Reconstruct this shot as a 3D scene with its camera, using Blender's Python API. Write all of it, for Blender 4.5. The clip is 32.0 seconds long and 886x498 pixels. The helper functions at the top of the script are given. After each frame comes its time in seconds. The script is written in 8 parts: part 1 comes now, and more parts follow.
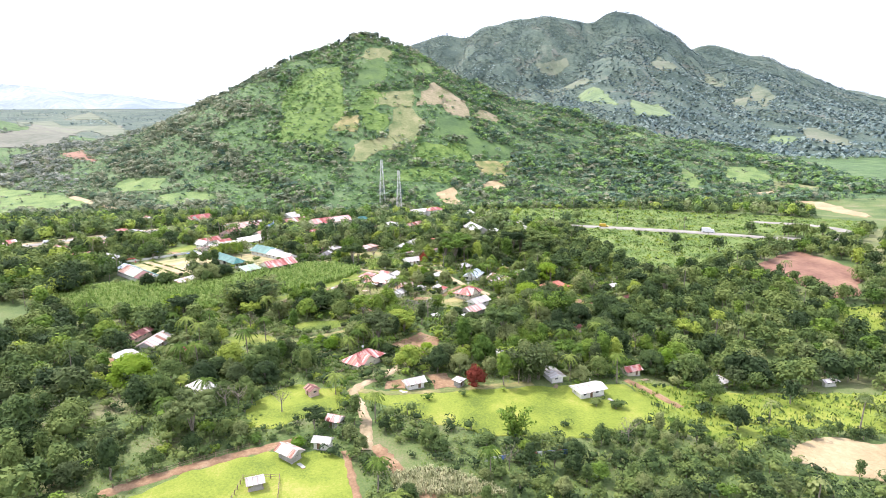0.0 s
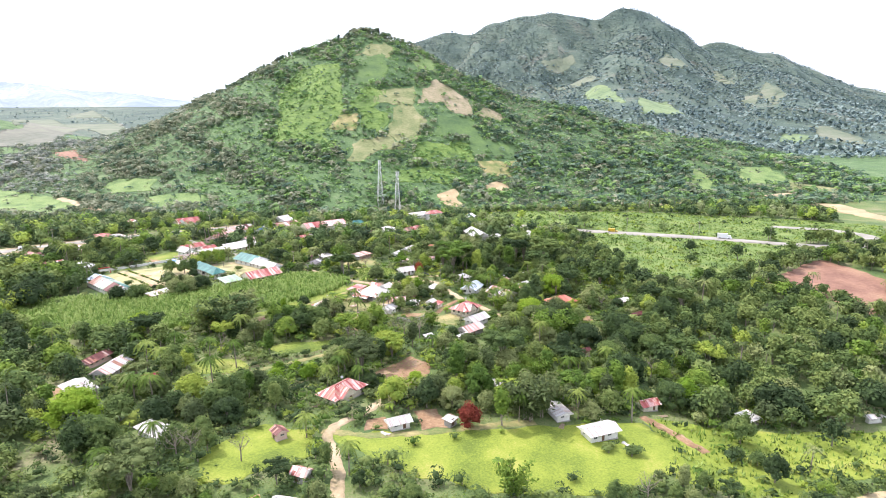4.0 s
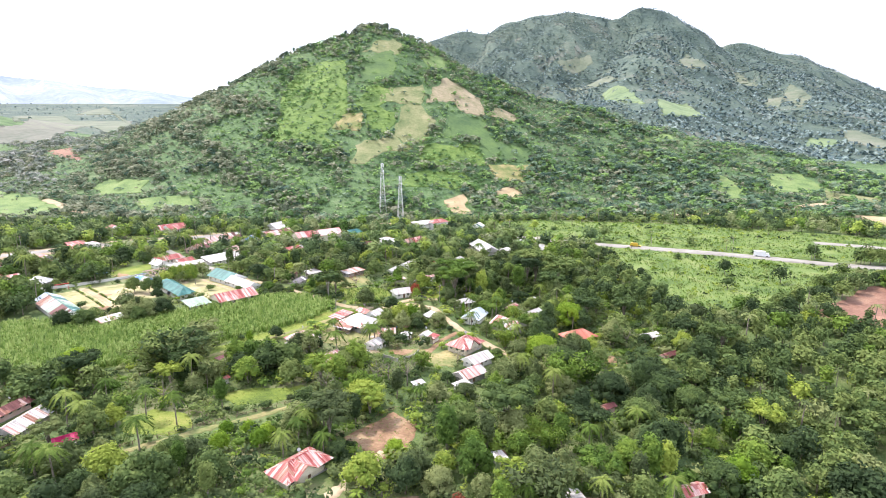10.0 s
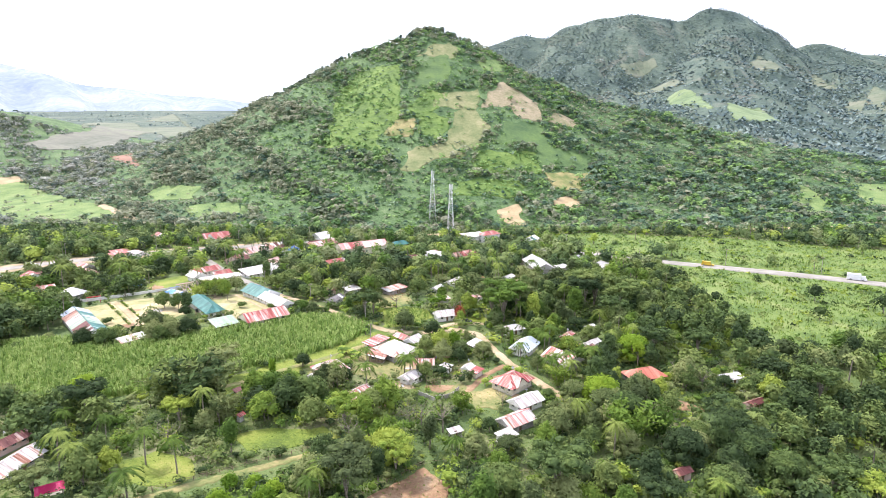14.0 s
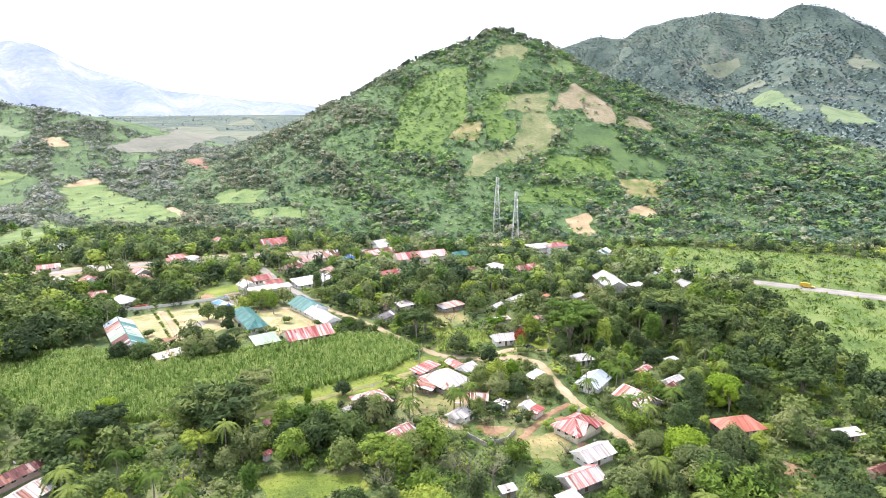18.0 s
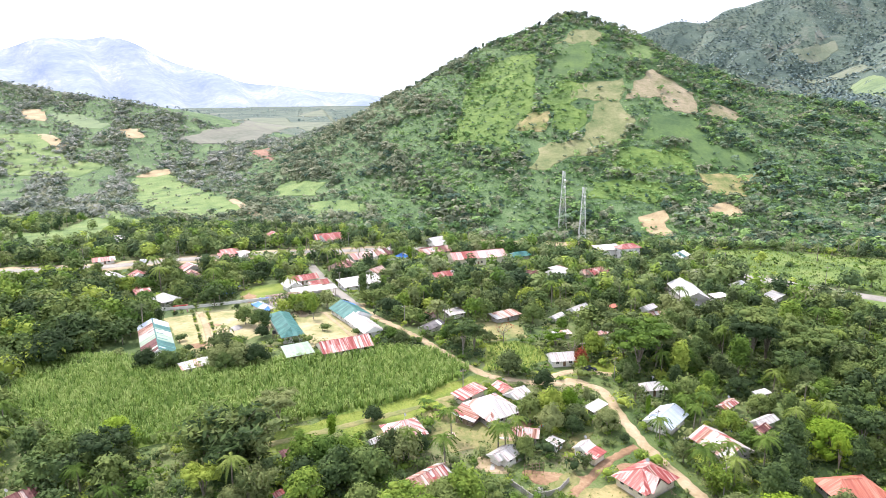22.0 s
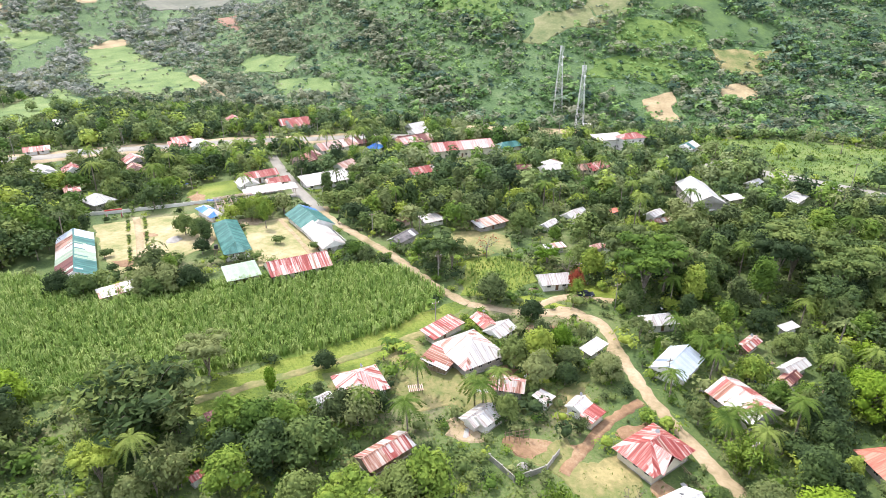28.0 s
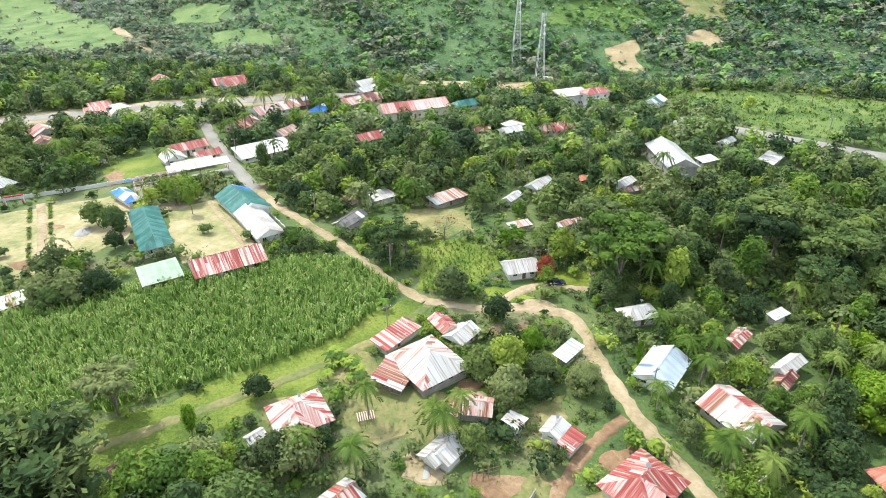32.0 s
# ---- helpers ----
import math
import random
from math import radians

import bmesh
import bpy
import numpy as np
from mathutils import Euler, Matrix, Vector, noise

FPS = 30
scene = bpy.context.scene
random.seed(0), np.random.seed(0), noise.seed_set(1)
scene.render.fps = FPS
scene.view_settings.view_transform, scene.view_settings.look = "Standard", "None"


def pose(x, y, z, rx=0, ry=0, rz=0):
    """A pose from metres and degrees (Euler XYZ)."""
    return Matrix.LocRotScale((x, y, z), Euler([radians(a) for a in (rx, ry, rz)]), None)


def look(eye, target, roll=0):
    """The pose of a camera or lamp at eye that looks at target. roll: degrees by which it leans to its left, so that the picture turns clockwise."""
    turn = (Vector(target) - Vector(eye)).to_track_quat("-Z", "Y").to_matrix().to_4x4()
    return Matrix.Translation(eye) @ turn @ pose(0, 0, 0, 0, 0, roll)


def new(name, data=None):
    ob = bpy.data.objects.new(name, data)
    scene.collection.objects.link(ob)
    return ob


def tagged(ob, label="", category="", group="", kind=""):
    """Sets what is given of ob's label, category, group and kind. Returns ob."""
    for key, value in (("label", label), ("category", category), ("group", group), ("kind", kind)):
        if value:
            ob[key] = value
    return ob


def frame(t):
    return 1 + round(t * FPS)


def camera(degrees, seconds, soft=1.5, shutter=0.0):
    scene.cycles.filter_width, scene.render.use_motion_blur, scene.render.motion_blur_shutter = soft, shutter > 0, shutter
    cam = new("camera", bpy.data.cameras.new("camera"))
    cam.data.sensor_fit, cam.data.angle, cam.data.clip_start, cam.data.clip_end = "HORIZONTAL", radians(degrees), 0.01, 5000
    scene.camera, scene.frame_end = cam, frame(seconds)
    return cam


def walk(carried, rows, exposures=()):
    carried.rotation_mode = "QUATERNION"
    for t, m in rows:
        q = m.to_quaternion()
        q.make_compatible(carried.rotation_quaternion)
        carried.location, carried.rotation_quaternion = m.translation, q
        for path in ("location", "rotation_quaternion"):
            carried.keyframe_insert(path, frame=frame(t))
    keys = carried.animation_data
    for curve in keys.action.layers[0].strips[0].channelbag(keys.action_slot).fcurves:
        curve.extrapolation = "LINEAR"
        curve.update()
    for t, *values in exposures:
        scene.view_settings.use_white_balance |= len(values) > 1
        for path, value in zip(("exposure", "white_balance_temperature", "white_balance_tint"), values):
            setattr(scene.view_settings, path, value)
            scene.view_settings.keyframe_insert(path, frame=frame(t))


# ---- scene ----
# camera and flight
cam = camera(71.5, 32.0, soft=0.55)

PATH = [
    (0, (-7.322, 2.731, 79.051), (-7.145, 4.677, 78.626), -0.4),
    (3, (-2.287, 21.382, 79.238), (-2.123, 23.328, 78.808), -0.4),
    (6, (2.43, 39.91, 79.195), (2.58, 41.857, 78.763), -0.5),
    (9, (6.828, 60.063, 79.362), (6.962, 62.012, 78.93), -0.3),
    (10, (8.338, 66.99, 79.325), (8.454, 68.939, 78.894), 0.1),
    (11, (9.86, 73.838, 79.268), (9.944, 75.79, 78.843), -0.1),
    (12, (11.16, 80.421, 79.257), (11.195, 82.375, 78.835), 0.0),
    (13, (12.169, 86.653, 79.225), (12.153, 88.609, 78.808), -0.1),
    (16.5, (14.432, 107.16, 78.967), (14.236, 109.108, 78.558), 0.1),
    (18, (14.901, 116.334, 78.87), (14.617, 118.272, 78.468), -0.2),
    (19, (15.484, 122.452, 78.903), (15.138, 124.38, 78.499), -0.2),
    (20, (16.119, 128.675, 78.949), (15.717, 130.593, 78.549), -0.4),
    (21, (16.637, 135.035, 78.937), (16.181, 136.939, 78.53), -0.3),
    (22, (16.712, 141.651, 78.876), (16.211, 143.539, 78.445), -0.5),
    (23, (16.556, 148.242, 78.807), (16.043, 150.117, 78.337), -0.5),
    (24, (16.158, 154.6, 78.609), (15.646, 156.457, 78.073), -0.4),
    (25, (15.508, 160.745, 78.39), (14.999, 162.578, 77.775), -0.3),
    (25.5, (15.075, 163.67, 78.305), (14.568, 165.491, 77.652), -0.3),
    (27.5, (13.041, 174.706, 77.716), (12.587, 176.492, 76.939), -0.1),
    (28, (12.54, 177.493, 77.691), (12.099, 179.268, 76.882), -0.1),
    (29, (11.687, 182.896, 77.679), (11.274, 184.651, 76.813), -0.2),
    (30, (10.868, 188.581, 77.693), (10.485, 190.318, 76.779), -0.2),
    (31, (10.211, 194.22, 77.691), (9.86, 195.943, 76.739), -0.5),
    (32, (9.305, 199.873, 77.704), (9.004, 201.603, 76.747), -0.3),
]
walk(cam, [(t, look(eye, target, roll)) for t, eye, target, roll in PATH],
     exposures=((0, 0.33, 6450, 18), (14, 0.32, 6450, 18), (21, 0.26, 6500, 17), (27, 0.22, 6500, 16), (29, 0.15, 6450, 12), (30.5, 0.06, 6400, 7), (32, 0.02, 6400, 3)))

# ---- light: a bright tropical day under thin white cloud ----
SUN_DIR = Vector((-0.55, 0.45, 1.0)).normalized()
world = bpy.data.worlds.new("sky")
scene.world = world
world.use_nodes = True
wn, wl = world.node_tree.nodes, world.node_tree.links
wn.clear()
sky = wn.new("ShaderNodeTexSky")
sky.sky_type, sky.sun_disc = "NISHITA", False
sky.sun_elevation, sky.sun_rotation = math.asin(SUN_DIR.z), math.atan2(SUN_DIR.x, SUN_DIR.y) % (2 * math.pi)
sky.air_density, sky.dust_density, sky.ozone_density = 1.0, 4.0, 1.0
bg_sky, bg_cloud, both, wout = wn.new("ShaderNodeBackground"), wn.new("ShaderNodeBackground"), wn.new("ShaderNodeAddShader"), wn.new("ShaderNodeOutputWorld")
bg_sky.inputs["Strength"].default_value = 0.05
bg_cloud.inputs["Color"].default_value = (0.9, 0.98, 1.13, 1)
bg_cloud.inputs["Strength"].default_value = 1.3
wl.new(sky.outputs[0], bg_sky.inputs["Color"])
wl.new(bg_sky.outputs[0], both.inputs[0])
wl.new(bg_cloud.outputs[0], both.inputs[1])
wl.new(both.outputs[0], wout.inputs["Surface"])

sun = new("sun", bpy.data.lights.new("sun", "SUN"))
sun.data.energy, sun.data.angle, sun.data.color = 4.5, radians(0.6), (1.0, 0.95, 0.86)
sun.matrix_world = look(SUN_DIR * 800, (0, 0, 0))

# ---- materials ----
def ramp_of(nt, colours, wide=0.4):
    r = nt.nodes.new("ShaderNodeValToRGB")
    while len(r.color_ramp.elements) < len(colours):
        r.color_ramp.elements.new(0.5)
    for k, (e, c) in enumerate(zip(r.color_ramp.elements, colours)):
        e.position, e.color = 0.5 - wide / 2 + wide * k / max(1, len(colours) - 1), (*c, 1)
    return r


def surface(name, colours, scale=1.0, fine=8.0, rough=0.85, metal=0.0, bump=0.3, world_space=False, vary=0.0, stretch=(1, 1, 1), through_light=0.0, tint=False, depth=0.05, slope=False, plots=0.0):
    """A procedural surface: a broad and a fine noise lead a ramp of colours; vary is how much single objects differ."""
    m = bpy.data.materials.new(name)
    m.use_nodes = True
    nt = m.node_tree
    n, l = nt.nodes, nt.links
    bsdf = n["Principled BSDF"]
    if world_space:
        place = n.new("ShaderNodeNewGeometry").outputs["Position"]
    else:
        place = n.new("ShaderNodeTexCoord").outputs["Object"]
    if slope:
        # along the eave and down the slope
        tc = n.new("ShaderNodeTexCoord")
        across, level, along, apart, xyz = n.new("ShaderNodeVectorMath"), n.new("ShaderNodeVectorMath"), n.new("ShaderNodeVectorMath"), n.new("ShaderNodeCombineXYZ"), n.new("ShaderNodeSeparateXYZ")
        across.operation, level.operation, along.operation = "CROSS_PRODUCT", "NORMALIZE", "DOT_PRODUCT"
        across.inputs[1].default_value = (0, 0, 1)
        l.new(tc.outputs["Normal"], across.inputs[0])
        l.new(across.outputs[0], level.inputs[0])
        l.new(level.outputs[0], along.inputs[0])
        l.new(tc.outputs["Object"], along.inputs[1])
        l.new(tc.outputs["Object"], xyz.inputs[0])
        l.new(along.outputs["Value"], apart.inputs[0])
        l.new(xyz.outputs[2], apart.inputs[1])
        l.new(n.new("ShaderNodeObjectInfo").outputs["Random"], apart.inputs[2])
        place = apart.outputs[0]
    mapping = n.new("ShaderNodeMapping")
    mapping.inputs["Scale"].default_value = stretch
    l.new(place, mapping.inputs["Vector"])
    broad, grain = n.new("ShaderNodeTexNoise"), n.new("ShaderNodeTexNoise")
    broad.inputs["Scale"].default_value, broad.inputs["Detail"].default_value = scale, 5
    grain.inputs["Scale"].default_value, grain.inputs["Detail"].default_value = fine, 6
    grain.inputs["Roughness"].default_value = 0.65
    for t in (broad, grain):
        l.new(mapping.outputs[0], t.inputs["Vector"])
    mix = n.new("ShaderNodeMath")
    mix.operation = "MULTIPLY_ADD"
    l.new(broad.outputs["Fac"], mix.inputs[0])
    mix.inputs[1].default_value = 0.6
    part_fine = n.new("ShaderNodeMath")
    part_fine.operation, part_fine.inputs[1].default_value = "MULTIPLY", 0.4
    l.new(grain.outputs["Fac"], part_fine.inputs[0])
    l.new(part_fine.outputs[0], mix.inputs[2])
    fac = mix.outputs[0]
    if vary:
        if tint:
            rnd = n.new("ShaderNodeAttribute")
            rnd.attribute_name = "tint"
            src = rnd.outputs["Fac"]
        else:
            src = n.new("ShaderNodeObjectInfo").outputs["Random"]
        shift = n.new("ShaderNodeMath")
        shift.operation, shift.inputs[1].default_value, shift.inputs[2].default_value = "MULTIPLY_ADD", vary, -0.5 * vary
        l.new(src, shift.inputs[0])
        total = n.new("ShaderNodeMath")
        l.new(shift.outputs[0], total.inputs[0])
        l.new(fac, total.inputs[1])
        fac = total.outputs[0]
    if plots:
        # a patchwork of small fields, each of its own colour
        cells, hue, add = n.new("ShaderNodeTexVoronoi"), n.new("ShaderNodeSeparateColor"), n.new("ShaderNodeMath")
        flat, lay = n.new("ShaderNodeMapping"), n.new("ShaderNodeMath")
        flat.inputs["Scale"].default_value, flat.inputs["Rotation"].default_value = (1.0, 0.55, 0.0), (0, 0, 0.35)
        cells.inputs["Scale"].default_value = 1.0 / plots
        l.new(place, flat.inputs["Vector"])
        l.new(flat.outputs[0], cells.inputs["Vector"])
        l.new(cells.outputs["Color"], hue.inputs[0])
        lay.operation, lay.inputs[1].default_value, lay.inputs[2].default_value = "MULTIPLY_ADD", 0.12, -0.06
        l.new(hue.outputs[0], lay.inputs[0])
        l.new(lay.outputs[0], add.inputs[0])
        l.new(fac, add.inputs[1])
        fac = add.outputs[0]
    r = ramp_of(nt, colours, 0.4 if vary >= 0.4 else 0.22 if slope else 0.28)
    l.new(fac, r.inputs["Fac"])
    l.new(r.outputs["Color"], bsdf.inputs["Base Color"])
    bsdf.inputs["Roughness"].default_value, bsdf.inputs["Metallic"].default_value = rough, metal
    bsdf.inputs["Specular IOR Level"].default_value = 0.12 if through_light else 0.3
    if bump:
        b = n.new("ShaderNodeBump")
        b.inputs["Strength"].default_value, b.inputs["Distance"].default_value = bump, depth
        l.new(grain.outputs["Fac"], b.inputs["Height"])
        l.new(b.outputs[0], bsdf.inputs["Normal"])
    if through_light:
        tr, ms = n.new("ShaderNodeBsdfTranslucent"), n.new("ShaderNodeMixShader")
        ms.inputs[0].default_value = through_light
        l.new(r.outputs["Color"], tr.inputs["Color"])
        l.new(bsdf.outputs[0], ms.inputs[1])
        l.new(tr.outputs[0], ms.inputs[2])
        l.new(ms.outputs[0], n["Material Output"].inputs["Surface"])
    return m


GROUND = surface("grass_and_scrub", [(0.05, 0.088, 0.03), (0.078, 0.125, 0.038), (0.112, 0.16, 0.048), (0.15, 0.175, 0.07), (0.21, 0.19, 0.11)], 0.05, 1.8, bump=0.7, world_space=True, depth=0.3)
# the next three hold the bluish haze of distance in their colours
HAZYLAND = surface("hazy_far_hillside", [(0.04344, 0.07342, 0.06432), (0.05924, 0.09327, 0.07504), (0.07503, 0.1122, 0.08575), (0.09873, 0.1338, 0.09743), (0.1421, 0.1555, 0.1267)], 0.006, 0.045, bump=0.9, world_space=True, depth=5.0, plots=55.0)
HAZYGREEN = surface("hazy_far_meadow", [(0.1, 0.15, 0.08), (0.15, 0.21, 0.1), (0.19, 0.245, 0.12)], 0.02, 0.1, bump=0.5, world_space=True, depth=1.0, plots=45.0)
HAZYTAN = surface("hazy_far_bare_slope", [(0.1, 0.13, 0.085), (0.135, 0.16, 0.105), (0.175, 0.185, 0.135)], 0.02, 0.1, bump=0.5, world_space=True, depth=1.0, plots=45.0)
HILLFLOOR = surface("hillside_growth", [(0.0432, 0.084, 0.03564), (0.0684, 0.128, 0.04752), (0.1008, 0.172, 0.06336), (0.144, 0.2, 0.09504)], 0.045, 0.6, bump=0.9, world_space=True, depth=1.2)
MEADOW = surface("meadow_grass", [(0.09248, 0.1344, 0.01814), (0.1541, 0.2059, 0.02592), (0.2213, 0.2688, 0.03758), (0.3083, 0.297, 0.07776)], 0.09, 1.8, bump=0.6, world_space=True, depth=0.25)
VALLEYGRASS = surface("valley_grass", [(0.07, 0.12, 0.04), (0.115, 0.185, 0.055), (0.16, 0.23, 0.075), (0.21, 0.26, 0.1)], 0.06, 0.8, bump=0.8, world_space=True, depth=0.6)
ROADGRASS = surface("roadside_grass", [(0.058, 0.104, 0.025), (0.098, 0.158, 0.036), (0.14, 0.2, 0.05), (0.195, 0.23, 0.08)], 0.07, 1.2, bump=0.8, world_space=True, depth=0.35)
LUSH = surface("lush_grass", [(0.066, 0.1058, 0.017), (0.122, 0.1744, 0.02465), (0.19, 0.2352, 0.0391), (0.26, 0.2646, 0.068)], 0.08, 1.6, bump=0.8, world_space=True, depth=0.35)
CANE_SOIL = surface("cane_floor", [(0.12, 0.19, 0.035), (0.19, 0.28, 0.05), (0.27, 0.33, 0.09)], 0.15, 1.2, bump=0.6, world_space=True, depth=0.3)
DRY = surface("dry_grass", [(0.1, 0.14, 0.04), (0.16, 0.18, 0.06), (0.25, 0.22, 0.095), (0.36, 0.3, 0.14)], 0.1, 0.9, bump=0.5, world_space=True, depth=0.2)
STUBBLE = surface("pale_stubble", [(0.258, 0.194, 0.108), (0.361, 0.282, 0.162), (0.447, 0.361, 0.225)], 0.08, 0.7, bump=0.5, world_space=True, depth=0.2)
PLOUGH = surface("ploughed_earth", [(0.16, 0.08, 0.055), (0.24, 0.13, 0.09), (0.32, 0.2, 0.13)], 0.06, 0.6, bump=0.8, world_space=True, depth=0.3)
EARTH = surface("orange_earth", [(0.17, 0.1, 0.055), (0.27, 0.165, 0.095), (0.36, 0.26, 0.16)], 0.15, 1.2, bump=0.4, world_space=True, depth=0.1)
TRACK = surface("dusty_track", [(0.224, 0.187, 0.0945), (0.3696, 0.286, 0.1785), (0.4928, 0.396, 0.273)], 0.12, 1.0, bump=0.4, world_space=True, depth=0.1)
YARD = surface("school_yard", [(0.19, 0.21, 0.08), (0.29, 0.275, 0.125), (0.4, 0.335, 0.19), (0.48, 0.39, 0.25)], 0.09, 0.6, bump=0.3, world_space=True, depth=0.1)
CONCRETE = surface("worn_concrete", [(0.1944, 0.18, 0.1584), (0.2664, 0.252, 0.2232), (0.3312, 0.3096, 0.2736)], 0.12, 1.5, rough=0.8, bump=0.25, world_space=True)
SCREE = surface("bare_slope", [(0.15, 0.16, 0.07), (0.27, 0.23, 0.14), (0.38, 0.31, 0.21)], 0.05, 0.3, bump=0.9, world_space=True, depth=1.0)
HILLTAN = surface("cleared_slope", [(0.11, 0.15, 0.055), (0.19, 0.205, 0.09), (0.28, 0.265, 0.14)], 0.05, 0.3, bump=0.8, world_space=True, depth=0.8)
HILLDARK = surface("young_crop", [(0.05, 0.1, 0.035), (0.08, 0.14, 0.045), (0.11, 0.18, 0.05)], 0.05, 0.3, bump=0.6, world_space=True, depth=0.6)
HILLLIME = surface("bright_scrub", [(0.06, 0.11, 0.028), (0.1, 0.17, 0.035), (0.16, 0.235, 0.055)], 0.05, 0.25, bump=0.9, world_space=True, depth=1.0)
PLAIN = surface("far_field", [(0.1, 0.12, 0.085), (0.14, 0.15, 0.115), (0.175, 0.175, 0.14), (0.19, 0.215, 0.14)], 0.012, 0.12, bump=0.3, world_space=True, plots=40.0)

LEAVES = {
    "deep": [(0.04, 0.06716, 0.0273), (0.07118, 0.1142, 0.03868), (0.1111, 0.1646, 0.04888), (0.1777, 0.2292, 0.06826)],
    "fresh": [(0.06889, 0.1275, 0.02503), (0.1221, 0.2036, 0.03413), (0.1886, 0.2749, 0.04551), (0.2889, 0.3558, 0.06261)],
    "olive": [(0.06869, 0.09607, 0.03868), (0.1111, 0.1503, 0.05445), (0.1638, 0.2026, 0.07359), (0.2323, 0.2674, 0.1043)],
    "lemon": [(0.0855, 0.1674, 0.01674), (0.1425, 0.2465, 0.02232), (0.228, 0.3348, 0.03348)],
    "red": [(0.171, 0.0372, 0.02418), (0.285, 0.0651, 0.0372), (0.38, 0.1209, 0.06045)],
}
LEAF = {k: surface("leaves_" + k, c, 0.4, 2.5, rough=0.8, bump=0.0, vary=0.45, through_light=0.25) for k, c in LEAVES.items()}
WOODLEAF = {k: surface("wood_leaves_" + k, c, 0.3, 1.5, rough=0.8, bump=0.0, vary=0.5, through_light=0.2, world_space=True, tint=True) for k, c in LEAVES.items()}
# leaf colours raised, blue most, to paint haze into the farther roadside trees
HAZYROADLEAF = {k: surface("roadside_leaves_" + k, [(1.25 * r, 1.25 * g, 1.5 * b) for r, g, b in LEAVES[k]], 0.3, 1.5, rough=0.8, bump=0.0, vary=0.5, through_light=0.2, world_space=True, tint=True) for k in ("deep", "fresh", "olive")}
# lighter, bluer leaf colours for the hill, with distance haze painted in
HAZYHILLLEAF = {k: surface("hill_leaves_" + k, c, 0.05, 0.6, rough=0.7, bump=0.0, vary=0.55, through_light=0.3, world_space=True, tint=True) for k, c in {
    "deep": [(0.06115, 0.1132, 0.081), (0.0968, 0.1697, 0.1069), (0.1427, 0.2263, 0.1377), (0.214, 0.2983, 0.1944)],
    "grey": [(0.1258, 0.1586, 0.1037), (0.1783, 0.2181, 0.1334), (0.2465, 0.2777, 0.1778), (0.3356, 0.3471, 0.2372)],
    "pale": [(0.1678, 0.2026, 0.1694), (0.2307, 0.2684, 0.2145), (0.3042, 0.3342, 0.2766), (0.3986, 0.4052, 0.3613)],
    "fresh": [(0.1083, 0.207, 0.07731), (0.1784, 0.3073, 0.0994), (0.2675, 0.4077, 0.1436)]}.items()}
# haze over the mountain trees is painted in by paler, bluer leaf colours
HAZYLEAF = surface("hazy_far_leaves", [(0.08786, 0.1395, 0.146), (0.1297, 0.1931, 0.1886), (0.1779, 0.2532, 0.2372), (0.2612, 0.3329, 0.3041)], 0.02, 0.5, rough=0.7, bump=0.0, vary=0.6, world_space=True, tint=True)
PALMLEAF = surface("palm_fronds", [(0.06, 0.11, 0.02), (0.115, 0.185, 0.032), (0.23, 0.29, 0.07)], 0.6, 3, rough=0.75, bump=0.0, vary=0.4, through_light=0.2)
CANE = surface("cane_leaves", [(0.132, 0.222, 0.046), (0.204, 0.312, 0.0667), (0.324, 0.414, 0.1323)], 0.1, 1.3, rough=0.6, bump=0.0, vary=0.5, through_light=0.2, world_space=True, tint=True)
BARK = surface("bark", [(0.12, 0.1, 0.075), (0.22, 0.19, 0.15), (0.34, 0.3, 0.25)], 2, 12, bump=0.6)

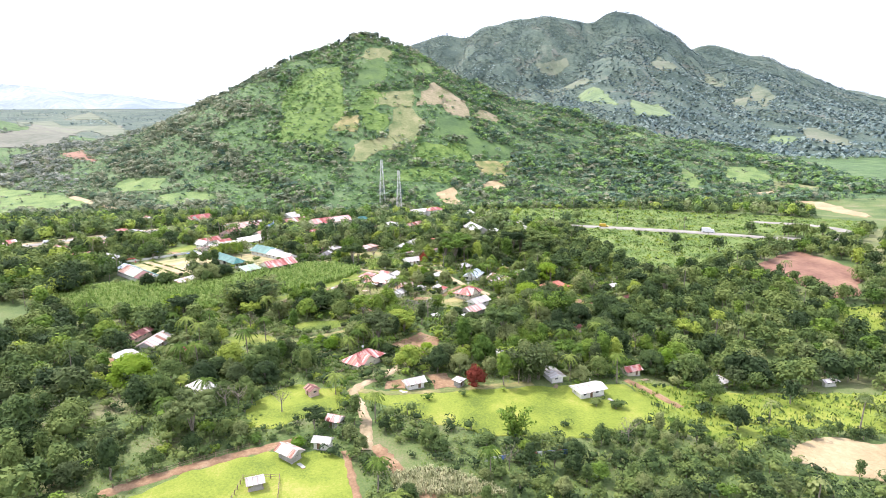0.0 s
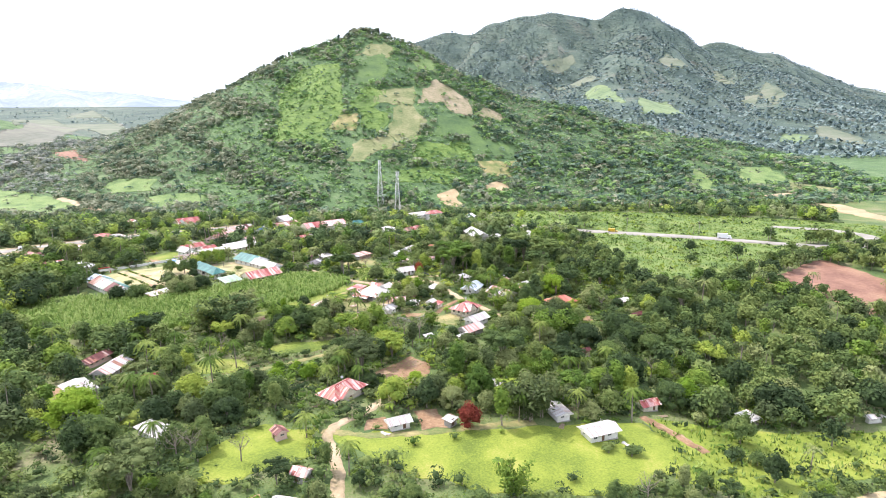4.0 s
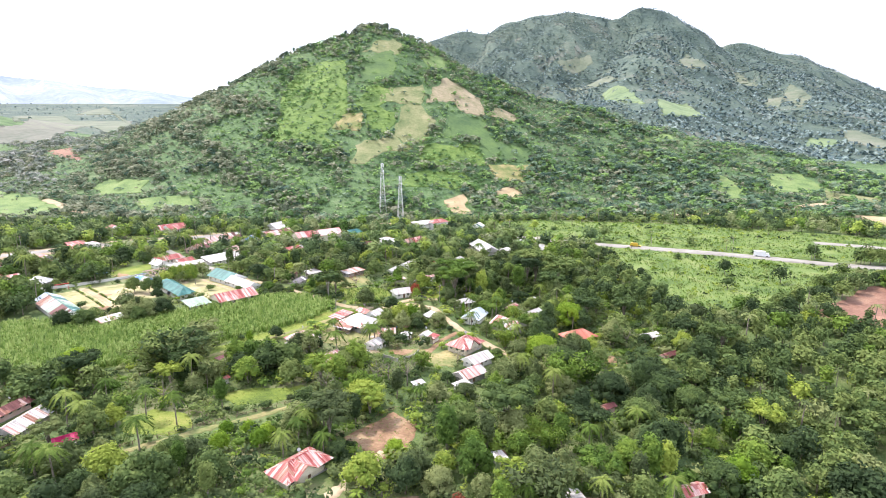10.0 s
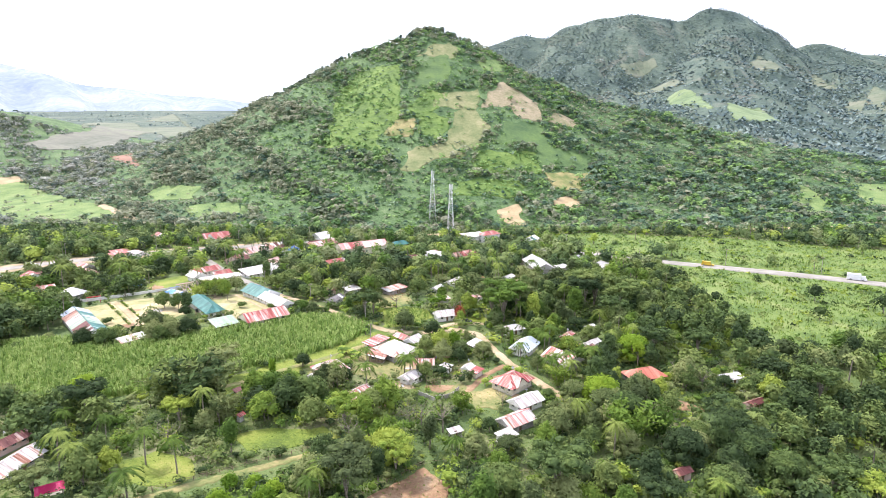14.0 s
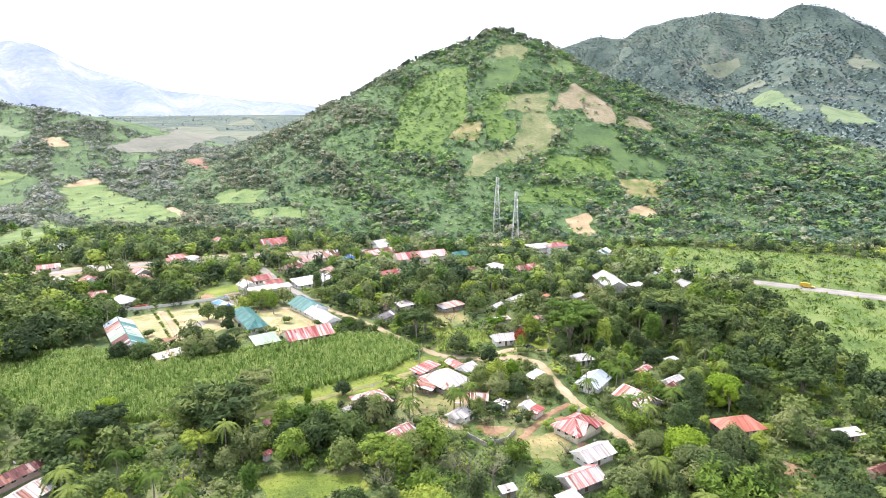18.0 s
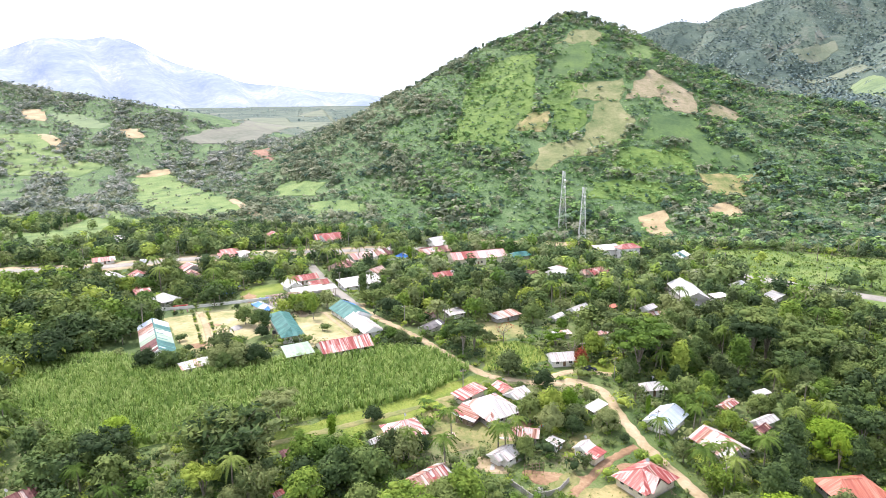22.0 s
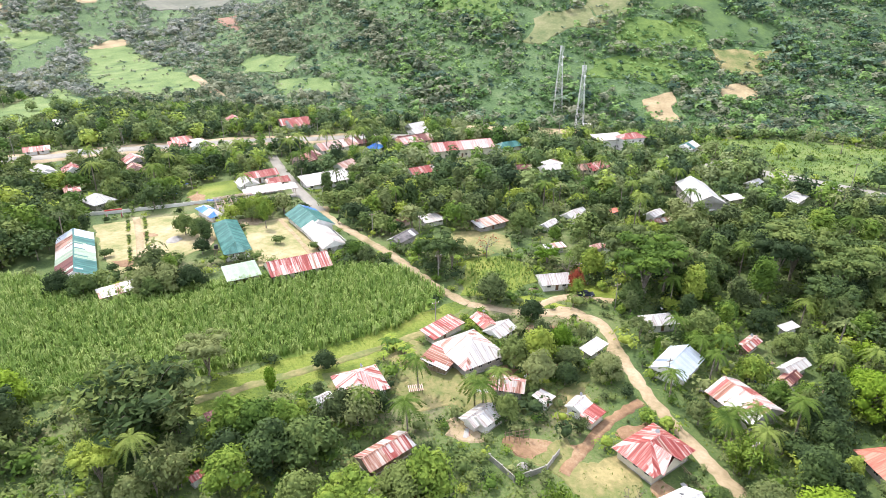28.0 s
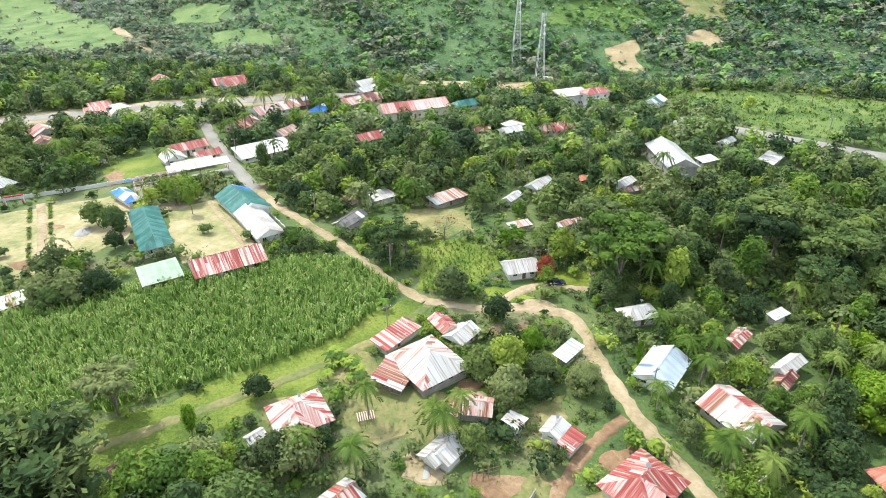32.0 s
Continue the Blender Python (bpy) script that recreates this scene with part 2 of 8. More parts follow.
ROOF = {
    "red": surface("red_roof_paint", [(0.2, 0.035, 0.03), (0.29, 0.055, 0.048), (0.34, 0.085, 0.075), (0.42, 0.2, 0.175), (0.56, 0.46, 0.43)], 0.7, 2.6, rough=0.5, bump=0.15, vary=0.1, stretch=(3.6, 0.25, 3), slope=True),
    "white": surface("white_roof_sheet", [(0.32, 0.25, 0.22), (0.44, 0.41, 0.39), (0.51, 0.5, 0.49), (0.58, 0.58, 0.57)], 0.7, 2.6, rough=0.4, bump=0.1, vary=0.1, stretch=(3.6, 0.25, 3), slope=True),
    "rust": surface("rusty_roof_sheet", [(0.18, 0.07, 0.045), (0.31, 0.14, 0.1), (0.42, 0.27, 0.22), (0.58, 0.5, 0.46)], 0.7, 2.6, rough=0.7, bump=0.2, vary=0.1, stretch=(3.6, 0.25, 3), slope=True),
    "pink": surface("faded_pink_roof", [(0.4, 0.15, 0.13), (0.48, 0.26, 0.235), (0.55, 0.42, 0.39), (0.6, 0.54, 0.52)], 0.7, 2.6, rough=0.6, bump=0.15, vary=0.1, stretch=(3.6, 0.25, 3), slope=True),
    "green": surface("green_roof_paint", [(0.02, 0.1, 0.09), (0.035, 0.15, 0.135), (0.08, 0.22, 0.2)], 0.4, 4, rough=0.5, bump=0.1, vary=0.2),
    "blue": surface("pale_blue_roof", [(0.38, 0.44, 0.52), (0.47, 0.54, 0.63), (0.55, 0.61, 0.69)], 0.4, 4, rough=0.4, bump=0.1, vary=0.2),
    "bright_blue": surface("bright_blue_roof", [(0.02, 0.1, 0.42), (0.04, 0.17, 0.55), (0.1, 0.3, 0.62)], 0.4, 4, rough=0.5, bump=0.1, vary=0.2),
    "brown": surface("maroon_roof", [(0.07, 0.02, 0.02), (0.13, 0.04, 0.038), (0.2, 0.09, 0.08)], 0.7, 2.6, rough=0.6, bump=0.15, vary=0.1, stretch=(3.6, 0.25, 3), slope=True),
    "orange": surface("terracotta_roof", [(0.36, 0.1, 0.07), (0.45, 0.15, 0.1), (0.52, 0.25, 0.18)], 0.7, 2.6, rough=0.6, bump=0.12, vary=0.1, stretch=(3.6, 0.25, 3), slope=True),
    "grey": surface("grey_roof_sheet", [(0.3, 0.3, 0.29), (0.42, 0.42, 0.41), (0.55, 0.55, 0.53)], 0.7, 2.6, rough=0.5, bump=0.15, vary=0.1, stretch=(3.6, 0.25, 3), slope=True),
    "dark": surface("dark_roof_sheet", [(0.08, 0.075, 0.075), (0.14, 0.13, 0.13), (0.22, 0.2, 0.2)], 0.6, 5, rough=0.7, bump=0.2, vary=0.3),
    "magenta": surface("magenta_canopy", [(0.38, 0.01, 0.07), (0.5, 0.02, 0.11), (0.56, 0.08, 0.17)], 0.5, 4, rough=0.55, bump=0.1, vary=0.2),
    "mint": surface("pale_green_roof", [(0.216, 0.296, 0.216), (0.274, 0.36, 0.274), (0.331, 0.416, 0.331)], 0.6, 5, rough=0.5, bump=0.1, vary=0.2),
}
WALL = {
    "white": surface("white_wall_paint", [(0.55, 0.53, 0.48), (0.7, 0.68, 0.64), (0.78, 0.77, 0.74)], 0.5, 4, bump=0.15),
    "block": surface("bare_block_wall", [(0.24, 0.23, 0.21), (0.35, 0.33, 0.3), (0.45, 0.43, 0.4)], 0.6, 5, bump=0.3),
    "pink": surface("pink_wall_paint", [(0.5, 0.32, 0.28), (0.6, 0.42, 0.37), (0.66, 0.5, 0.45)], 0.5, 4, bump=0.15),
    "wood": surface("weathered_boards", [(0.14, 0.1, 0.07), (0.24, 0.18, 0.12), (0.34, 0.27, 0.2)], 0.8, 9, bump=0.4, stretch=(4, 4, 0.5)),
    "cream": surface("cream_wall_paint", [(0.5, 0.44, 0.32), (0.62, 0.56, 0.44), (0.7, 0.65, 0.54)], 0.5, 4, bump=0.15),
}
DOORWOOD = surface("door_wood", [(0.1, 0.06, 0.035), (0.17, 0.1, 0.06), (0.22, 0.14, 0.09)], 1, 8, bump=0.2)
GLASS = surface("window_glass", [(0.02, 0.025, 0.03), (0.04, 0.045, 0.05)], 0.5, 3, rough=0.1, bump=0.0)
FRAME = surface("window_frame_paint", [(0.5, 0.48, 0.44), (0.66, 0.64, 0.6)], 1, 6, bump=0.1)
STEEL = surface("galvanised_steel", [(0.5, 0.5, 0.5), (0.62, 0.62, 0.62), (0.7, 0.7, 0.7)], 0.3, 3, rough=0.5, metal=0.2, bump=0.0)
RUBBER = surface("tyre_rubber", [(0.015, 0.015, 0.015), (0.03, 0.03, 0.03)], 2, 9, bump=0.1)
PAINT = {
    "white": surface("white_car_paint", [(0.7, 0.7, 0.7), (0.8, 0.8, 0.8)], 0.5, 3, rough=0.3, bump=0.0),
    "blue": surface("dark_blue_car_paint", [(0.015, 0.02, 0.04), (0.03, 0.04, 0.07)], 0.5, 3, rough=0.3, bump=0.0),
    "red": surface("red_paint", [(0.4, 0.03, 0.03), (0.5, 0.06, 0.05)], 0.5, 3, rough=0.4, bump=0.0),
    "yellow": surface("yellow_paint", [(0.5, 0.33, 0.03), (0.6, 0.42, 0.06)], 0.5, 3, rough=0.4, bump=0.0),
    "grey": surface("grey_paint", [(0.3, 0.3, 0.3), (0.4, 0.4, 0.4)], 0.5, 3, rough=0.4, bump=0.0),
}
# pale blue distance haze painted on the slope as its own glow
HAZE = surface("painted_haze_slope", [(0.36, 0.46, 0.7), (0.47, 0.56, 0.79), (0.6, 0.68, 0.86), (0.85, 0.89, 0.95)], 0.003, 0.022, rough=1.0, bump=0.0, world_space=True, stretch=(1, 1, 3))
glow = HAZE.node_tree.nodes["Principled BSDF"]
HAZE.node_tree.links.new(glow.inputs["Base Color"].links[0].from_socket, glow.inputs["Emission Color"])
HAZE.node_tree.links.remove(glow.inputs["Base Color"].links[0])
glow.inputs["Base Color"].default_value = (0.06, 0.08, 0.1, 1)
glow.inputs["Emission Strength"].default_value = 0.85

# ---- the lie of the land ----
def ridge(x, y, pts, soft=0.16):
    """Height of a ridge given by crest points (x, y, height, half width)."""
    best = np.zeros_like(x)
    for (ax, ay, ah, aw), (bx, by, bh, bw) in zip(pts, pts[1:]):
        dx, dy = bx - ax, by - ay
        t = np.clip(((x - ax) * dx + (y - ay) * dy) / (dx * dx + dy * dy), 0, 1)
        u = np.hypot(x - ax - t * dx, y - ay - t * dy) / (aw + t * (bw - aw))
        core = np.where(u < 0.1, 0.95 - 5 * u * u, 1 - u)
        foot = (soft * np.log1p(np.exp(np.clip(core / soft, -30, 30))) - soft * 0.3) / (0.951 - soft * 0.3)
        best = np.maximum(best, (ah + t * (bh - ah)) * np.clip(foot, 0, 1))
    return best


def swell(x, y, cx, cy, rx, ry, h):
    return h * np.exp(-(((x - cx) / rx) ** 2) - ((y - cy) / ry) ** 2)


HILL = [(-345, 925, 22, 200), (-268, 930, 78, 250), (-199, 930, 119, 290), (-118, 930, 162, 310), (-29, 930, 190, 320), (5, 930, 182, 320),
        (59, 930, 148, 310), (109, 930, 128, 300), (176, 915, 102, 290), (248, 880, 82, 250), (332, 860, 60, 230), (420, 840, 40, 210), (520, 830, 14, 190)]
KNOLL = [(-1400, 1000, 158, 480), (-990, 1000, 129, 430), (-866, 1000, 111, 410), (-723, 1000, 91, 350), (-640, 1000, 58, 290), (-560, 1010, 22, 230)]
MASSIF = [(50, 3000, 378, 700), (129, 3000, 392, 800), (235, 3000, 437, 900), (394, 3000, 440, 950), (527, 3000, 482, 1000),
          (687, 3000, 527, 1000), (795, 3000, 522, 1000), (960, 3000, 492, 1000), (1122, 3000, 550, 900), (1236, 3000, 480, 750)]
EAST = [(1236, 3000, 440, 600), (1413, 3000, 375, 700), (1583, 3000, 391, 900), (1789, 3000, 350, 800), (2003, 3000, 265, 800), (2257, 3000, 150, 800), (2500, 3000, 60, 800)]
BENCH = [(350, 2350, 130, 900), (900, 2300, 190, 1000), (1500, 2350, 120, 900)]
SPUR = [(1122, 3000, 500, 900), (900, 2300, 300, 640), (680, 1750, 140, 460), (540, 1350, 55, 320)]
SPUR_B = [(1583, 3000, 370, 800), (1330, 2200, 190, 600), (1080, 1550, 70, 400)]


def fold_of(x, y):
    """Spurs and gullies running down the mountain: high on the spurs, low in the gullies."""
    a = np.abs(np.sin(x / 88 + 1.1 * np.sin(y / 210) + 0.5 * np.sin(x / 47 + y / 160)))
    b = np.abs(np.sin(x / 41 - y / 95 + 0.8 * np.sin(y / 120) + 0.4 * np.sin(x / 29)))
    return 0.72 * a + 0.4 * b - 0.66


def height(x, y):
    """The lie of the land, in metres."""
    x, y = np.asarray(x, float), np.asarray(y, float)
    z = -2.0 + 0.5 * np.sin(x / 37 + 1.3) * np.cos(y / 43) + 0.25 * np.sin(x / 13 + y / 17)
    z = z + swell(x, y, -90, 320, 70, 60, 5.0) + swell(x, y, -60, 165, 80, 60, 3.0)
    z = z - swell(x, y, -20, 558, 75, 30, 5.5)
    z = z - 11 / (1 + np.exp(-(x - 85) / 18)) * np.exp(-(((y - 190) / 70) ** 2))
    z = z - 5 * np.exp(-(((y - 110) / 40) ** 2)) / (1 + np.exp(-(x - 30) / 20))
    far = np.maximum(np.maximum(ridge(x, y, MASSIF), ridge(x, y, EAST)), np.maximum(np.maximum(ridge(x, y, SPUR), ridge(x, y, SPUR_B)), ridge(x, y, BENCH)))
    rough = np.sin(x / 90 + 0.7 * np.sin(y / 130)) * np.cos(y / 110 + 0.6 * np.sin(x / 75)) + 0.5 * np.sin(x / 41 + y / 57) * np.cos(y / 37 - x / 63)
    hill = ridge(x, y, HILL)
    gully = fold_of(x, y)
    plain = 78 * np.clip((y - 1050) / 2300, 0, 1)
    plain = plain + (np.interp(y, [950, 1225, 1815, 2900, 3400], [0, 36, 56, 114, 125]) - plain) * np.clip((60 - x) / 400, 0, 1)
    return z + hill + 0.02 * hill * rough + np.maximum(far, plain) + 0.06 * np.minimum(far, 260) * rough + 0.2 * np.minimum(far, 230) * gully * np.clip((2980 - y) / 450, 0, 1) + ridge(x, y, KNOLL)

# ---- the ground: one sheet to the horizon ----
def spread(lo, hi, fine_lo, fine_hi, step, grow=1.09, most=36.0):
    mid = list(np.arange(fine_lo, fine_hi + 0.1, step))
    for sign, end in ((1, hi), (-1, lo)):
        s, p = step, mid[-1] if sign > 0 else mid[0]
        while sign * (end - p) > 0:
            s = min(s * grow, most)
            p += sign * s
            mid = mid + [p] if sign > 0 else [p] + mid
    return np.array(mid)


GX, GY = spread(-4400, 4400, -340, 420, 5.0), spread(-250, 4700, 95, 980, 5.0)
GZ = height(*np.meshgrid(GX, GY, indexing="ij"))


def gz(x, y):
    """The height of the ground sheet."""
    x, y = np.asarray(x, float), np.asarray(y, float)
    i, j = np.clip(np.searchsorted(GX, x) - 1, 0, len(GX) - 2), np.clip(np.searchsorted(GY, y) - 1, 0, len(GY) - 2)
    u, v = (x - GX[i]) / (GX[i + 1] - GX[i]), (y - GY[j]) / (GY[j + 1] - GY[j])
    return (GZ[i, j] * (1 - u) + GZ[i + 1, j] * u) * (1 - v) + (GZ[i, j + 1] * (1 - u) + GZ[i + 1, j + 1] * u) * v


def mesh_from(name, verts, faces, mats, slots=None, smooth=False, tint=None):
    """A mesh from arrays of vertices and of triangles or quads."""
    verts, faces = np.asarray(verts, np.float32), np.asarray(faces, np.int32)
    me, k = bpy.data.meshes.new(name), faces.shape[1]
    me.vertices.add(len(verts))
    me.vertices.foreach_set("co", verts.ravel())
    me.loops.add(faces.size)
    me.loops.foreach_set("vertex_index", faces.ravel())
    me.polygons.add(len(faces))
    me.polygons.foreach_set("loop_start", np.arange(0, faces.size, k, dtype=np.int32))
    me.polygons.foreach_set("loop_total", np.full(len(faces), k, np.int32))
    for m in mats:
        me.materials.append(m)
    if slots is not None:
        me.polygons.foreach_set("material_index", np.asarray(slots, np.int32))
    if smooth:
        me.polygons.foreach_set("use_smooth", np.ones(len(faces), bool))
    if tint is not None:
        me.attributes.new("tint", "FLOAT", "POINT").data.foreach_set("value", np.asarray(tint, np.float32))
    me.update(calc_edges=True)
    return me


nx, ny = len(GX), len(GY)
gi, gj = np.meshgrid(np.arange(nx - 1), np.arange(ny - 1), indexing="ij")
corner = (gi * ny + gj).ravel()
quads = np.stack([corner, corner + ny, corner + ny + 1, corner + 1], 1)
gxx, gyy = np.meshgrid(GX, GY, indexing="ij")
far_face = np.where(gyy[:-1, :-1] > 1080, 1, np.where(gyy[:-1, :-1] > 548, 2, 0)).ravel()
ground = new("ground", mesh_from("ground", np.stack([gxx, gyy, GZ], -1).reshape(-1, 3), quads, [GROUND, HAZYLAND, HILLFLOOR], far_face, True))
tagged(ground, "grass and scrub covered valley floor rising into hills", "ground", kind="structure")

LANES = []  # points along roads that stay in sight
SCRUB = []  # outlines of bright scrub
OPEN = []  # outlines where no tree grows: (points, share of trees kept)


def inside(poly, x, y):
    p, hit = np.asarray(poly, float), np.zeros(np.shape(x), bool)
    for (ax, ay), (bx, by) in zip(p, np.roll(p, -1, 0)):
        hit ^= ((ay > y) != (by > y)) & (x < (bx - ax) * (y - ay) / (by - ay + 1e-12) + ax)
    return hit


def rough_outline(pts, wobble, seed=0):
    """The outline with extra points, pushed in and out a little."""
    out, rnd = [], random.Random(seed)
    for (ax, ay), (bx, by) in zip(pts, pts[1:] + pts[:1]):
        d = math.hypot(bx - ax, by - ay)
        n = max(1, int(d / (wobble * 2.2 + 1.5)))
        for k in range(n):
            f = k / n
            o = 0 if k == 0 else rnd.uniform(-wobble, wobble)
            out.append((ax + (bx - ax) * f + o * (by - ay) / d, ay + (by - ay) * f - o * (bx - ax) / d))
    fine = []
    for (ax, ay), (bx, by) in zip(out, out[1:] + out[:1]):
        o = rnd.uniform(-0.16, 0.16)
        fine += [(ax, ay), ((ax + bx) / 2 + o * (by - ay), (ay + by) / 2 - o * (bx - ax))]
    return fine


def field(name, label, category, pts, material, lift=0.12, wobble=0.8, keep=0.0, step=8.0):
    """A patch of ground of another kind, draped on the sheet."""
    OPEN.append((pts, keep))
    if 545 < max(y for _, y in pts) < 1000:
        lift, step = 0.5, 7.0
    if material is HILLLIME:
        SCRUB.append(pts)
    bm = bmesh.new()
    bm.faces.new([bm.verts.new((x, y, 0)) for x, y in rough_outline(pts, wobble, len(OPEN))])
    bmesh.ops.triangulate(bm, faces=bm.faces[:])
    for _ in range(6):
        long = [e for e in bm.edges if e.calc_length() > step]
        if not long:
            break
        bmesh.ops.subdivide_edges(bm, edges=long, cuts=1)
        bmesh.ops.triangulate(bm, faces=[f for f in bm.faces if len(f.verts) > 3])
    co = np.array([v.co for v in bm.verts])
    for v, z in zip(bm.verts, gz(co[:, 0], co[:, 1])):
        v.co.z = z + lift
    # the edge slopes down into the ground around it
    rim = [e for e in bm.edges if e.is_boundary]
    out = {}
    for v in {v for e in rim for v in e.verts}:
        mid = sum((f.calc_center_median() for f in v.link_faces), Vector()) / len(v.link_faces)
        out[v.co.xy.to_tuple(3)] = (v.co - mid).xy.normalized()
    low = [g for g in bmesh.ops.extrude_edge_only(bm, edges=rim)["geom"] if isinstance(g, bmesh.types.BMVert)]
    for v in low:
        v.co.xy += out[v.co.xy.to_tuple(3)] * (lift * 1.6 + 0.1)
    for v, z in zip(low, gz([v.co.x for v in low], [v.co.y for v in low])):
        v.co.z = z - (0.03 if lift < 0.3 else 0.3)
    bmesh.ops.recalc_face_normals(bm, faces=bm.faces[:])
    up = sum(f.normal.z for f in bm.faces if abs(f.normal.z) > 0.3)
    if up < 0:
        bmesh.ops.reverse_faces(bm, faces=bm.faces[:])
    me = bpy.data.meshes.new(name)
    bm.to_mesh(me)
    bm.free()
    me.materials.append(material)
    return tagged(new(name, me), label, category, kind="structure")


def strip(name, label, category, pts, width, material, lift=0.2, wobble=0.35, clear=1.0, sight=True):
    """A road or track along points, draped on the ground."""
    p, run = [], 0
    for (ax, ay), (bx, by) in zip(pts, pts[1:]):
        n = max(1, int(math.hypot(bx - ax, by - ay) / (1.3 if width < 4 else 3)))
        p += [(ax + (bx - ax) * k / n, ay + (by - ay) * k / n) for k in range(n)]
    p = np.array(p + [pts[-1]], float)
    for _ in range(20 if width < 4 else 6):
        p[1:-1] = (p[:-2] + 2 * p[1:-1] + p[2:]) / 4
    if sight:
        LANES.extend((float(a), float(b), width) for a, b in p[::5 if width < 4 else 2] if a > 90 or a < -120 or b < 430)
    d = np.gradient(p, axis=0)
    d /= np.hypot(d[:, 0], d[:, 1])[:, None]
    side = np.stack([-d[:, 1], d[:, 0]], 1)
    rnd = np.random.RandomState(len(name) + len(p))
    rows = []
    for f in (-0.5, -0.17, 0.17, 0.5):
        edge = rnd.uniform(-wobble, wobble, len(p)) if abs(f) == 0.5 else np.zeros(len(p))
        q = p + side * (f * width + edge)[:, None]
        top_row, foot_row = np.c_[q, gz(q[:, 0], q[:, 1]) + lift], np.c_[q + side * math.copysign(lift + 0.15, f), gz(q[:, 0], q[:, 1]) - 0.3]
        rows += [foot_row, top_row] if f == -0.5 else [top_row, foot_row] if f == 0.5 else [top_row]
    v = np.stack(rows, 1).reshape(-1, 3)
    n = len(p)
    c = (np.arange(n - 1)[:, None] * 6 + np.arange(5)).ravel()
    OPEN.append(([tuple(a) for a in p + side * (width / 2 + clear)] + [tuple(a) for a in (p - side * (width / 2 + clear))[::-1]], 0.0))
    return tagged(new(name, mesh_from(name, v, np.stack([c + 1, c, c + 6, c + 7], 1)[:, ::-1], [material])), label, category, kind="structure")


# the volcano and ranges far behind the valley, a backdrop with painted glowing haze
az = np.radians([-80, -60, -52, -47.5, -44.6, -42.5, -41.1, -39.7, -37.4, -35.0, -32.1, -28.1, -24.3, -20.0, -16.0, -13])
rise = [0.03, 0.05, 0.075, 0.095, 0.103, 0.109, 0.102, 0.0927, 0.0772, 0.0616, 0.0493, 0.0396, 0.034, 0.027, 0.016, 0.0]
aa, ff = np.meshgrid(np.linspace(az[0], az[-1], 240), np.linspace(0, 1, 24), indexing="ij")
crest = np.interp(aa, az, rise) * 4400
fold = np.sin(aa * 95 + 2 * np.sin(ff * 5 + aa * 30)) * 0.05 + np.sin(aa * 41 + 1.0) * 0.05
rr = 3150 + 1250 * ff + 160 * np.sin(aa * 60 + ff * 3)
zz = 30 + (49 + crest) * np.clip(ff * (1.0 + fold * (1 - ff) * 4), 0, 1.0) ** 1.4
k = (np.arange(239)[:, None] * 24 + np.arange(23)).ravel()
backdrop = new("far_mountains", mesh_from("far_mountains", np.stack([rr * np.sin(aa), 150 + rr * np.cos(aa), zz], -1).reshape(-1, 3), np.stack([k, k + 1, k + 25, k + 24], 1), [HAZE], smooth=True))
tagged(backdrop, "distant volcano and ranges with pale blue painted haze", "mountains", kind="structure")

# ---- fields, clearings and roads ----
field("school_paddock", "rough green paddock with bare earth behind the school", "meadow", [(-142.6, 380.9), (-142.9, 392.9), (-133.1, 399.9), (-120.5, 387.6), (-119.8, 378.9), (-126.1, 367.8), (-132.7, 368.5)], LUSH, 0.15, 1.3, 0.0, 8)
field("school_paddock_earth", "bare brown earth at the paddock's edge", "yard", [(-138.8, 373.7), (-139.6, 382.9), (-130.5, 373.2), (-128.8, 364.6)], EARTH, 0.17, 1.3, 0.0, 8)
field("ploughed_plain", "wide grey ploughed plain in the valley", "field", [(-579.1, 910.3), (-569.9, 1054.4), (-926.0, 1819.4), (-744.0, 1855.9), (-640.8, 1491.2), (-484.8, 961.9), (-541.9, 908.6)], PLAIN, 1.0, 4.0, 0.0, 50)
field("plain_strip", "pale green field strip on the plain", "field", [(-583.5, 1059.6), (-1179.6, 2047.0), (-1036.7, 2056.9), (-294.0, 872.7), (-764.5, 1861.6), (-926.0, 1819.4)], HAZYTAN, 1.2, 4.0, 0.0, 50)
field("pale_plain_field", "pale dry fields on the far plain", "field", [(-1050.6, 2163.0), (-1185.0, 2650.9), (-269.2, 888.3), (-275.7, 875.0), (-912.5, 2144.2)], HAZYTAN, 1.5, 4.0, 0.0, 50)
field("tan_terrace", "tan bare terrace high on the valley side", "slope", [(-855.7, 910.1), (-815.9, 916.7), (-783.0, 883.5), (-808.0, 877.3)], STUBBLE, 1.2, 4.0, 0.0, 14)
field("tan_terrace", "small tan clearing on the valley ridge", "slope", [(-652.4, 884.7), (-634.6, 901.4), (-615.2, 883.9), (-626.2, 871.8)], STUBBLE, 1.2, 4.0, 0.0, 14)
field("grey_grove_edge", "olive grass slope on the valley ridge", "slope", [(-803.9, 914.7), (-770.5, 932.6), (-692.4, 911.6), (-692.5, 889.7), (-749.3, 888.8)], HAZYGREEN, 1.2, 4.0, 0.1, 14)
field("ploughed_field", "reddish-brown ploughed field", "field", [(175.1, 300.0), (197.2, 316.3), (231.2, 340.4), (237.1, 339.3), (241.6, 297.1), (212.7, 262.1), (195.6, 262.8), (195.0, 284.5), (186.1, 292.2)], PLOUGH, 0.15, 1.3, 0.0, 8)
field("dry_riverbank", "pale dry strip beside the far woods", "field", [(377.1, 552.9), (394.0, 535.1), (379.9, 462.4), (366.2, 446.1), (366.0, 484.8), (364.5, 523.6)], STUBBLE, 0.4, 4.0, 0.0, 14)
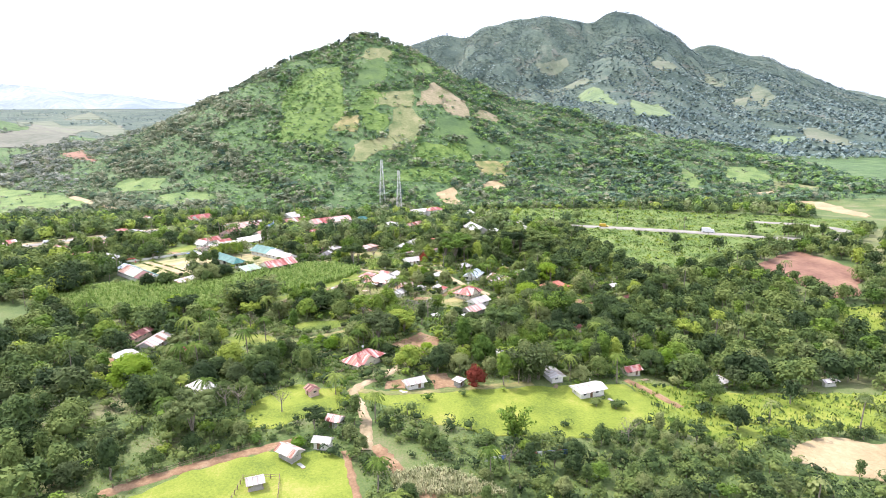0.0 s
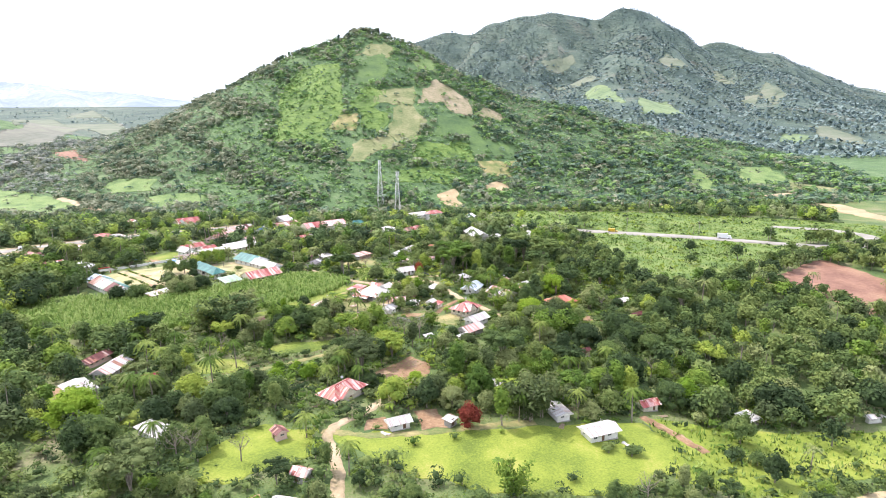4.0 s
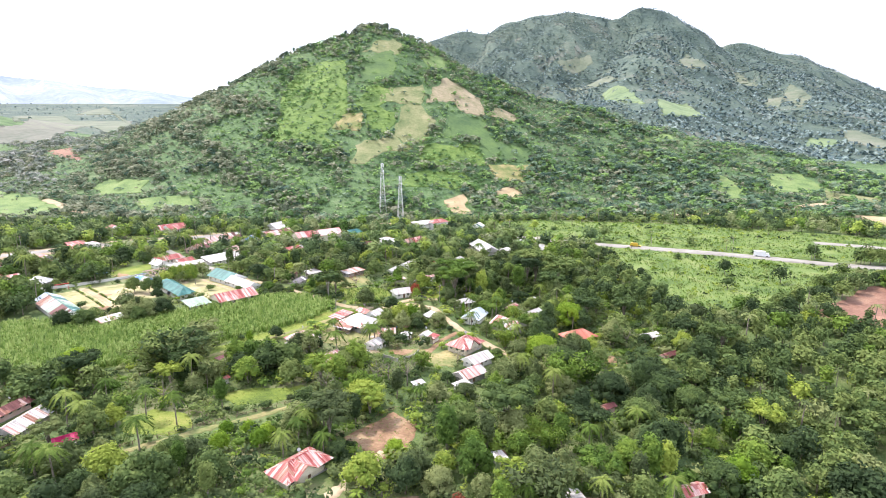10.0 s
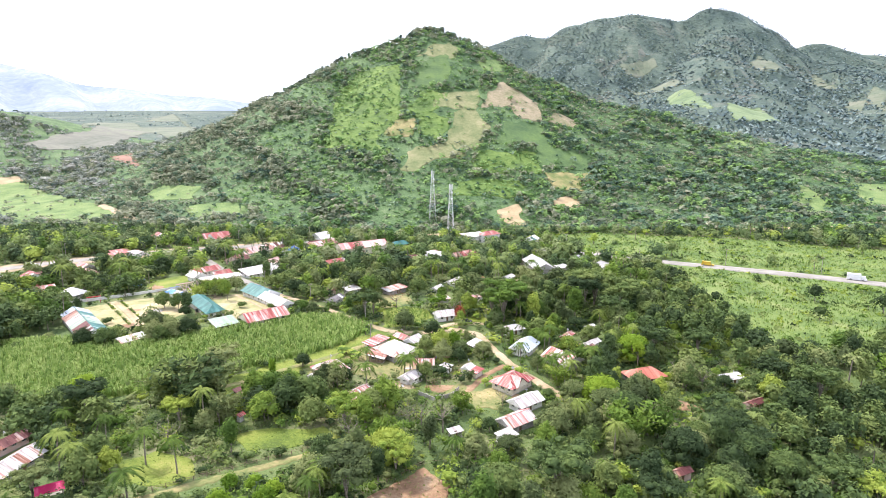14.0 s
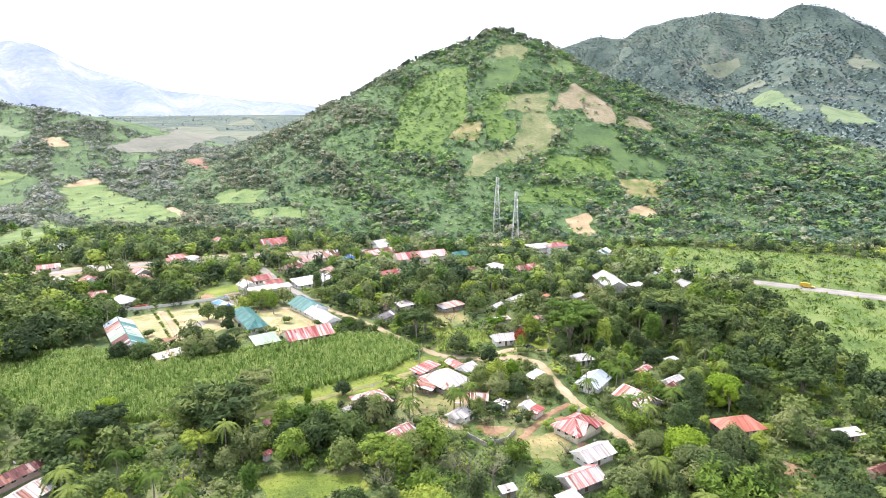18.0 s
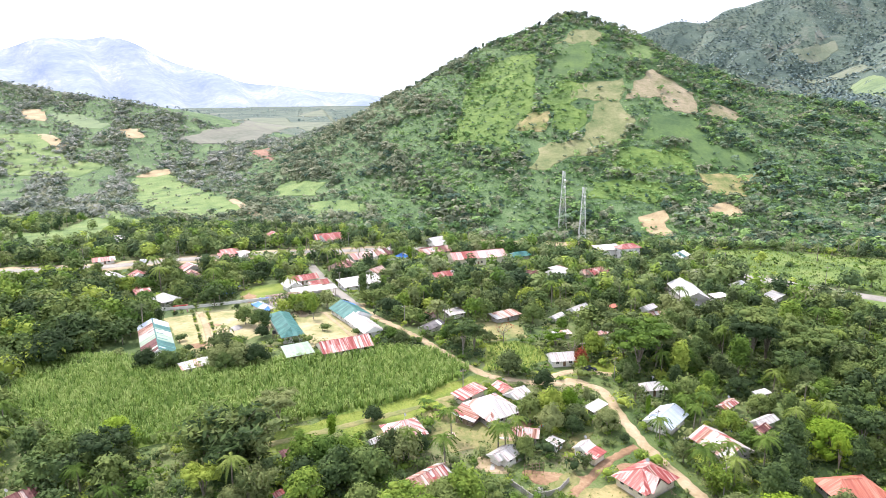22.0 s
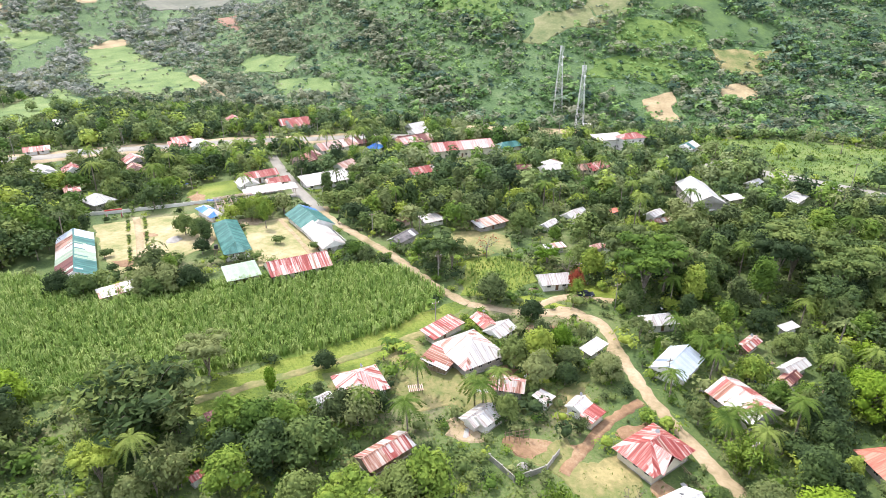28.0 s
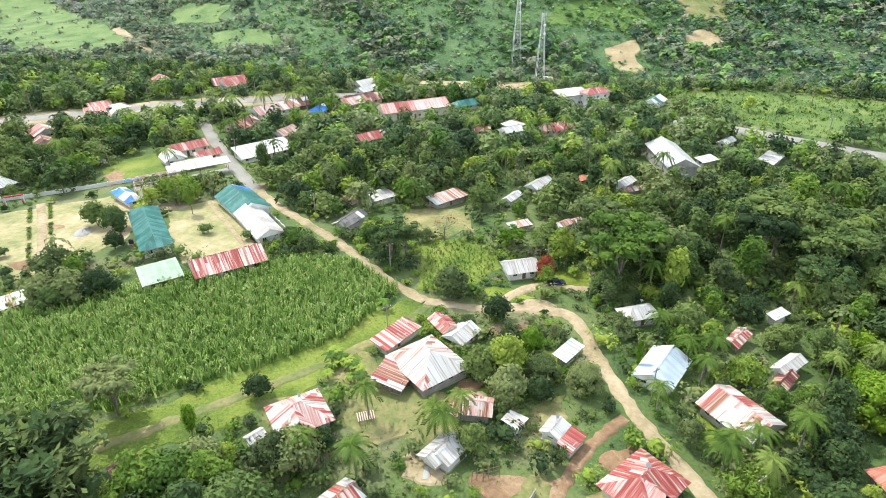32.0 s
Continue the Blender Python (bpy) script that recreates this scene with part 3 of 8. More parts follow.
field("reed_meadow", "pale reedy field beyond the ploughed land", "meadow", [(279.4, 345.9), (323.2, 390.3), (343.7, 401.3), (261.6, 304.4), (255.2, 305.4)], HILLTAN, 0.3, 1.3, 0.0, 8)
field("lime_meadow", "bright grass field before the ploughed land", "meadow", [(193.6, 251.5), (217.4, 251.5), (192.6, 221.5), (184.0, 235.1)], MEADOW, 0.15, 1.3, 0.02, 8)
field("tan_slope", "cleared tan slope on the hill", "slope", [(-19.4, 765.6), (-14.7, 790.1), (28.5, 807.5), (25.1, 767.7)], HILLTAN, 1.0, 4.0, 0.07, 14)
field("tan_slope", "cleared tan slope with scattered stumps", "slope", [(3.0, 758.8), (25.1, 766.6), (40.5, 738.1), (25.8, 703.6), (5.5, 700.6), (-3.2, 711.1)], HILLTAN, 1.0, 4.0, 0.08, 14)
field("tan_slope", "pale cleared strip across the hill", "slope", [(-46.7, 665.4), (-41.8, 693.9), (-3.2, 711.1), (15.1, 692.2), (-19.8, 677.1), (-30.3, 663.0)], HILLTAN, 1.0, 4.0, 0.07, 14)
field("tan_slope", "square dry clearing on the hillside", "slope", [(-68.2, 725.1), (-59.0, 745.2), (-38.6, 748.2), (-39.5, 717.7)], DRY, 1.0, 4.0, 0.0, 14)
field("bare_slope", "eroded brown scree slope", "slope", [(31.6, 772.0), (39.6, 803.9), (58.1, 832.6), (71.2, 825.3), (97.0, 811.1), (98.8, 771.2), (75.6, 764.3), (64.4, 782.9)], SCREE, 1.0, 4.0, 0.02, 14)
field("bare_slope", "narrow brown scree tongue", "slope", [(98.8, 771.2), (115.3, 805.3), (140.7, 805.7), (132.1, 783.2)], SCREE, 1.0, 4.0, 0.02, 14)
field("hill_crop", "dark green crop field high on the hill", "field", [(-50.3, 806.5), (-34.0, 849.2), (-4.5, 869.2), (-3.1, 832.1), (-17.4, 798.5)], HILLDARK, 1.0, 4.0, 0.02, 14)
field("hill_crop", "dark green crop field on the slope", "field", [(43.8, 711.8), (55.6, 752.1), (97.9, 764.0), (101.3, 718.8), (141.3, 720.0), (132.4, 689.7), (87.6, 681.9), (82.8, 715.7)], HILLDARK, 1.0, 4.0, 0.02, 14)
field("yellow_meadow", "yellow-green meadow near the summit", "meadow", [(36.9, 848.0), (28.4, 861.9), (58.9, 897.7), (59.5, 852.5)], VALLEYGRASS, 1.0, 4.0, 0.0, 14)
field("summit_grass", "dry grass strip below the summit trees", "slope", [(-44.8, 860.6), (-7.5, 896.2), (6.2, 890.4), (-3.1, 859.8)], HILLTAN, 1.0, 4.0, 0.0, 14)
field("scrub_slope", "bright green scrub on the open hillside", "slope", [(-128.7, 716.6), (-131.9, 833.5), (-110.3, 880.3), (-65.2, 852.2), (-51.1, 754.1), (-76.1, 715.3), (-54.0, 691.2)], HILLLIME, 1.0, 4.0, 0.6, 14)
field("scrub_slope", "bright green scrub below the crop field", "slope", [(-51.4, 759.2), (-35.4, 793.7), (-3.2, 794.8), (-21.7, 757.7), (-3.2, 748.6), (-9.0, 710.7), (-32.8, 724.0), (-36.8, 750.2)], HILLLIME, 1.0, 4.0, 0.6, 14)
field("plantation", "yellow-green plantation on the lower slope", "field", [(26.8, 698.9), (84.5, 704.6), (86.2, 670.7), (19.8, 660.9)], HILLLIME, 1.0, 4.0, 0.65, 14)
field("plantation", "yellow-green plantation above the towers", "field", [(5.0, 648.0), (62.1, 653.6), (70.5, 621.0), (3.8, 621.5)], HILLLIME, 1.0, 4.0, 0.65, 14)
field("olive_slope", "olive grass slope with single bushes", "slope", [(89.1, 671.4), (135.1, 688.3), (118.9, 644.7), (93.6, 643.4)], DRY, 1.0, 4.0, 0.04, 14)
field("tan_cut", "pale tan earth cut at the hill foot", "slope", [(89.0, 618.5), (110.6, 631.2), (110.5, 609.8), (88.9, 603.6)], STUBBLE, 1.0, 4.0, 0.0, 14)
field("tan_cut", "pale tan landslip at the hill foot", "slope", [(40.7, 594.6), (58.9, 608.2), (61.6, 567.4), (49.5, 570.1)], STUBBLE, 1.0, 4.0, 0.0, 14)
field("lime_patch", "bright lime meadow on the wooded flank", "meadow", [(275.7, 779.4), (338.4, 843.6), (344.1, 813.0)], VALLEYGRASS, 1.2, 4.0, 0.0, 14)
field("lime_patch", "green field below the mountain", "meadow", [(638.0, 1615.9), (728.2, 1654.4), (705.2, 1491.5), (579.2, 1433.8)], HAZYGREEN, 1.6, 4.0, 0.0, 50)
field("lime_patch", "lime grass slope at the foot of the wooded flank", "meadow", [(391.2, 713.3), (439.8, 717.9), (432.4, 653.8), (366.8, 638.7)], VALLEYGRASS, 1.2, 4.0, 0.0, 14)
field("green_slope", "smooth green slope on the wooded flank", "meadow", [(336.5, 706.3), (342.6, 669.4), (312.6, 592.1), (297.1, 613.7)], VALLEYGRASS, 1.2, 4.0, 0.02, 14)
field("brown_patch", "brown ploughed terrace on the mountain", "field", [(979.0, 1422.6), (1013.1, 1404.9), (1000.6, 1285.6), (958.3, 1218.9), (933.2, 1310.4)], HAZYTAN, 2.0, 4.0, 0.0, 50)
field("tan_bench", "pale tan clearing on the mountain", "slope", [(1167.2, 2028.1), (1155.5, 1930.3), (1073.0, 1819.2), (1093.1, 1913.5)], HAZYTAN, 2.0, 4.0, 0.0, 50)
field("bench", "pale green mountain terrace below the ridge", "field", [(604.8, 2541.0), (732.1, 2554.7), (732.4, 2504.7), (612.3, 2476.7)], HAZYTAN, 2.5, 4.0, 0.1, 50)
field("bench", "tan grass bench on the mountain", "field", [(590.3, 2384.0), (699.6, 2229.7), (654.7, 1974.0), (614.4, 2351.3)], HAZYTAN, 2.5, 4.0, 0.15, 50)
field("bench", "bright green mountain meadow", "field", [(601.6, 1969.0), (640.3, 1840.8), (582.4, 1564.6), (580.5, 1833.6)], HAZYGREEN, 2.5, 4.0, 0.05, 50)
field("bench", "olive grass slope high on the mountain", "slope", [(1019.5, 2326.3), (1030.2, 2165.7), (975.4, 2109.2), (931.1, 2191.9)], HAZYTAN, 2.5, 4.0, 0.1, 50)
field("bench", "grey-green mountain terrace", "slope", [(1332.9, 2545.5), (1260.7, 2247.1), (1241.4, 2285.5), (1121.5, 2181.8)], HAZYTAN, 2.5, 4.0, 0.1, 50)
field("bench", "pale grass spur on the mountain", "slope", [(1235.2, 2035.8), (1213.9, 1883.5), (1098.5, 1753.0), (1155.5, 1930.3)], HAZYTAN, 2.5, 4.0, 0.2, 50)
field("bench", "green terrace below the mountain", "meadow", [(895.9, 1385.9), (924.6, 1333.5), (850.9, 1278.9), (846.2, 1327.6)], HAZYGREEN, 2.0, 4.0, 0.1, 50)
field("bench", "pale valley field below the mountain", "field", [(426.2, 658.0), (460.3, 623.3), (428.3, 589.2), (393.1, 608.6)], HILLTAN, 1.5, 4.0, 0.05, 14)
field("left_field", "bright green terraced field on the valley side", "field", [(-512.1, 743.6), (-487.2, 773.3), (-365.5, 674.0), (-275.6, 599.5), (-306.5, 556.6), (-389.0, 601.2)], VALLEYGRASS, 0.7, 4.0, 0.0, 14)
field("left_field_top", "pale stubble strip above the terraced field", "field", [(-518.4, 751.4), (-517.2, 783.2), (-496.6, 786.1), (-484.7, 769.0)], STUBBLE, 0.7, 4.0, 0.0, 14)
field("bright_field", "lime green meadow in the valley", "meadow", [(-288.4, 667.4), (-280.0, 685.8), (-236.6, 668.9), (-231.8, 639.4), (-274.3, 646.1)], VALLEYGRASS, 0.7, 4.0, 0.0, 14)
field("valley_meadow", "green meadow pocket among scrub", "meadow", [(-231.2, 620.6), (-184.9, 622.5), (-159.4, 593.7), (-197.0, 579.4)], VALLEYGRASS, 0.7, 4.0, 0.05, 14)
field("terrace", "lime terraced hillside", "meadow", [(-790.0, 815.9), (-745.8, 837.1), (-627.4, 771.8), (-579.1, 773.7), (-578.0, 712.6), (-664.6, 703.8)], VALLEYGRASS, 0.9, 4.0, 0.2, 14)
field("tan_terrace", "pale tan terrace edge", "slope", [(-751.5, 833.5), (-727.7, 842.5), (-678.7, 816.1), (-667.9, 795.8)], STUBBLE, 1.2, 4.0, 0.0, 14)
field("tan_terrace", "tan terrace on the upper hillside", "slope", [(-858.8, 916.8), (-828.5, 923.7), (-794.4, 892.9), (-819.8, 885.1)], STUBBLE, 1.3, 4.0, 0.0, 14)
field("tan_terrace", "tan clearing among hillside trees", "slope", [(-663.7, 897.2), (-644.7, 914.4), (-628.9, 883.4), (-637.3, 877.0)], STUBBLE, 1.3, 4.0, 0.0, 14)
field("pit", "red earth cut in the valley woods", "slope", [(-440.2, 871.7), (-410.4, 870.8), (-350.4, 773.4), (-401.4, 830.6)], PLOUGH, 0.9, 4.0, 0.0, 14)
field("lower_grass", "green grass slope below the valley road", "meadow", [(-367.4, 501.3), (-404.2, 589.5), (-329.3, 536.7), (-303.3, 495.6), (-327.7, 467.7)], VALLEYGRASS, 0.5, 4.0, 0.1, 14)
field("left_meadow", "green meadow beside the highway", "meadow", [(-388.8, 479.0), (-353.0, 501.4), (-298.1, 468.0), (-308.8, 431.0), (-334.5, 431.2)], VALLEYGRASS, 0.4, 4.0, 0.05, 14)
field("farm_clearing", "small green clearing among trees", "meadow", [(-46.6, 235.7), (-36.0, 240.9), (-23.9, 242.0), (-18.3, 236.7), (-30.3, 230.9), (-40.0, 229.2)], LUSH, 0.12, 1.3, 0.02, 8)
field("farm_clearing", "dark green paddock beside the farm path", "meadow", [(-69.6, 222.7), (-62.2, 227.5), (-52.3, 224.4), (-48.0, 217.3), (-52.3, 212.1), (-62.4, 212.9)], LUSH, 0.12, 1.3, 0.02, 8)
field("small_field", "low green crop plot behind the lane", "field", [(-21, 343), (-12, 349), (-3, 346), (1, 334), (-7, 323), (-18, 320)], LUSH, 0.12, 1.0, 0.0, 8)
field("garden_clearing", "dry grass clearing between shacks", "meadow", [(-30, 364), (-22, 368), (-12, 366), (-8, 354), (-20, 346), (-30, 351)], DRY, 0.12, 1.3, 0.06, 8)
field("house_yard", "dry trampled yard before the large white house", "yard", [(-23, 284), (-16, 286), (-9, 284), (-8, 275), (-16, 271), (-23, 276)], DRY, 0.13, 1.0, 0.0, 8)
field("banana_yard", "dry grass round a banana patch", "yard", [(-30, 291), (-23, 296), (-18, 290), (-20, 284), (-27, 283)], DRY, 0.13, 1.0, 0.0, 8)
field("yard", "bare dry yard between houses", "yard", [(-18.8, 282.6), (-10.5, 287.9), (-6.6, 281.9), (-13.8, 274.0)], DRY, 0.12, 1.3, 0.0, 8)
field("yard", "bare earth yard beside a hedge", "yard", [(8.0, 281.0), (11.3, 286.4), (15.6, 285.4), (13.4, 281.5)], DRY, 0.12, 1.3, 0.0, 8)
field("yard", "orange earth yard with a low wall", "yard", [(6.3, 269.4), (11.9, 269.3), (17.3, 271.9), (12.3, 264.2), (5.6, 265.6)], EARTH, 0.12, 1.3, 0.0, 8)
field("yard", "red earth yard in front of a white house", "yard", [(3.7, 184.0), (10.1, 185.1), (13.1, 174.7), (5.5, 173.6)], EARTH, 0.12, 1.3, 0.0, 8)
field("yard", "red earth ramp before a store", "yard", [(-8.8, 179.0), (-4.2, 180.7), (-3.5, 174.2), (-9.4, 173.5)], EARTH, 0.12, 1.3, 0.0, 8)
field("yard", "red earth beside a white house", "yard", [(-107.1, 205.0), (-102.0, 208.6), (-95.4, 199.2), (-99.4, 191.9)], EARTH, 0.12, 1.3, 0.0, 8)
field("dry_plot", "dry yellow grass plot beside the striped bungalow", "meadow", [(14.7, 260.9), (17.5, 266.2), (22.8, 268.2), (25.9, 265.0), (26.7, 259.2), (16.0, 254.6)], DRY, 0.12, 1.3, 0.0, 8)
field("lane_grass", "mown grass before the white house", "meadow", [(10.4, 331.3), (18.0, 333.6), (18.8, 328.6), (9.3, 324.2)], LUSH, 0.12, 1.3, 0.0, 8)
field("tower_pad", "pale gravel pad at the foot of the towers", "yard", [(-66, 524), (-62, 540), (-40, 552), (2, 552), (9, 540), (-10, 526), (-32, 522)], STUBBLE, 0.3, 4.0, 0.0, 14)
field("hut_grass", "grass around the small red hut", "meadow", [(-47, 152), (-46, 166), (-35, 177), (-24, 174), (-21, 162), (-27, 159), (-36, 152)], MEADOW, 0.12, 1.3, 0.02, 8)
field("grass_gap", "grass opening between orchard trees", "meadow", [(-73.9, 179.9), (-70.8, 190.9), (-65.7, 187.2), (-68.7, 179.3)], LUSH, 0.12, 1.3, 0.02, 8)
field("chapel_grass", "green lawn beside the chapel", "meadow", [(59.5, 452.8), (64.7, 456.3), (67.8, 437.6), (63.9, 433.0)], VALLEYGRASS, 0.2, 4.0, 0.0, 14)
CANE_FIELD = [(-165, 292), (-149, 299), (-104, 297), (-69, 312), (-52, 326), (-36, 329), (-22, 318), (-29, 298), (-43, 285), (-58, 275), (-79, 261), (-100, 250), (-125, 254), (-150, 268)]
field("cane_field_soil", "soil and low growth under sugar cane", "field", CANE_FIELD, CANE_SOIL, 0.1, 1.0)
field("stubble_field", "pale straw-coloured harvested field", "field", [(99, 145), (114, 150), (133, 144), (146, 134), (125, 124), (103, 131), (95, 137)], STUBBLE, 0.12, 0.8)
field("central_meadow", "bright yellow-green grazed meadow", "meadow", [(-18, 171), (10, 173), (45, 175), (66, 178), (72, 166), (62, 153), (48, 146), (20, 147), (6, 152), (-8, 161)], MEADOW, 0.12, 1.2, 0.03)
field("slope_meadow", "lush green slope with scattered bushes", "meadow", [(64, 152), (70, 168), (68, 181), (82, 180), (108, 178), (140, 180), (175, 172), (165, 150), (138, 148), (116, 156), (96, 150), (86, 140)], MEADOW, 0.12, 1.2, 0.1)
field("near_meadow", "bright grass field beside an orange track", "meadow", [(-72, 118), (-50, 108), (-16, 112), (-18, 134), (-24, 140), (-38, 141), (-55, 133)], MEADOW, 0.12, 1.0, 0.0)
field("roadside_meadow", "wide green meadow beyond the highway", "meadow", [(66, 496), (74, 528), (112, 536), (180, 520), (290, 474), (345, 430), (310, 385), (255, 393), (200, 414), (150, 440), (112, 464)], ROADGRASS, 0.25, 2.0, 0.015)
field("roadside_meadow", "wide green field before the highway", "meadow", [(112, 450), (160, 420), (210, 396), (258, 366), (268, 348), (215, 345), (178, 318), (140, 300), (122, 305), (116, 345), (122, 400)], ROADGRASS, 0.2, 2.0, 0.04)
field("schoolyard", "sandy yard with worn grass", "yard", [(-150, 338), (-123, 356), (-104, 345), (-98, 326), (-112, 305), (-122, 312)], YARD, 0.12, 0.6)
field("schoolyard", "sandy school court with worn grass", "yard", [(-97, 345), (-86, 360), (-77, 352), (-62, 328), (-76, 318), (-86, 330)], YARD, 0.14, 0.6)
field("brown_plot", "bare orange-brown garden plot with a fence", "yard", [(-8, 210), (4, 223), (11, 215), (7, 202), (0, 200)], EARTH, 0.12, 0.5)

field("reed_field", "pale dry reeds at a field's corner", "field", [(-8, 129), (1, 132), (12, 127), (18, 121), (-7, 122)], DRY, 0.14, 0.6, 0.0)
field("grass_verge", "bright green grass verge beside the cane", "meadow", [(-72, 262), (-60, 270), (-44, 284), (-32, 297), (-24, 309), (-18, 318), (-14, 313), (-19, 299), (-31, 282), (-45, 269), (-62, 257), (-70, 254)], LUSH, 0.13, 0.7, 0.0)


def apron(name, label, x, y, rx, ry, turn, material, keep=0.1, lift=0.14):
    """A worn patch of ground round a house."""
    a, c, s = np.linspace(0, 2 * math.pi, 11)[:-1], math.cos(math.radians(turn)), math.sin(math.radians(turn))
    k = 1 + 0.25 * np.sin(3 * a + x) + 0.12 * np.sin(5 * a + y)
    field(name, label, "yard", [(x + rx * p * math.cos(t) * c - ry * p * math.sin(t) * s, y + rx * p * math.cos(t) * s + ry * p * math.sin(t) * c) for t, p in zip(a.tolist(), k.tolist())], material, lift, 0.6, keep, 3.0)


for spot in ((-10, 281, 9, 5, 30), (-4, 277, 6, 4, 0), (20, 262, 7, 6, 40), (11, 266, 5, 4, 0), (5, 290, 5, 3, 40), (15, 300, 5, 3, 60), (13, 284, 6, 3, 60), (-31, 277, 7, 4, 20), (34, 300, 5, 3, 0), (42, 285, 5, 3, -50), (-20, 256, 6, 3, 10), (2, 322, 6, 3, 0), (18, 333, 8, 4, 0)):
    apron("dry_patch", "worn grass round the houses", *spot, DRY if spot[1] < 285 and spot[0] < 25 else MEADOW)
for spot in ((5.3, 308, 4, 3, 0), (8.6, 293.4, 2.4, 2, 0), (6, 267, 4, 2.5, 0), (26, 276, 4, 2.5, 40), (-2, 288, 4, 2, 60), (-13, 253, 6, 3, 10), (30, 262, 4, 2, -60), (50, 292, 4, 2, 20), (-124.4, 332.5, 3.5, 2, 0), (-115, 312, 4, 2.5, 0), (78, 262, 5, 3, 0)):
    apron("bare_patch", "bare orange-brown earth in a yard", *spot, EARTH, 0.05, 0.17)
for spot in ((10, 318, 6, 3, 0), (-6, 268, 4, 2.4, -30), (-1, 284, 5, 3, 40), (22, 300, 3, 5, 0), (-82, 368, 6, 4, 40), (-98, 350, 5, 4, 0)):
    apron("dusty_patch", "pale dusty ground beside the lane", *spot, TRACK, 0.0, 0.2)
HIGHWAY = [(-420, 330), (-340, 365), (-275, 396), (-240, 418), (-215, 437), (-190, 452), (-146, 473), (-106, 489), (-70, 503), (-27, 512), (6, 502), (52, 481), (95, 461), (131, 440), (163, 425), (214, 402), (250, 382), (275, 372), (300, 380), (312, 402), (300, 425), (270, 440)]
strip("highway", "pale concrete two-lane highway", "road", HIGHWAY, 9.0, CONCRETE, 0.4, 0.0, 2.5)
strip("highway_shoulder", "wide dusty shoulder beside the highway", "road", HIGHWAY[1:8], 19.0, TRACK, 0.3, 0.8, 0.5)
strip("far_road", "pale unpaved road below the wooded flank", "road", [(215, 548), (250, 552), (290, 560), (350, 590), (420, 612)], 8.0, TRACK, 0.5, 0.6, sight=False)
strip("street", "concrete village street past the school", "road", [(-138, 440), (-120, 416), (-96, 386), (-80, 368)], 4.4, CONCRETE, 0.25, 0.2)
strip("lane", "dusty lane along the school fence", "road", [(-80, 368), (-66, 355), (-43, 338), (-24, 321), (-15, 316)], 2.8, TRACK, 0.22, 0.4)
strip("village_lane", "pale dirt lane through the village", "road", [(-15, 316), (0, 315), (12, 318), (19, 318), (20, 312), (24, 300), (28, 289), (33, 280), (38, 271), (44, 262)], 2.5, TRACK, 0.22, 0.35)
strip("side_lane", "orange dirt lane beside the striped bungalow", "road", [(27, 286), (20, 278), (16, 269), (13, 262)], 2.0, EARTH, 0.2, 0.3)
strip("drive", "pale drive to a white house", "road", [(1, 316), (4, 323), (9, 328), (22, 328)], 2.4, TRACK, 0.2, 0.3)
strip("field_edge_path", "grassy path along the cane field", "path", [(-62, 262), (-46, 275), (-32, 287), (-19, 303), (-14, 314)], 2.2, DRY, 0.16, 0.4, sight=False)
strip("meadow_path", "pale path round the meadow", "path", [(-14, 140), (-14, 150), (-15, 160), (-20, 173), (-11, 182), (-2, 195), (2, 203)], 2.6, TRACK, 0.18, 0.4, sight=False)
strip("meadow_path", "worn path along the meadow's edge", "path", [(-20, 173), (-8, 170), (5, 172), (21, 175), (36, 177)], 2.4, DRY, 0.17, 0.5, sight=False)
strip("orange_track", "orange earth track beside the near field", "path", [(-92, 112), (-70, 126), (-55, 135), (-37, 143), (-30, 146)], 2.6, EARTH, 0.17, 0.4)
strip("orange_track", "orange earth track down to the field", "path", [(-12, 142), (-6, 132), (-2, 124), (4, 116)], 3.0, EARTH, 0.17, 0.5)
strip("orange_track", "narrow orange footpath", "path", [(-19, 140), (-17, 130), (-15, 120)], 1.8, EARTH, 0.17, 0.3)
strip("farm_path", "grassy farm path between plots", "path", [(-66, 200), (-55, 207), (-40, 218), (-26, 227), (-14, 235)], 2.2, DRY, 0.16, 0.4, sight=False)
strip("valley_road", "pale unpaved road up the valley", "road", [(-318, 640), (-300, 625), (-273, 600), (-250, 577), (-228, 552)], 6.0, TRACK, 0.6, 0.5, sight=False)
strip("slope_path", "bare earth gully on the green slope", "path", [(68, 182), (74, 172), (78, 164)], 3.0, EARTH, 0.18, 0.6)
strip("school_path", "pale path between clipped hedges", "path", [(-141, 348), (-125, 330), (-110, 311.5)], 2.2, TRACK, 0.2, 0.1)
strip("school_path", "narrow pale path beside the school court", "path", [(-89.5, 355), (-78, 343), (-65.7, 329.4)], 1.4, TRACK, 0.2, 0.15)
N_ROADS = 19

# ---- houses ----
SEEN = []  # what the trees to the south leave in sight: (x, y, radius, height)
FOOT = []  # footprints kept free of trees: (x, y, radius)


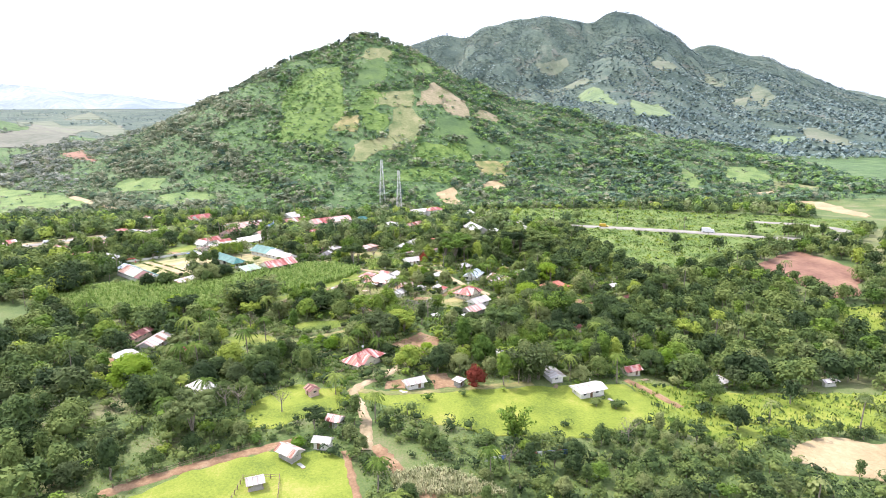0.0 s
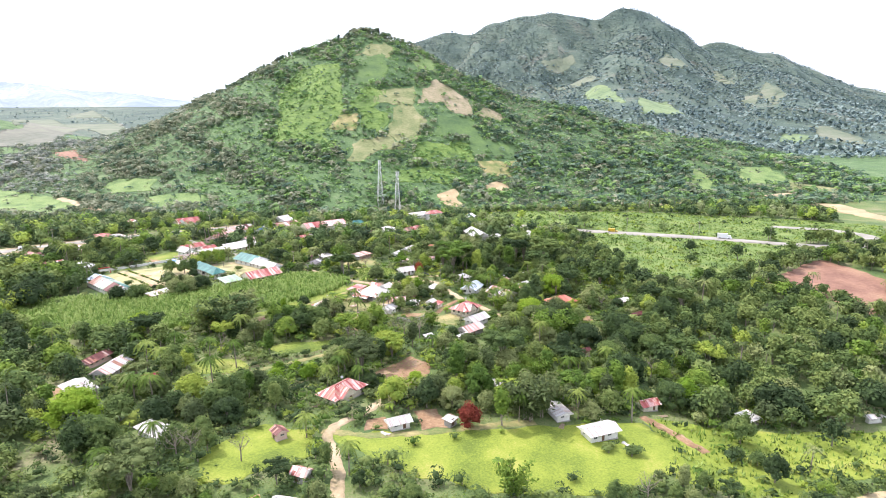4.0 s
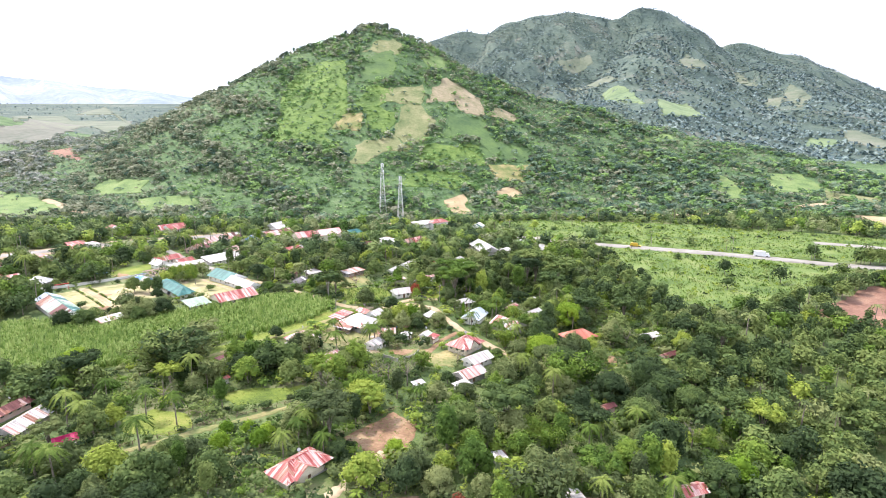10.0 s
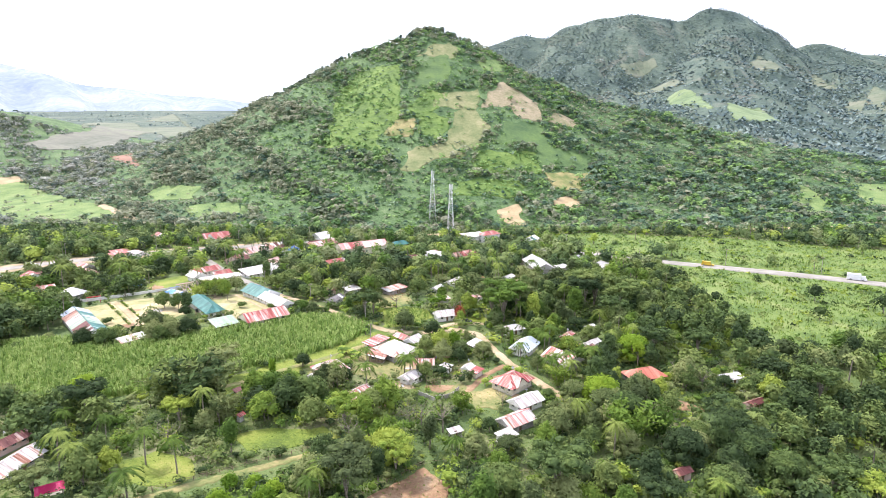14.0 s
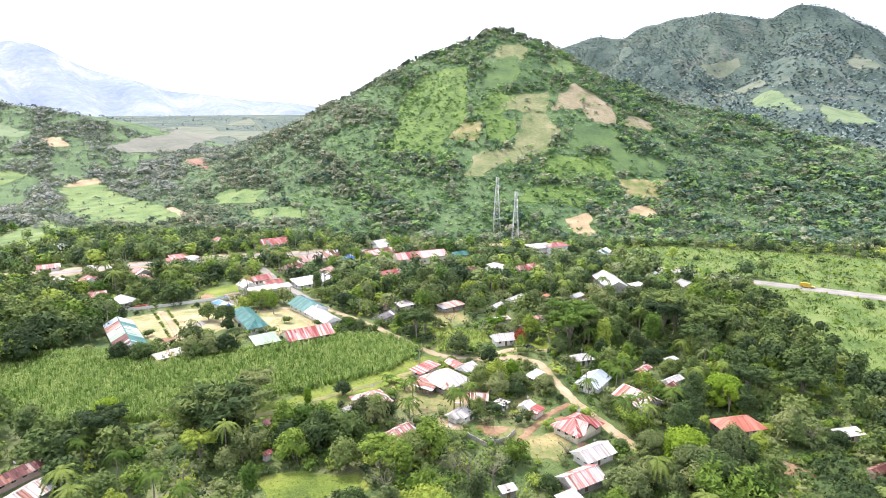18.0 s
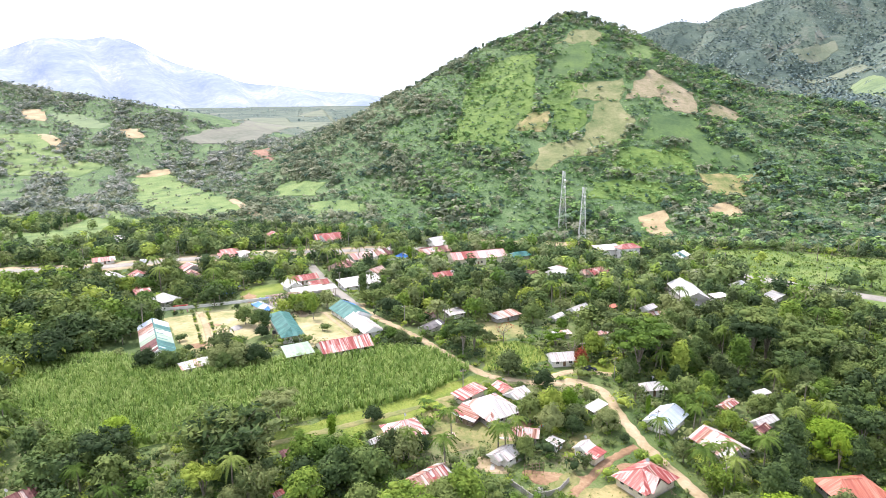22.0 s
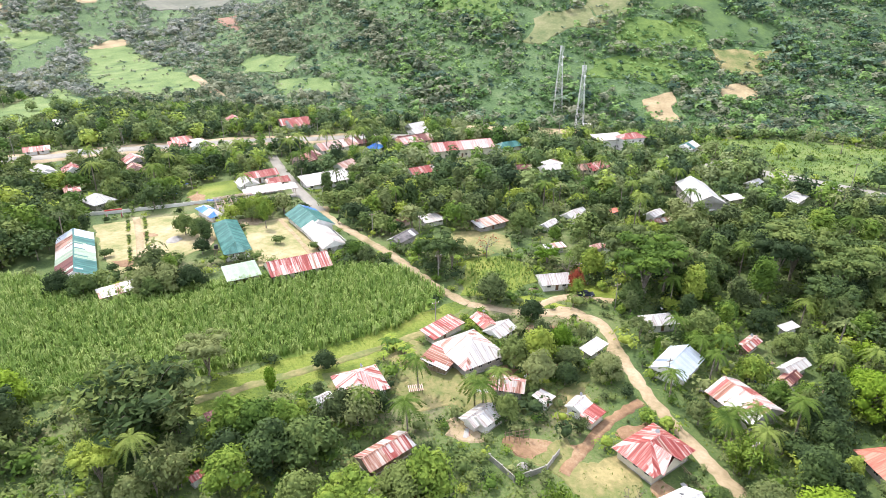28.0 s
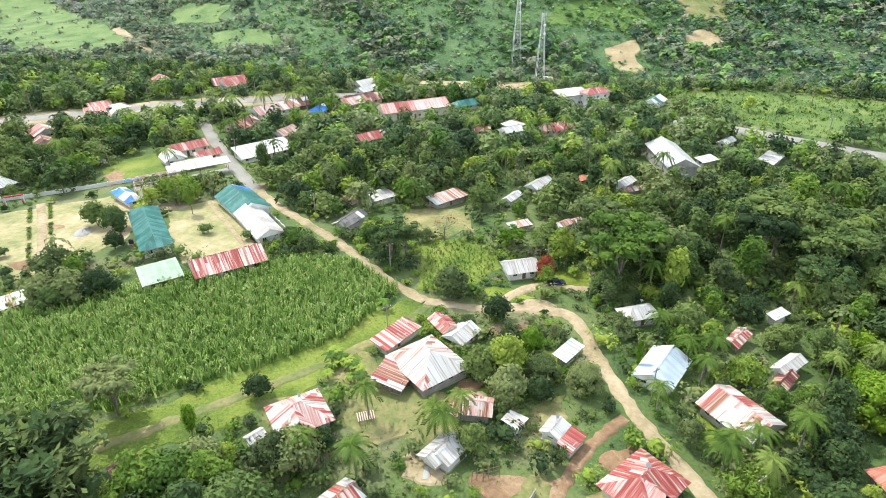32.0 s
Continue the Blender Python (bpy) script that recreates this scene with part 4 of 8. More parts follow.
class Geo:
    """Collects boxes and slabs into one mesh."""

    def __init__(self):
        self.v, self.f = [], []

    def box(self, x0, y0, z0, x1, y1, z1):
        b = len(self.v)
        self.v += [(x, y, z) for z in (z0, z1) for x, y in ((x0, y0), (x1, y0), (x1, y1), (x0, y1))]
        self.f += [tuple(b + i for i in q) for q in ((3, 2, 1, 0), (4, 5, 6, 7), (0, 1, 5, 4), (1, 2, 6, 5), (2, 3, 7, 6), (3, 0, 4, 7))]
        return self

    def slab(self, pts, thick):
        """A plate under a polygon, pts in turn seen from above."""
        p = [Vector(q) for q in pts]
        n = Vector((0, 0, 0))
        for a, c in zip(p, p[1:] + p[:1]):
            n += a.cross(c)
        n = n.normalized() * thick
        b, k = len(self.v), len(p)
        self.v += [tuple(q) for q in p] + [tuple(q - n) for q in p]
        self.f += [tuple(range(b, b + k)), tuple(range(b + 2 * k - 1, b + k - 1, -1))]
        self.f += [(b + i, b + k + i, b + k + (i + 1) % k, b + (i + 1) % k) for i in range(k)]
        return self

    def rod(self, a, c, r, sides=5, r2=None):
        a, c = Vector(a), Vector(c)
        d = (c - a).normalized()
        s = d.orthogonal().normalized()
        t = d.cross(s)
        b = len(self.v)
        for e, q in ((a, r), (c, r if r2 is None else r2)):
            self.v += [tuple(e + q * (math.cos(2 * math.pi * i / sides) * s + math.sin(2 * math.pi * i / sides) * t)) for i in range(sides)]
        self.f += [(b + i, b + (i + 1) % sides, b + sides + (i + 1) % sides, b + sides + i) for i in range(sides)]
        self.f += [tuple(range(b + sides - 1, b - 1, -1)), tuple(range(b + sides, b + 2 * sides))]
        return self

    def mesh(self, name, material):
        me = bpy.data.meshes.new(name)
        me.from_pydata(self.v, [], self.f)
        me.materials.append(material)
        return me


def part(name, me, parent, label="", at=None):
    ob = new(name, me)
    ob.parent = parent
    if at is not None:
        ob.matrix_basis = at
    if label:
        ob["label"] = label
    return ob


def thing(name, x, y, turn=0.0, label="", category="", group="", z=None, kind=""):
    e = new(name)
    e.matrix_basis = pose(x, y, float(gz(x, y)) if z is None else z, 0, 0, turn)
    return tagged(e, label, category, group, kind)


SHARED = {}


def shared(key, make):
    if key not in SHARED:
        SHARED[key] = make()
    return SHARED[key]


def lattice(length, high, holes, y0, y1, material, name, gable=0.0):
    """A plate from 0 to length and 0 to high with rectangular holes (x0, x1, z0, z1), as one closed mesh."""
    xs = sorted({0.0, length} | {v for o in holes for v in o[:2]})
    zs = sorted({0.0, high} | {min(v, high) for o in holes for v in o[2:]})
    solid = {(i, j): not any(o[0] <= (xs[i] + xs[i + 1]) / 2 <= o[1] and o[2] <= (zs[j] + zs[j + 1]) / 2 <= o[3] for o in holes) for i in range(len(xs) - 1) for j in range(len(zs) - 1)}
    v, index, f = [], {}, []

    def at(x, y, z):
        key = (round(x, 4), y, round(z, 4))
        if key not in index:
            index[key] = len(v)
            v.append(key)
        return index[key]

    for (i, j), full in solid.items():
        if not full:
            continue
        x0, x1, z0, z1 = xs[i], xs[i + 1], zs[j], zs[j + 1]
        f.append((at(x0, y0, z0), at(x1, y0, z0), at(x1, y0, z1), at(x0, y0, z1)))
        f.append((at(x0, y1, z1), at(x1, y1, z1), at(x1, y1, z0), at(x0, y1, z0)))
        for di, dj, (ax, az), (bx, bz) in ((-1, 0, (x0, z1), (x0, z0)), (1, 0, (x1, z0), (x1, z1)), (0, -1, (x0, z0), (x1, z0)), (0, 1, (x1, z1), (x0, z1))):
            if not solid.get((i + di, j + dj), False) and not (gable and dj == 1 and j == len(zs) - 2):
                f.append((at(ax, y0, az), at(ax, y1, az), at(bx, y1, bz), at(bx, y0, bz)))
    if gable:
        m = length / 2
        rim0, rim1 = [at(x, y0, high) for x in xs], [at(x, y1, high) for x in xs]
        p0, p1 = at(m, y0, high + gable), at(m, y1, high + gable)
        f += [(*rim0, p0), (*rim1[::-1], p1), (rim0[0], p0, p1, rim1[0]), (p0, rim0[-1], rim1[-1], p1)]
    me = bpy.data.meshes.new(name)
    me.from_pydata(v, [], f)
    me.materials.append(material)
    return me


def window_set(parent, x, z, w, h):
    """Frame and pane set into a wall whose outer face is y = 0."""
    make = lambda: lattice(w, h, [(0.07, w / 2 - 0.03, 0.07, h - 0.07), (w / 2 + 0.03, w - 0.07, 0.07, h - 0.07)], 0.02, 0.09, FRAME, "window_frame")
    fr = part("window", shared(("wf", w, h), make), parent, at=pose(x - w / 2, 0, z - h / 2))
    part("pane", shared(("wp", w, h), lambda: Geo().box(0.05, 0.05, 0.05, w - 0.05, 0.06, h - 0.05).mesh("pane", GLASS)), fr)


def wall_with_openings(parent, length, high, openings, material, at, gable=0.0):
    """A wall with windows and doors in its holes; outer face y = 0."""
    wall = part("wall", lattice(length, high, openings, 0.0, 0.14, material, "wall", gable), parent, at=at)
    for x0, x1, z0, z1 in openings:
        if z0 > 0.1:
            window_set(wall, (x0 + x1) / 2, (z0 + z1) / 2, round(x1 - x0, 2), round(z1 - z0, 2))
        else:
            part("door", shared(("door", round(x1 - x0, 2), z1), lambda: Geo().box(0.02, 0.04, 0.02, x1 - x0 - 0.02, 0.09, z1 - 0.02).mesh("door", DOORWOOD)), wall, at=pose(x0, 0, 0))
    return wall


def hull(pts, faces, material, name):
    g = Geo()
    g.v, g.f = pts, faces
    return g.mesh(name, material)


PALETTES = {
    "redwhite": "red red red pink red rust", "whitered": "pink white pink rust white pink red", "pinkwhite": "pink red pink white pink", "rustred": "rust rust red white",
    "white": "white", "whitewall": "white", "brownwhite": "brown brown white white", "whiterust": "white pink white white rust white", "rust": "rust pink rust grey",
    "red": "red", "green": "green", "greenblue": "green green green green bright_blue|green", "greenwhite": "green white grey brown", "bluewhite": "white white bright_blue",
    "palegreen": "mint", "brown": "brown brown rust", "grey": "grey grey white", "palegrey": "grey", "darkgrey": "dark dark grey", "blue": "blue",
    "bright_blue": "bright_blue", "orange": "orange", "pink": "pink pink rust", "magenta": "magenta", "whitegreen": "white white green", "patched": "green green mint white green blue|brown brown mint white rust blue"}
WALLS_FOR = {"rustred": "wood", "brownwhite": "wood", "rust": "block", "brown": "pink", "darkgrey": "block", "grey": "block", "whiterust": "block", "pinkwhite": "block",
             "redwhite": "cream", "orange": "block", "whitered": "block"}


def roof_face(parent, rnd, eave_a, eave_b, top_a, top_b, kinds, sheets):
    """One slope, laid in sheets from eave to ridge. Each sheet keeps one colour of the palette."""
    ea, eb, ta, tb = (Vector(p) for p in (eave_a, eave_b, top_a, top_b))
    n = sheets if sheets > 0 else max(2, round((eb - ea).length / 0.82))
    along, wide = (eb - ea).normalized(), (eb - ea).length
    sa, sb = (ta - ea).dot(along), (tb - ea).dot(along)

    def top(s):
        if s < sa:
            return ea.lerp(ta, s / max(sa, 1e-3))
        if s > sb:
            return eb.lerp(tb, (wide - s) / max(wide - sb, 1e-3))
        return ta.lerp(tb, (s - sa) / max(sb - sa, 1e-3))

    cuts = sorted({wide * k / n for k in range(n + 1)} | ({sa} if 0.3 < sa < wide - 0.3 else set()) | ({sb} if 0.3 < sb < wide - 0.3 else set()))
    order = kinds if sheets == -1 else None
    run = rnd.choice(kinds)
    for s0, s1 in zip(cuts, cuts[1:]):
        if s1 - s0 < 0.05:
            continue
        if rnd.random() < 0.75:
            run = rnd.choice(kinds)
        if order:
            run = order[min(len(order) - 1, int(s0 / wide * len(order) + rnd.uniform(-0.15, 0.15) + 0.1))]
        lift = Vector((0, 0, rnd.uniform(0.0, 0.05)))
        over = along * 0.03
        b0, b1, t1, t0 = ea + along * s0 - over, ea + along * s1 + over, top(s1), top(s0)
        pts = [b0 + lift, b1 + lift, t1 + lift] + ([t0 + lift] if (t0 - t1).length > 0.02 else [])
        if (b1 - t1).length < 0.05:
            pts = [b0 + lift, b1 + lift, t0 + lift]
        if len(kinds) > 1 and len(pts) == 4 and rnd.random() < 0.25:
            f = rnd.uniform(0.35, 0.7)
            m0, m1 = b0.lerp(t0, f) + lift, b1.lerp(t1, f) + lift
            part("roof_sheet", Geo().slab([pts[0], pts[1], m1, m0], 0.035).mesh("roof_sheet", ROOF[run]), parent)
            part("roof_sheet", Geo().slab([m0, m1, pts[2], pts[3]], 0.035).mesh("roof_sheet", ROOF[rnd.choice(kinds)]), parent)
        else:
            part("roof_sheet", Geo().slab(pts, 0.035).mesh("roof_sheet", ROOF[run]), parent)


def house(label, x, y, turn, w, d, eave, roof, palette, walls="", open_sides=False, pitch=0.4, category="house", sheets=0, group="village houses", cross=False):
    rnd = random.Random(int(x * 131 + y * 17))
    if not sheets and y > 335:
        sheets = max(4, round(w / 1.4))
    if d > w and roof != "shed":
        w, d, turn = d, w, turn + 90
    FOOT.append((x, y, max(w, d) * 0.55 + 1.0))
    SEEN.append((x, y, max(w, d) * 0.5, eave + 0.3))
    a = np.linspace(0, 2 * np.pi, 12)
    z = float(np.mean(gz(x + 0.4 * w * np.cos(a), y + 0.4 * w * np.sin(a)))) + 0.15
    e = thing("house", x, y, turn, label, category, group, z)
    kinds = PALETTES[palette].split("|")[0].split()
    other = PALETTES[palette].split("|")[-1].split()
    if "|" in PALETTES[palette]:
        sheets, other = -1, other[::-1]
    wm = WALL[walls or WALLS_FOR.get(palette, "white")]
    o = 0.85 if w > 6 else 0.5
    rise = {"gable": d / 2 * pitch * 1.25, "hip": d / 2 * pitch * 1.35, "shed": d * 0.16}[roof]
    hx, hy = w / 2 - o, d / 2 - o
    wall_h = eave + (o * pitch if roof != "shed" else 0) - 0.05
    gable = rise * (1 - 2 * o / d) if roof == "gable" else 0.0
    part("plinth", Geo().box(-hx - 0.15, -hy - 0.15, -1.5, hx + 0.15, hy + 0.15, 0.0).mesh("plinth", WALL["block"]), e)
    if open_sides:
        for px in (-hx, 0, hx) if w > 6 else (-hx, hx):
            for py in (-hy, hy):
                part("post", shared(("post", eave), lambda: Geo().box(-0.08, -0.08, 0, 0.08, 0.08, eave).mesh("post", WALL["wood"])), e, at=pose(px, py, 0))
    else:
        def openings(length, door, faces):
            out = []
            if math.sin(math.radians(turn + faces)) > 0.25:
                return out  # blank back walls
            storeys = 2 if eave > 4.6 and w < 16 else 1
            for s in range(storeys):
                b, q = s * eave / storeys, 0.8
                while q < length - 1.3:
                    if s == 0 and door and abs(q - length * 0.45) < 1.0 and not any(v[2] == 0 for v in out):
                        out.append((q, q + 0.9, 0.0, 2.05))
                        q += 1.9
                    else:
                        out.append((q, q + 1.1, b + 0.95, b + 2.0))
                        q += 2.4 if y < 335 else 4.2
            return out
        wall_with_openings(e, 2 * hx, wall_h, openings(2 * hx, True, -90), wm, pose(-hx, -hy, 0))
        wall_with_openings(e, 2 * hx, wall_h, openings(2 * hx, False, 90), wm, pose(hx, hy, 0, 0, 0, 180))
        wall_with_openings(e, 2 * hy - 0.3, wall_h, openings(2 * hy - 0.3, False, 0), wm, pose(hx, -hy + 0.15, 0, 0, 0, 90), gable)
        wall_with_openings(e, 2 * hy - 0.3, wall_h, openings(2 * hy - 0.3, False, 180), wm, pose(-hx, hy - 0.15, 0, 0, 0, -90), gable)
    W, D = w / 2, d / 2
    u = 0.05
    if roof == "shed":
        low, top = eave - u, eave + rise - u
        r = part("roof", hull([(-W + u, -D + u, low), (W - u, -D + u, low), (W - u, D - u, top), (-W + u, D - u, top), (-W + u, -D + u, low - 0.1), (W - u, -D + u, low - 0.1), (W - u, D - u, top - 0.1), (-W + u, D - u, top - 0.1)],
                              [(0, 1, 2, 3), (7, 6, 5, 4), (0, 4, 5, 1), (1, 5, 6, 2), (2, 6, 7, 3), (3, 7, 4, 0)], DOORWOOD, "roof_deck"), e)
        if not open_sides:
            part("back_wall", Geo().box(-hx, hy - 0.12, wall_h, hx, hy, eave + rise * (hy + D) / d - 0.2).mesh("back_wall", wm), e)
        roof_face(r, rnd, (-W, -D, eave), (W, -D, eave), (-W, D, eave + rise), (W, D, eave + rise), kinds, sheets)
        return e
    t = W if roof == "gable" else max(W - D * 0.95, 0.15)
    top = eave + rise
    r = part("roof", hull([(-W + u, -D + u, eave - u), (W - u, -D + u, eave - u), (W - u, D - u, eave - u), (-W + u, D - u, eave - u), (-t + u, 0, top - u), (t - u, 0, top - u)],
                          [(0, 1, 5, 4), (2, 3, 4, 5), (1, 2, 5), (3, 0, 4), (3, 2, 1, 0)], DOORWOOD if roof == "hip" else wm, "roof_deck"), e)
    roof_face(r, rnd, (-W, -D, eave), (W, -D, eave), (-t, 0, top), (t, 0, top), kinds, sheets)
    roof_face(r, rnd, (W, D, eave), (-W, D, eave), (t, 0, top), (-t, 0, top), other, sheets)
    if roof == "hip":
        roof_face(r, rnd, (W, -D, eave), (W, D, eave), (t, -0.02, top), (t, 0.02, top), kinds, sheets)
        roof_face(r, rnd, (-W, D, eave), (-W, -D, eave), (-t, 0.02, top), (-t, -0.02, top), kinds, sheets)
    if cross:
        # a gable across the front slope
        g, cx, hi = w * 0.24, -w * 0.1, top - 0.12
        part("gable_wall", hull([(cx - g + 0.3, -D - 0.2, eave - 0.3), (cx + g - 0.3, -D - 0.2, eave - 0.3), (cx + g - 0.3, -D - 0.2, eave), (cx, -D - 0.2, hi - 0.15), (cx - g + 0.3, -D - 0.2, eave), (cx - g + 0.3, -D * 0.3, eave - 0.3), (cx + g - 0.3, -D * 0.3, eave - 0.3), (cx + g - 0.3, -D * 0.3, eave), (cx, -D * 0.3, hi - 0.15), (cx - g + 0.3, -D * 0.3, eave)],
                                [(0, 1, 2, 3, 4), (9, 8, 7, 6, 5), (0, 5, 6, 1), (1, 6, 7, 2), (4, 9, 5, 0)], wm, "gable_wall"), r)
        roof_face(r, rnd, (cx - g, 0, eave + 0.02), (cx - g, -D - 0.55, eave + 0.02), (cx, 0, hi), (cx, -D - 0.55, hi), kinds, 0)
        roof_face(r, rnd, (cx + g, -D - 0.55, eave + 0.02), (cx + g, 0, eave + 0.02), (cx, -D - 0.55, hi), (cx, 0, hi), kinds, 0)
    part("ridge_cap", hull([(-t, -0.2, top - 0.02), (t, -0.2, top - 0.02), (t, 0.2, top - 0.02), (-t, 0.2, top - 0.02), (-t, 0, top + 0.1), (t, 0, top + 0.1)],
                           [(0, 1, 5, 4), (2, 3, 4, 5), (1, 2, 5), (3, 0, 4), (3, 2, 1, 0)], ROOF[kinds[0]], "ridge_cap"), r)
    return e


# the houses, from the near meadow to the highway
house("bungalow with a red and white striped hip roof", 28.2, 269.8, 49, 11.7, 9.2, 2.24, "hip", "redwhite", cross=True)
house("large house with a faded white and red corrugated gable roof", 46.4, 287.8, 128, 11.5, 9.4, 2.38, "gable", "whitered")
house("house with a pale blue-grey metal gable roof", 34.7, 298.3, 62, 11.3, 7.9, 2.24, "gable", "blue")
house("house with a pink and white patched hip roof", -28.9, 274.0, 39, 9.9, 9.2, 2.24, "hip", "pinkwhite", cross=True)
house("small house with a rusty red striped gable roof", -17.8, 257.1, 56, 10.1, 5.2, 2.03, "gable", "rustred")
house("large house with a weathered white hip roof", -9.9, 292.0, 47, 11.5, 12.9, 2.31, "hip", "whiterust")
house("annex with a rusty red lean-to roof", -15.4, 287.4, 77, 7.2, 6.6, 1.68, "shed", "rustred", category="annex")
house("long annex with a red and white shed roof", -17.9, 299.6, 61, 10.8, 4.8, 1.82, "shed", "redwhite", category="annex")
house("small house with a red and white gable roof beside a hedge", -9.0, 305.5, 41, 4.4, 6.7, 1.82, "gable", "redwhite")
house("small house with a plain white metal roof", -4.8, 302.9, 62, 6.9, 5.4, 1.82, "gable", "white")
house("small house with a white and red patched roof among palms", 0.4, 282.2, 91, 5.1, 6.9, 1.89, "gable", "whitered")
house("shack with a white metal shed roof", 7.8, 280.2, 61, 3.7, 3.4, 1.75, "shed", "white", category="shack")
house("small house with a white metal gable roof", 14.7, 279.5, 63, 4.6, 3.9, 1.82, "gable", "white")
house("lean-to with red and white roof sheets", 17.5, 277.3, 59, 5.1, 2.9, 1.75, "shed", "redwhite", category="lean-to")
house("small house with a white patched roof and a cluttered yard", -2.4, 271.3, 60, 5.9, 4.7, 1.96, "gable", "white")
house("white house with a pale metal roof beside the lane", 5.4, 332.4, 23, 8.4, 7.0, 2.1, "gable", "white")
house("house with a smooth white metal roof", 32.2, 316.9, 25, 8.6, 5.5, 2.24, "hip", "white")
house("house with a dull grey shed roof", 17.1, 300.7, 58, 7.2, 3.3, 1.96, "shed", "grey")
house("small house with a clean white metal roof", 59.5, 304.5, 45, 7.9, 3.6, 2.1, "gable", "white")
house("shack with a dark red-brown roof", 57.6, 300.1, 53, 6.0, 3.1, 1.75, "gable", "brown", category="shack")
house("small house with an orange-red rusty roof", 51.9, 312.1, 54, 7.4, 3.3, 1.82, "gable", "rustred")
house("house with a terracotta-coloured metal hip roof", 70.5, 277.5, 21, 12.6, 8.4, 2.38, "hip", "orange")
house("small shed with a white and dark red roof", -34.5, 268.5, 55, 3.4, 2.6, 1.61, "gable", "white", category="shed")
house("shack with a white and grey patched roof", 62.9, 323.0, 40, 5.5, 2.5, 1.82, "shed", "white", category="shack")
house("shack with white and dark red roof sheets", -51.5, 258.9, 52, 5.1, 3.8, 1.75, "shed", "brownwhite", category="shack")
house("school building with a green metal roof and white walls", -92.2, 330.3, 40, 8.0, 27.3, 2.52, "hip", "green", category="school building")
house("school building with a green and blue metal roof", -76.0, 351.2, 47, 10.8, 17.7, 2.52, "gable", "greenblue", category="school building")
house("long school building with a white metal roof", -65.6, 338.9, 44, 7.8, 19.5, 2.38, "gable", "white", category="school building")
house("long school building with a red and white striped roof", -63.8, 317.7, 41, 17.0, 9.9, 2.24, "gable", "redwhite", category="school building")
house("low school building with a pale green roof", -76.5, 309.7, 43, 9.1, 7.8, 1.96, "shed", "palegreen", category="school building")
house("long school building with a patched maroon, white and green roof", -129.8, 309.2, 43, 10.4, 35.2, 2.38, "gable", "patched", category="school building")
house("long low shed with a rusty white roof among trees", -103.1, 295.3, 53, 11.0, 4.9, 1.68, "shed", "whiterust", category="shed")
house("small school pavilion with a white and bright blue roof", -114.0, 351.9, 56, 4.9, 13.2, 2.1, "hip", "bluewhite", category="school building")
house("house with a bright red metal roof beside the street", -121.5, 399.5, 48, 14.5, 7.5, 2.6, "gable", "red")
house("house with a red and white patched roof beside the street", -110.5, 393.5, 48, 9.5, 6.5, 2.3, "gable", "redwhite")
house("house with a white metal roof behind the street", -121.0, 388.5, 48, 8.0, 9.0, 2.3, "gable", "white")
house("row of stalls with a white roof beside the street", -110.5, 384.0, 44, 14.0, 4.2, 1.96, "shed", "white")
house("house with a pale grey hip roof behind the school wall", -164.6, 357.3, 69, 8.9, 11.4, 2.38, "hip", "grey")
house("small house with a red and white roof west of the school", -186.3, 367.1, 50, 4.8, 10.4, 2.1, "gable", "redwhite")
house("house with a dull red roof among palms", -209.5, 393.5, 49, 9.0, 9.4, 2.1, "gable", "red")
house("house with a white roof at the wood's edge", -220.7, 388.2, 50, 6.0, 11.6, 2.1, "gable", "white")
house("long hall with a red and white striped metal roof", -50.1, 466.0, 33, 31.5, 12.0, 3.86, "gable", "redwhite", sheets=10, category="hall")
house("long building with a faded pink roof", -112.4, 458.0, 55, 21.7, 10.5, 2.38, "gable", "pink", sheets=7)
house("small house with a bright blue roof", -92.6, 457.4, 81, 12.9, 7.4, 2.1, "gable", "bright_blue", sheets=4)
house("house with a red roof among dense trees", -58.4, 425.6, 45, 13.1, 8.2, 2.1, "gable", "red", sheets=4)
house("house with a dark red-brown roof beside palms", -116.2, 433.1, 78, 12.9, 10.5, 2.24, "gable", "brown", sheets=4)
house("long low building with a white flat roof", -92.9, 402.4, 47, 20.7, 10.5, 2.24, "shed", "whitewall", sheets=7)
house("small building with a faded pink roof", -94.4, 426.2, 72, 10.2, 7.7, 2.1, "gable", "pink", sheets=4)
house("house with a bright red roof at the foot of the hill", -154.2, 502.4, 55, 14.6, 12.2, 2.24, "gable", "red", sheets=5)
house("two-storey white building beside the highway", 19.6, 495.0, 32, 16.3, 8.7, 5.0600000000000005, "shed", "white", sheets=5)
house("two-storey white house with a red roof and balcony", 30.4, 495.0, 34, 13.9, 7.8, 6.072, "hip", "red", sheets=5)
house("small house with white and green roof panels", 58.1, 497.8, 63, 12.9, 8.3, 2.1, "gable", "whitegreen", sheets=4)
house("large barn-like chapel with a pale grey gable roof", 53.6, 417.2, 11, 11.5, 24.5, 4.6, "gable", "grey", sheets=9, category="chapel")
house("annex with a white lean-to roof", 56.6, 408.9, 55, 9.3, 5.2, 1.82, "shed", "white", sheets=4, category="annex")
house("old house with a dark grey roof and plain block walls", -43.1, 348.7, 70, 10.4, 5.3, 2.1, "gable", "darkgrey")
house("small building with a white flat roof", -38.9, 368.7, 44, 8.2, 5.6, 1.96, "shed", "white")
house("long shack with a faded rust-pink flat roof", -19.2, 371.8, 48, 12.6, 5.7, 1.96, "shed", "rust", category="shack")
house("house with a bright white gable roof", 8.4, 389.7, 60, 10.7, 5.7, 2.24, "gable", "white")
house("small house with a white roof", 0.5, 377.4, 64, 7.6, 3.6, 1.96, "gable", "white")
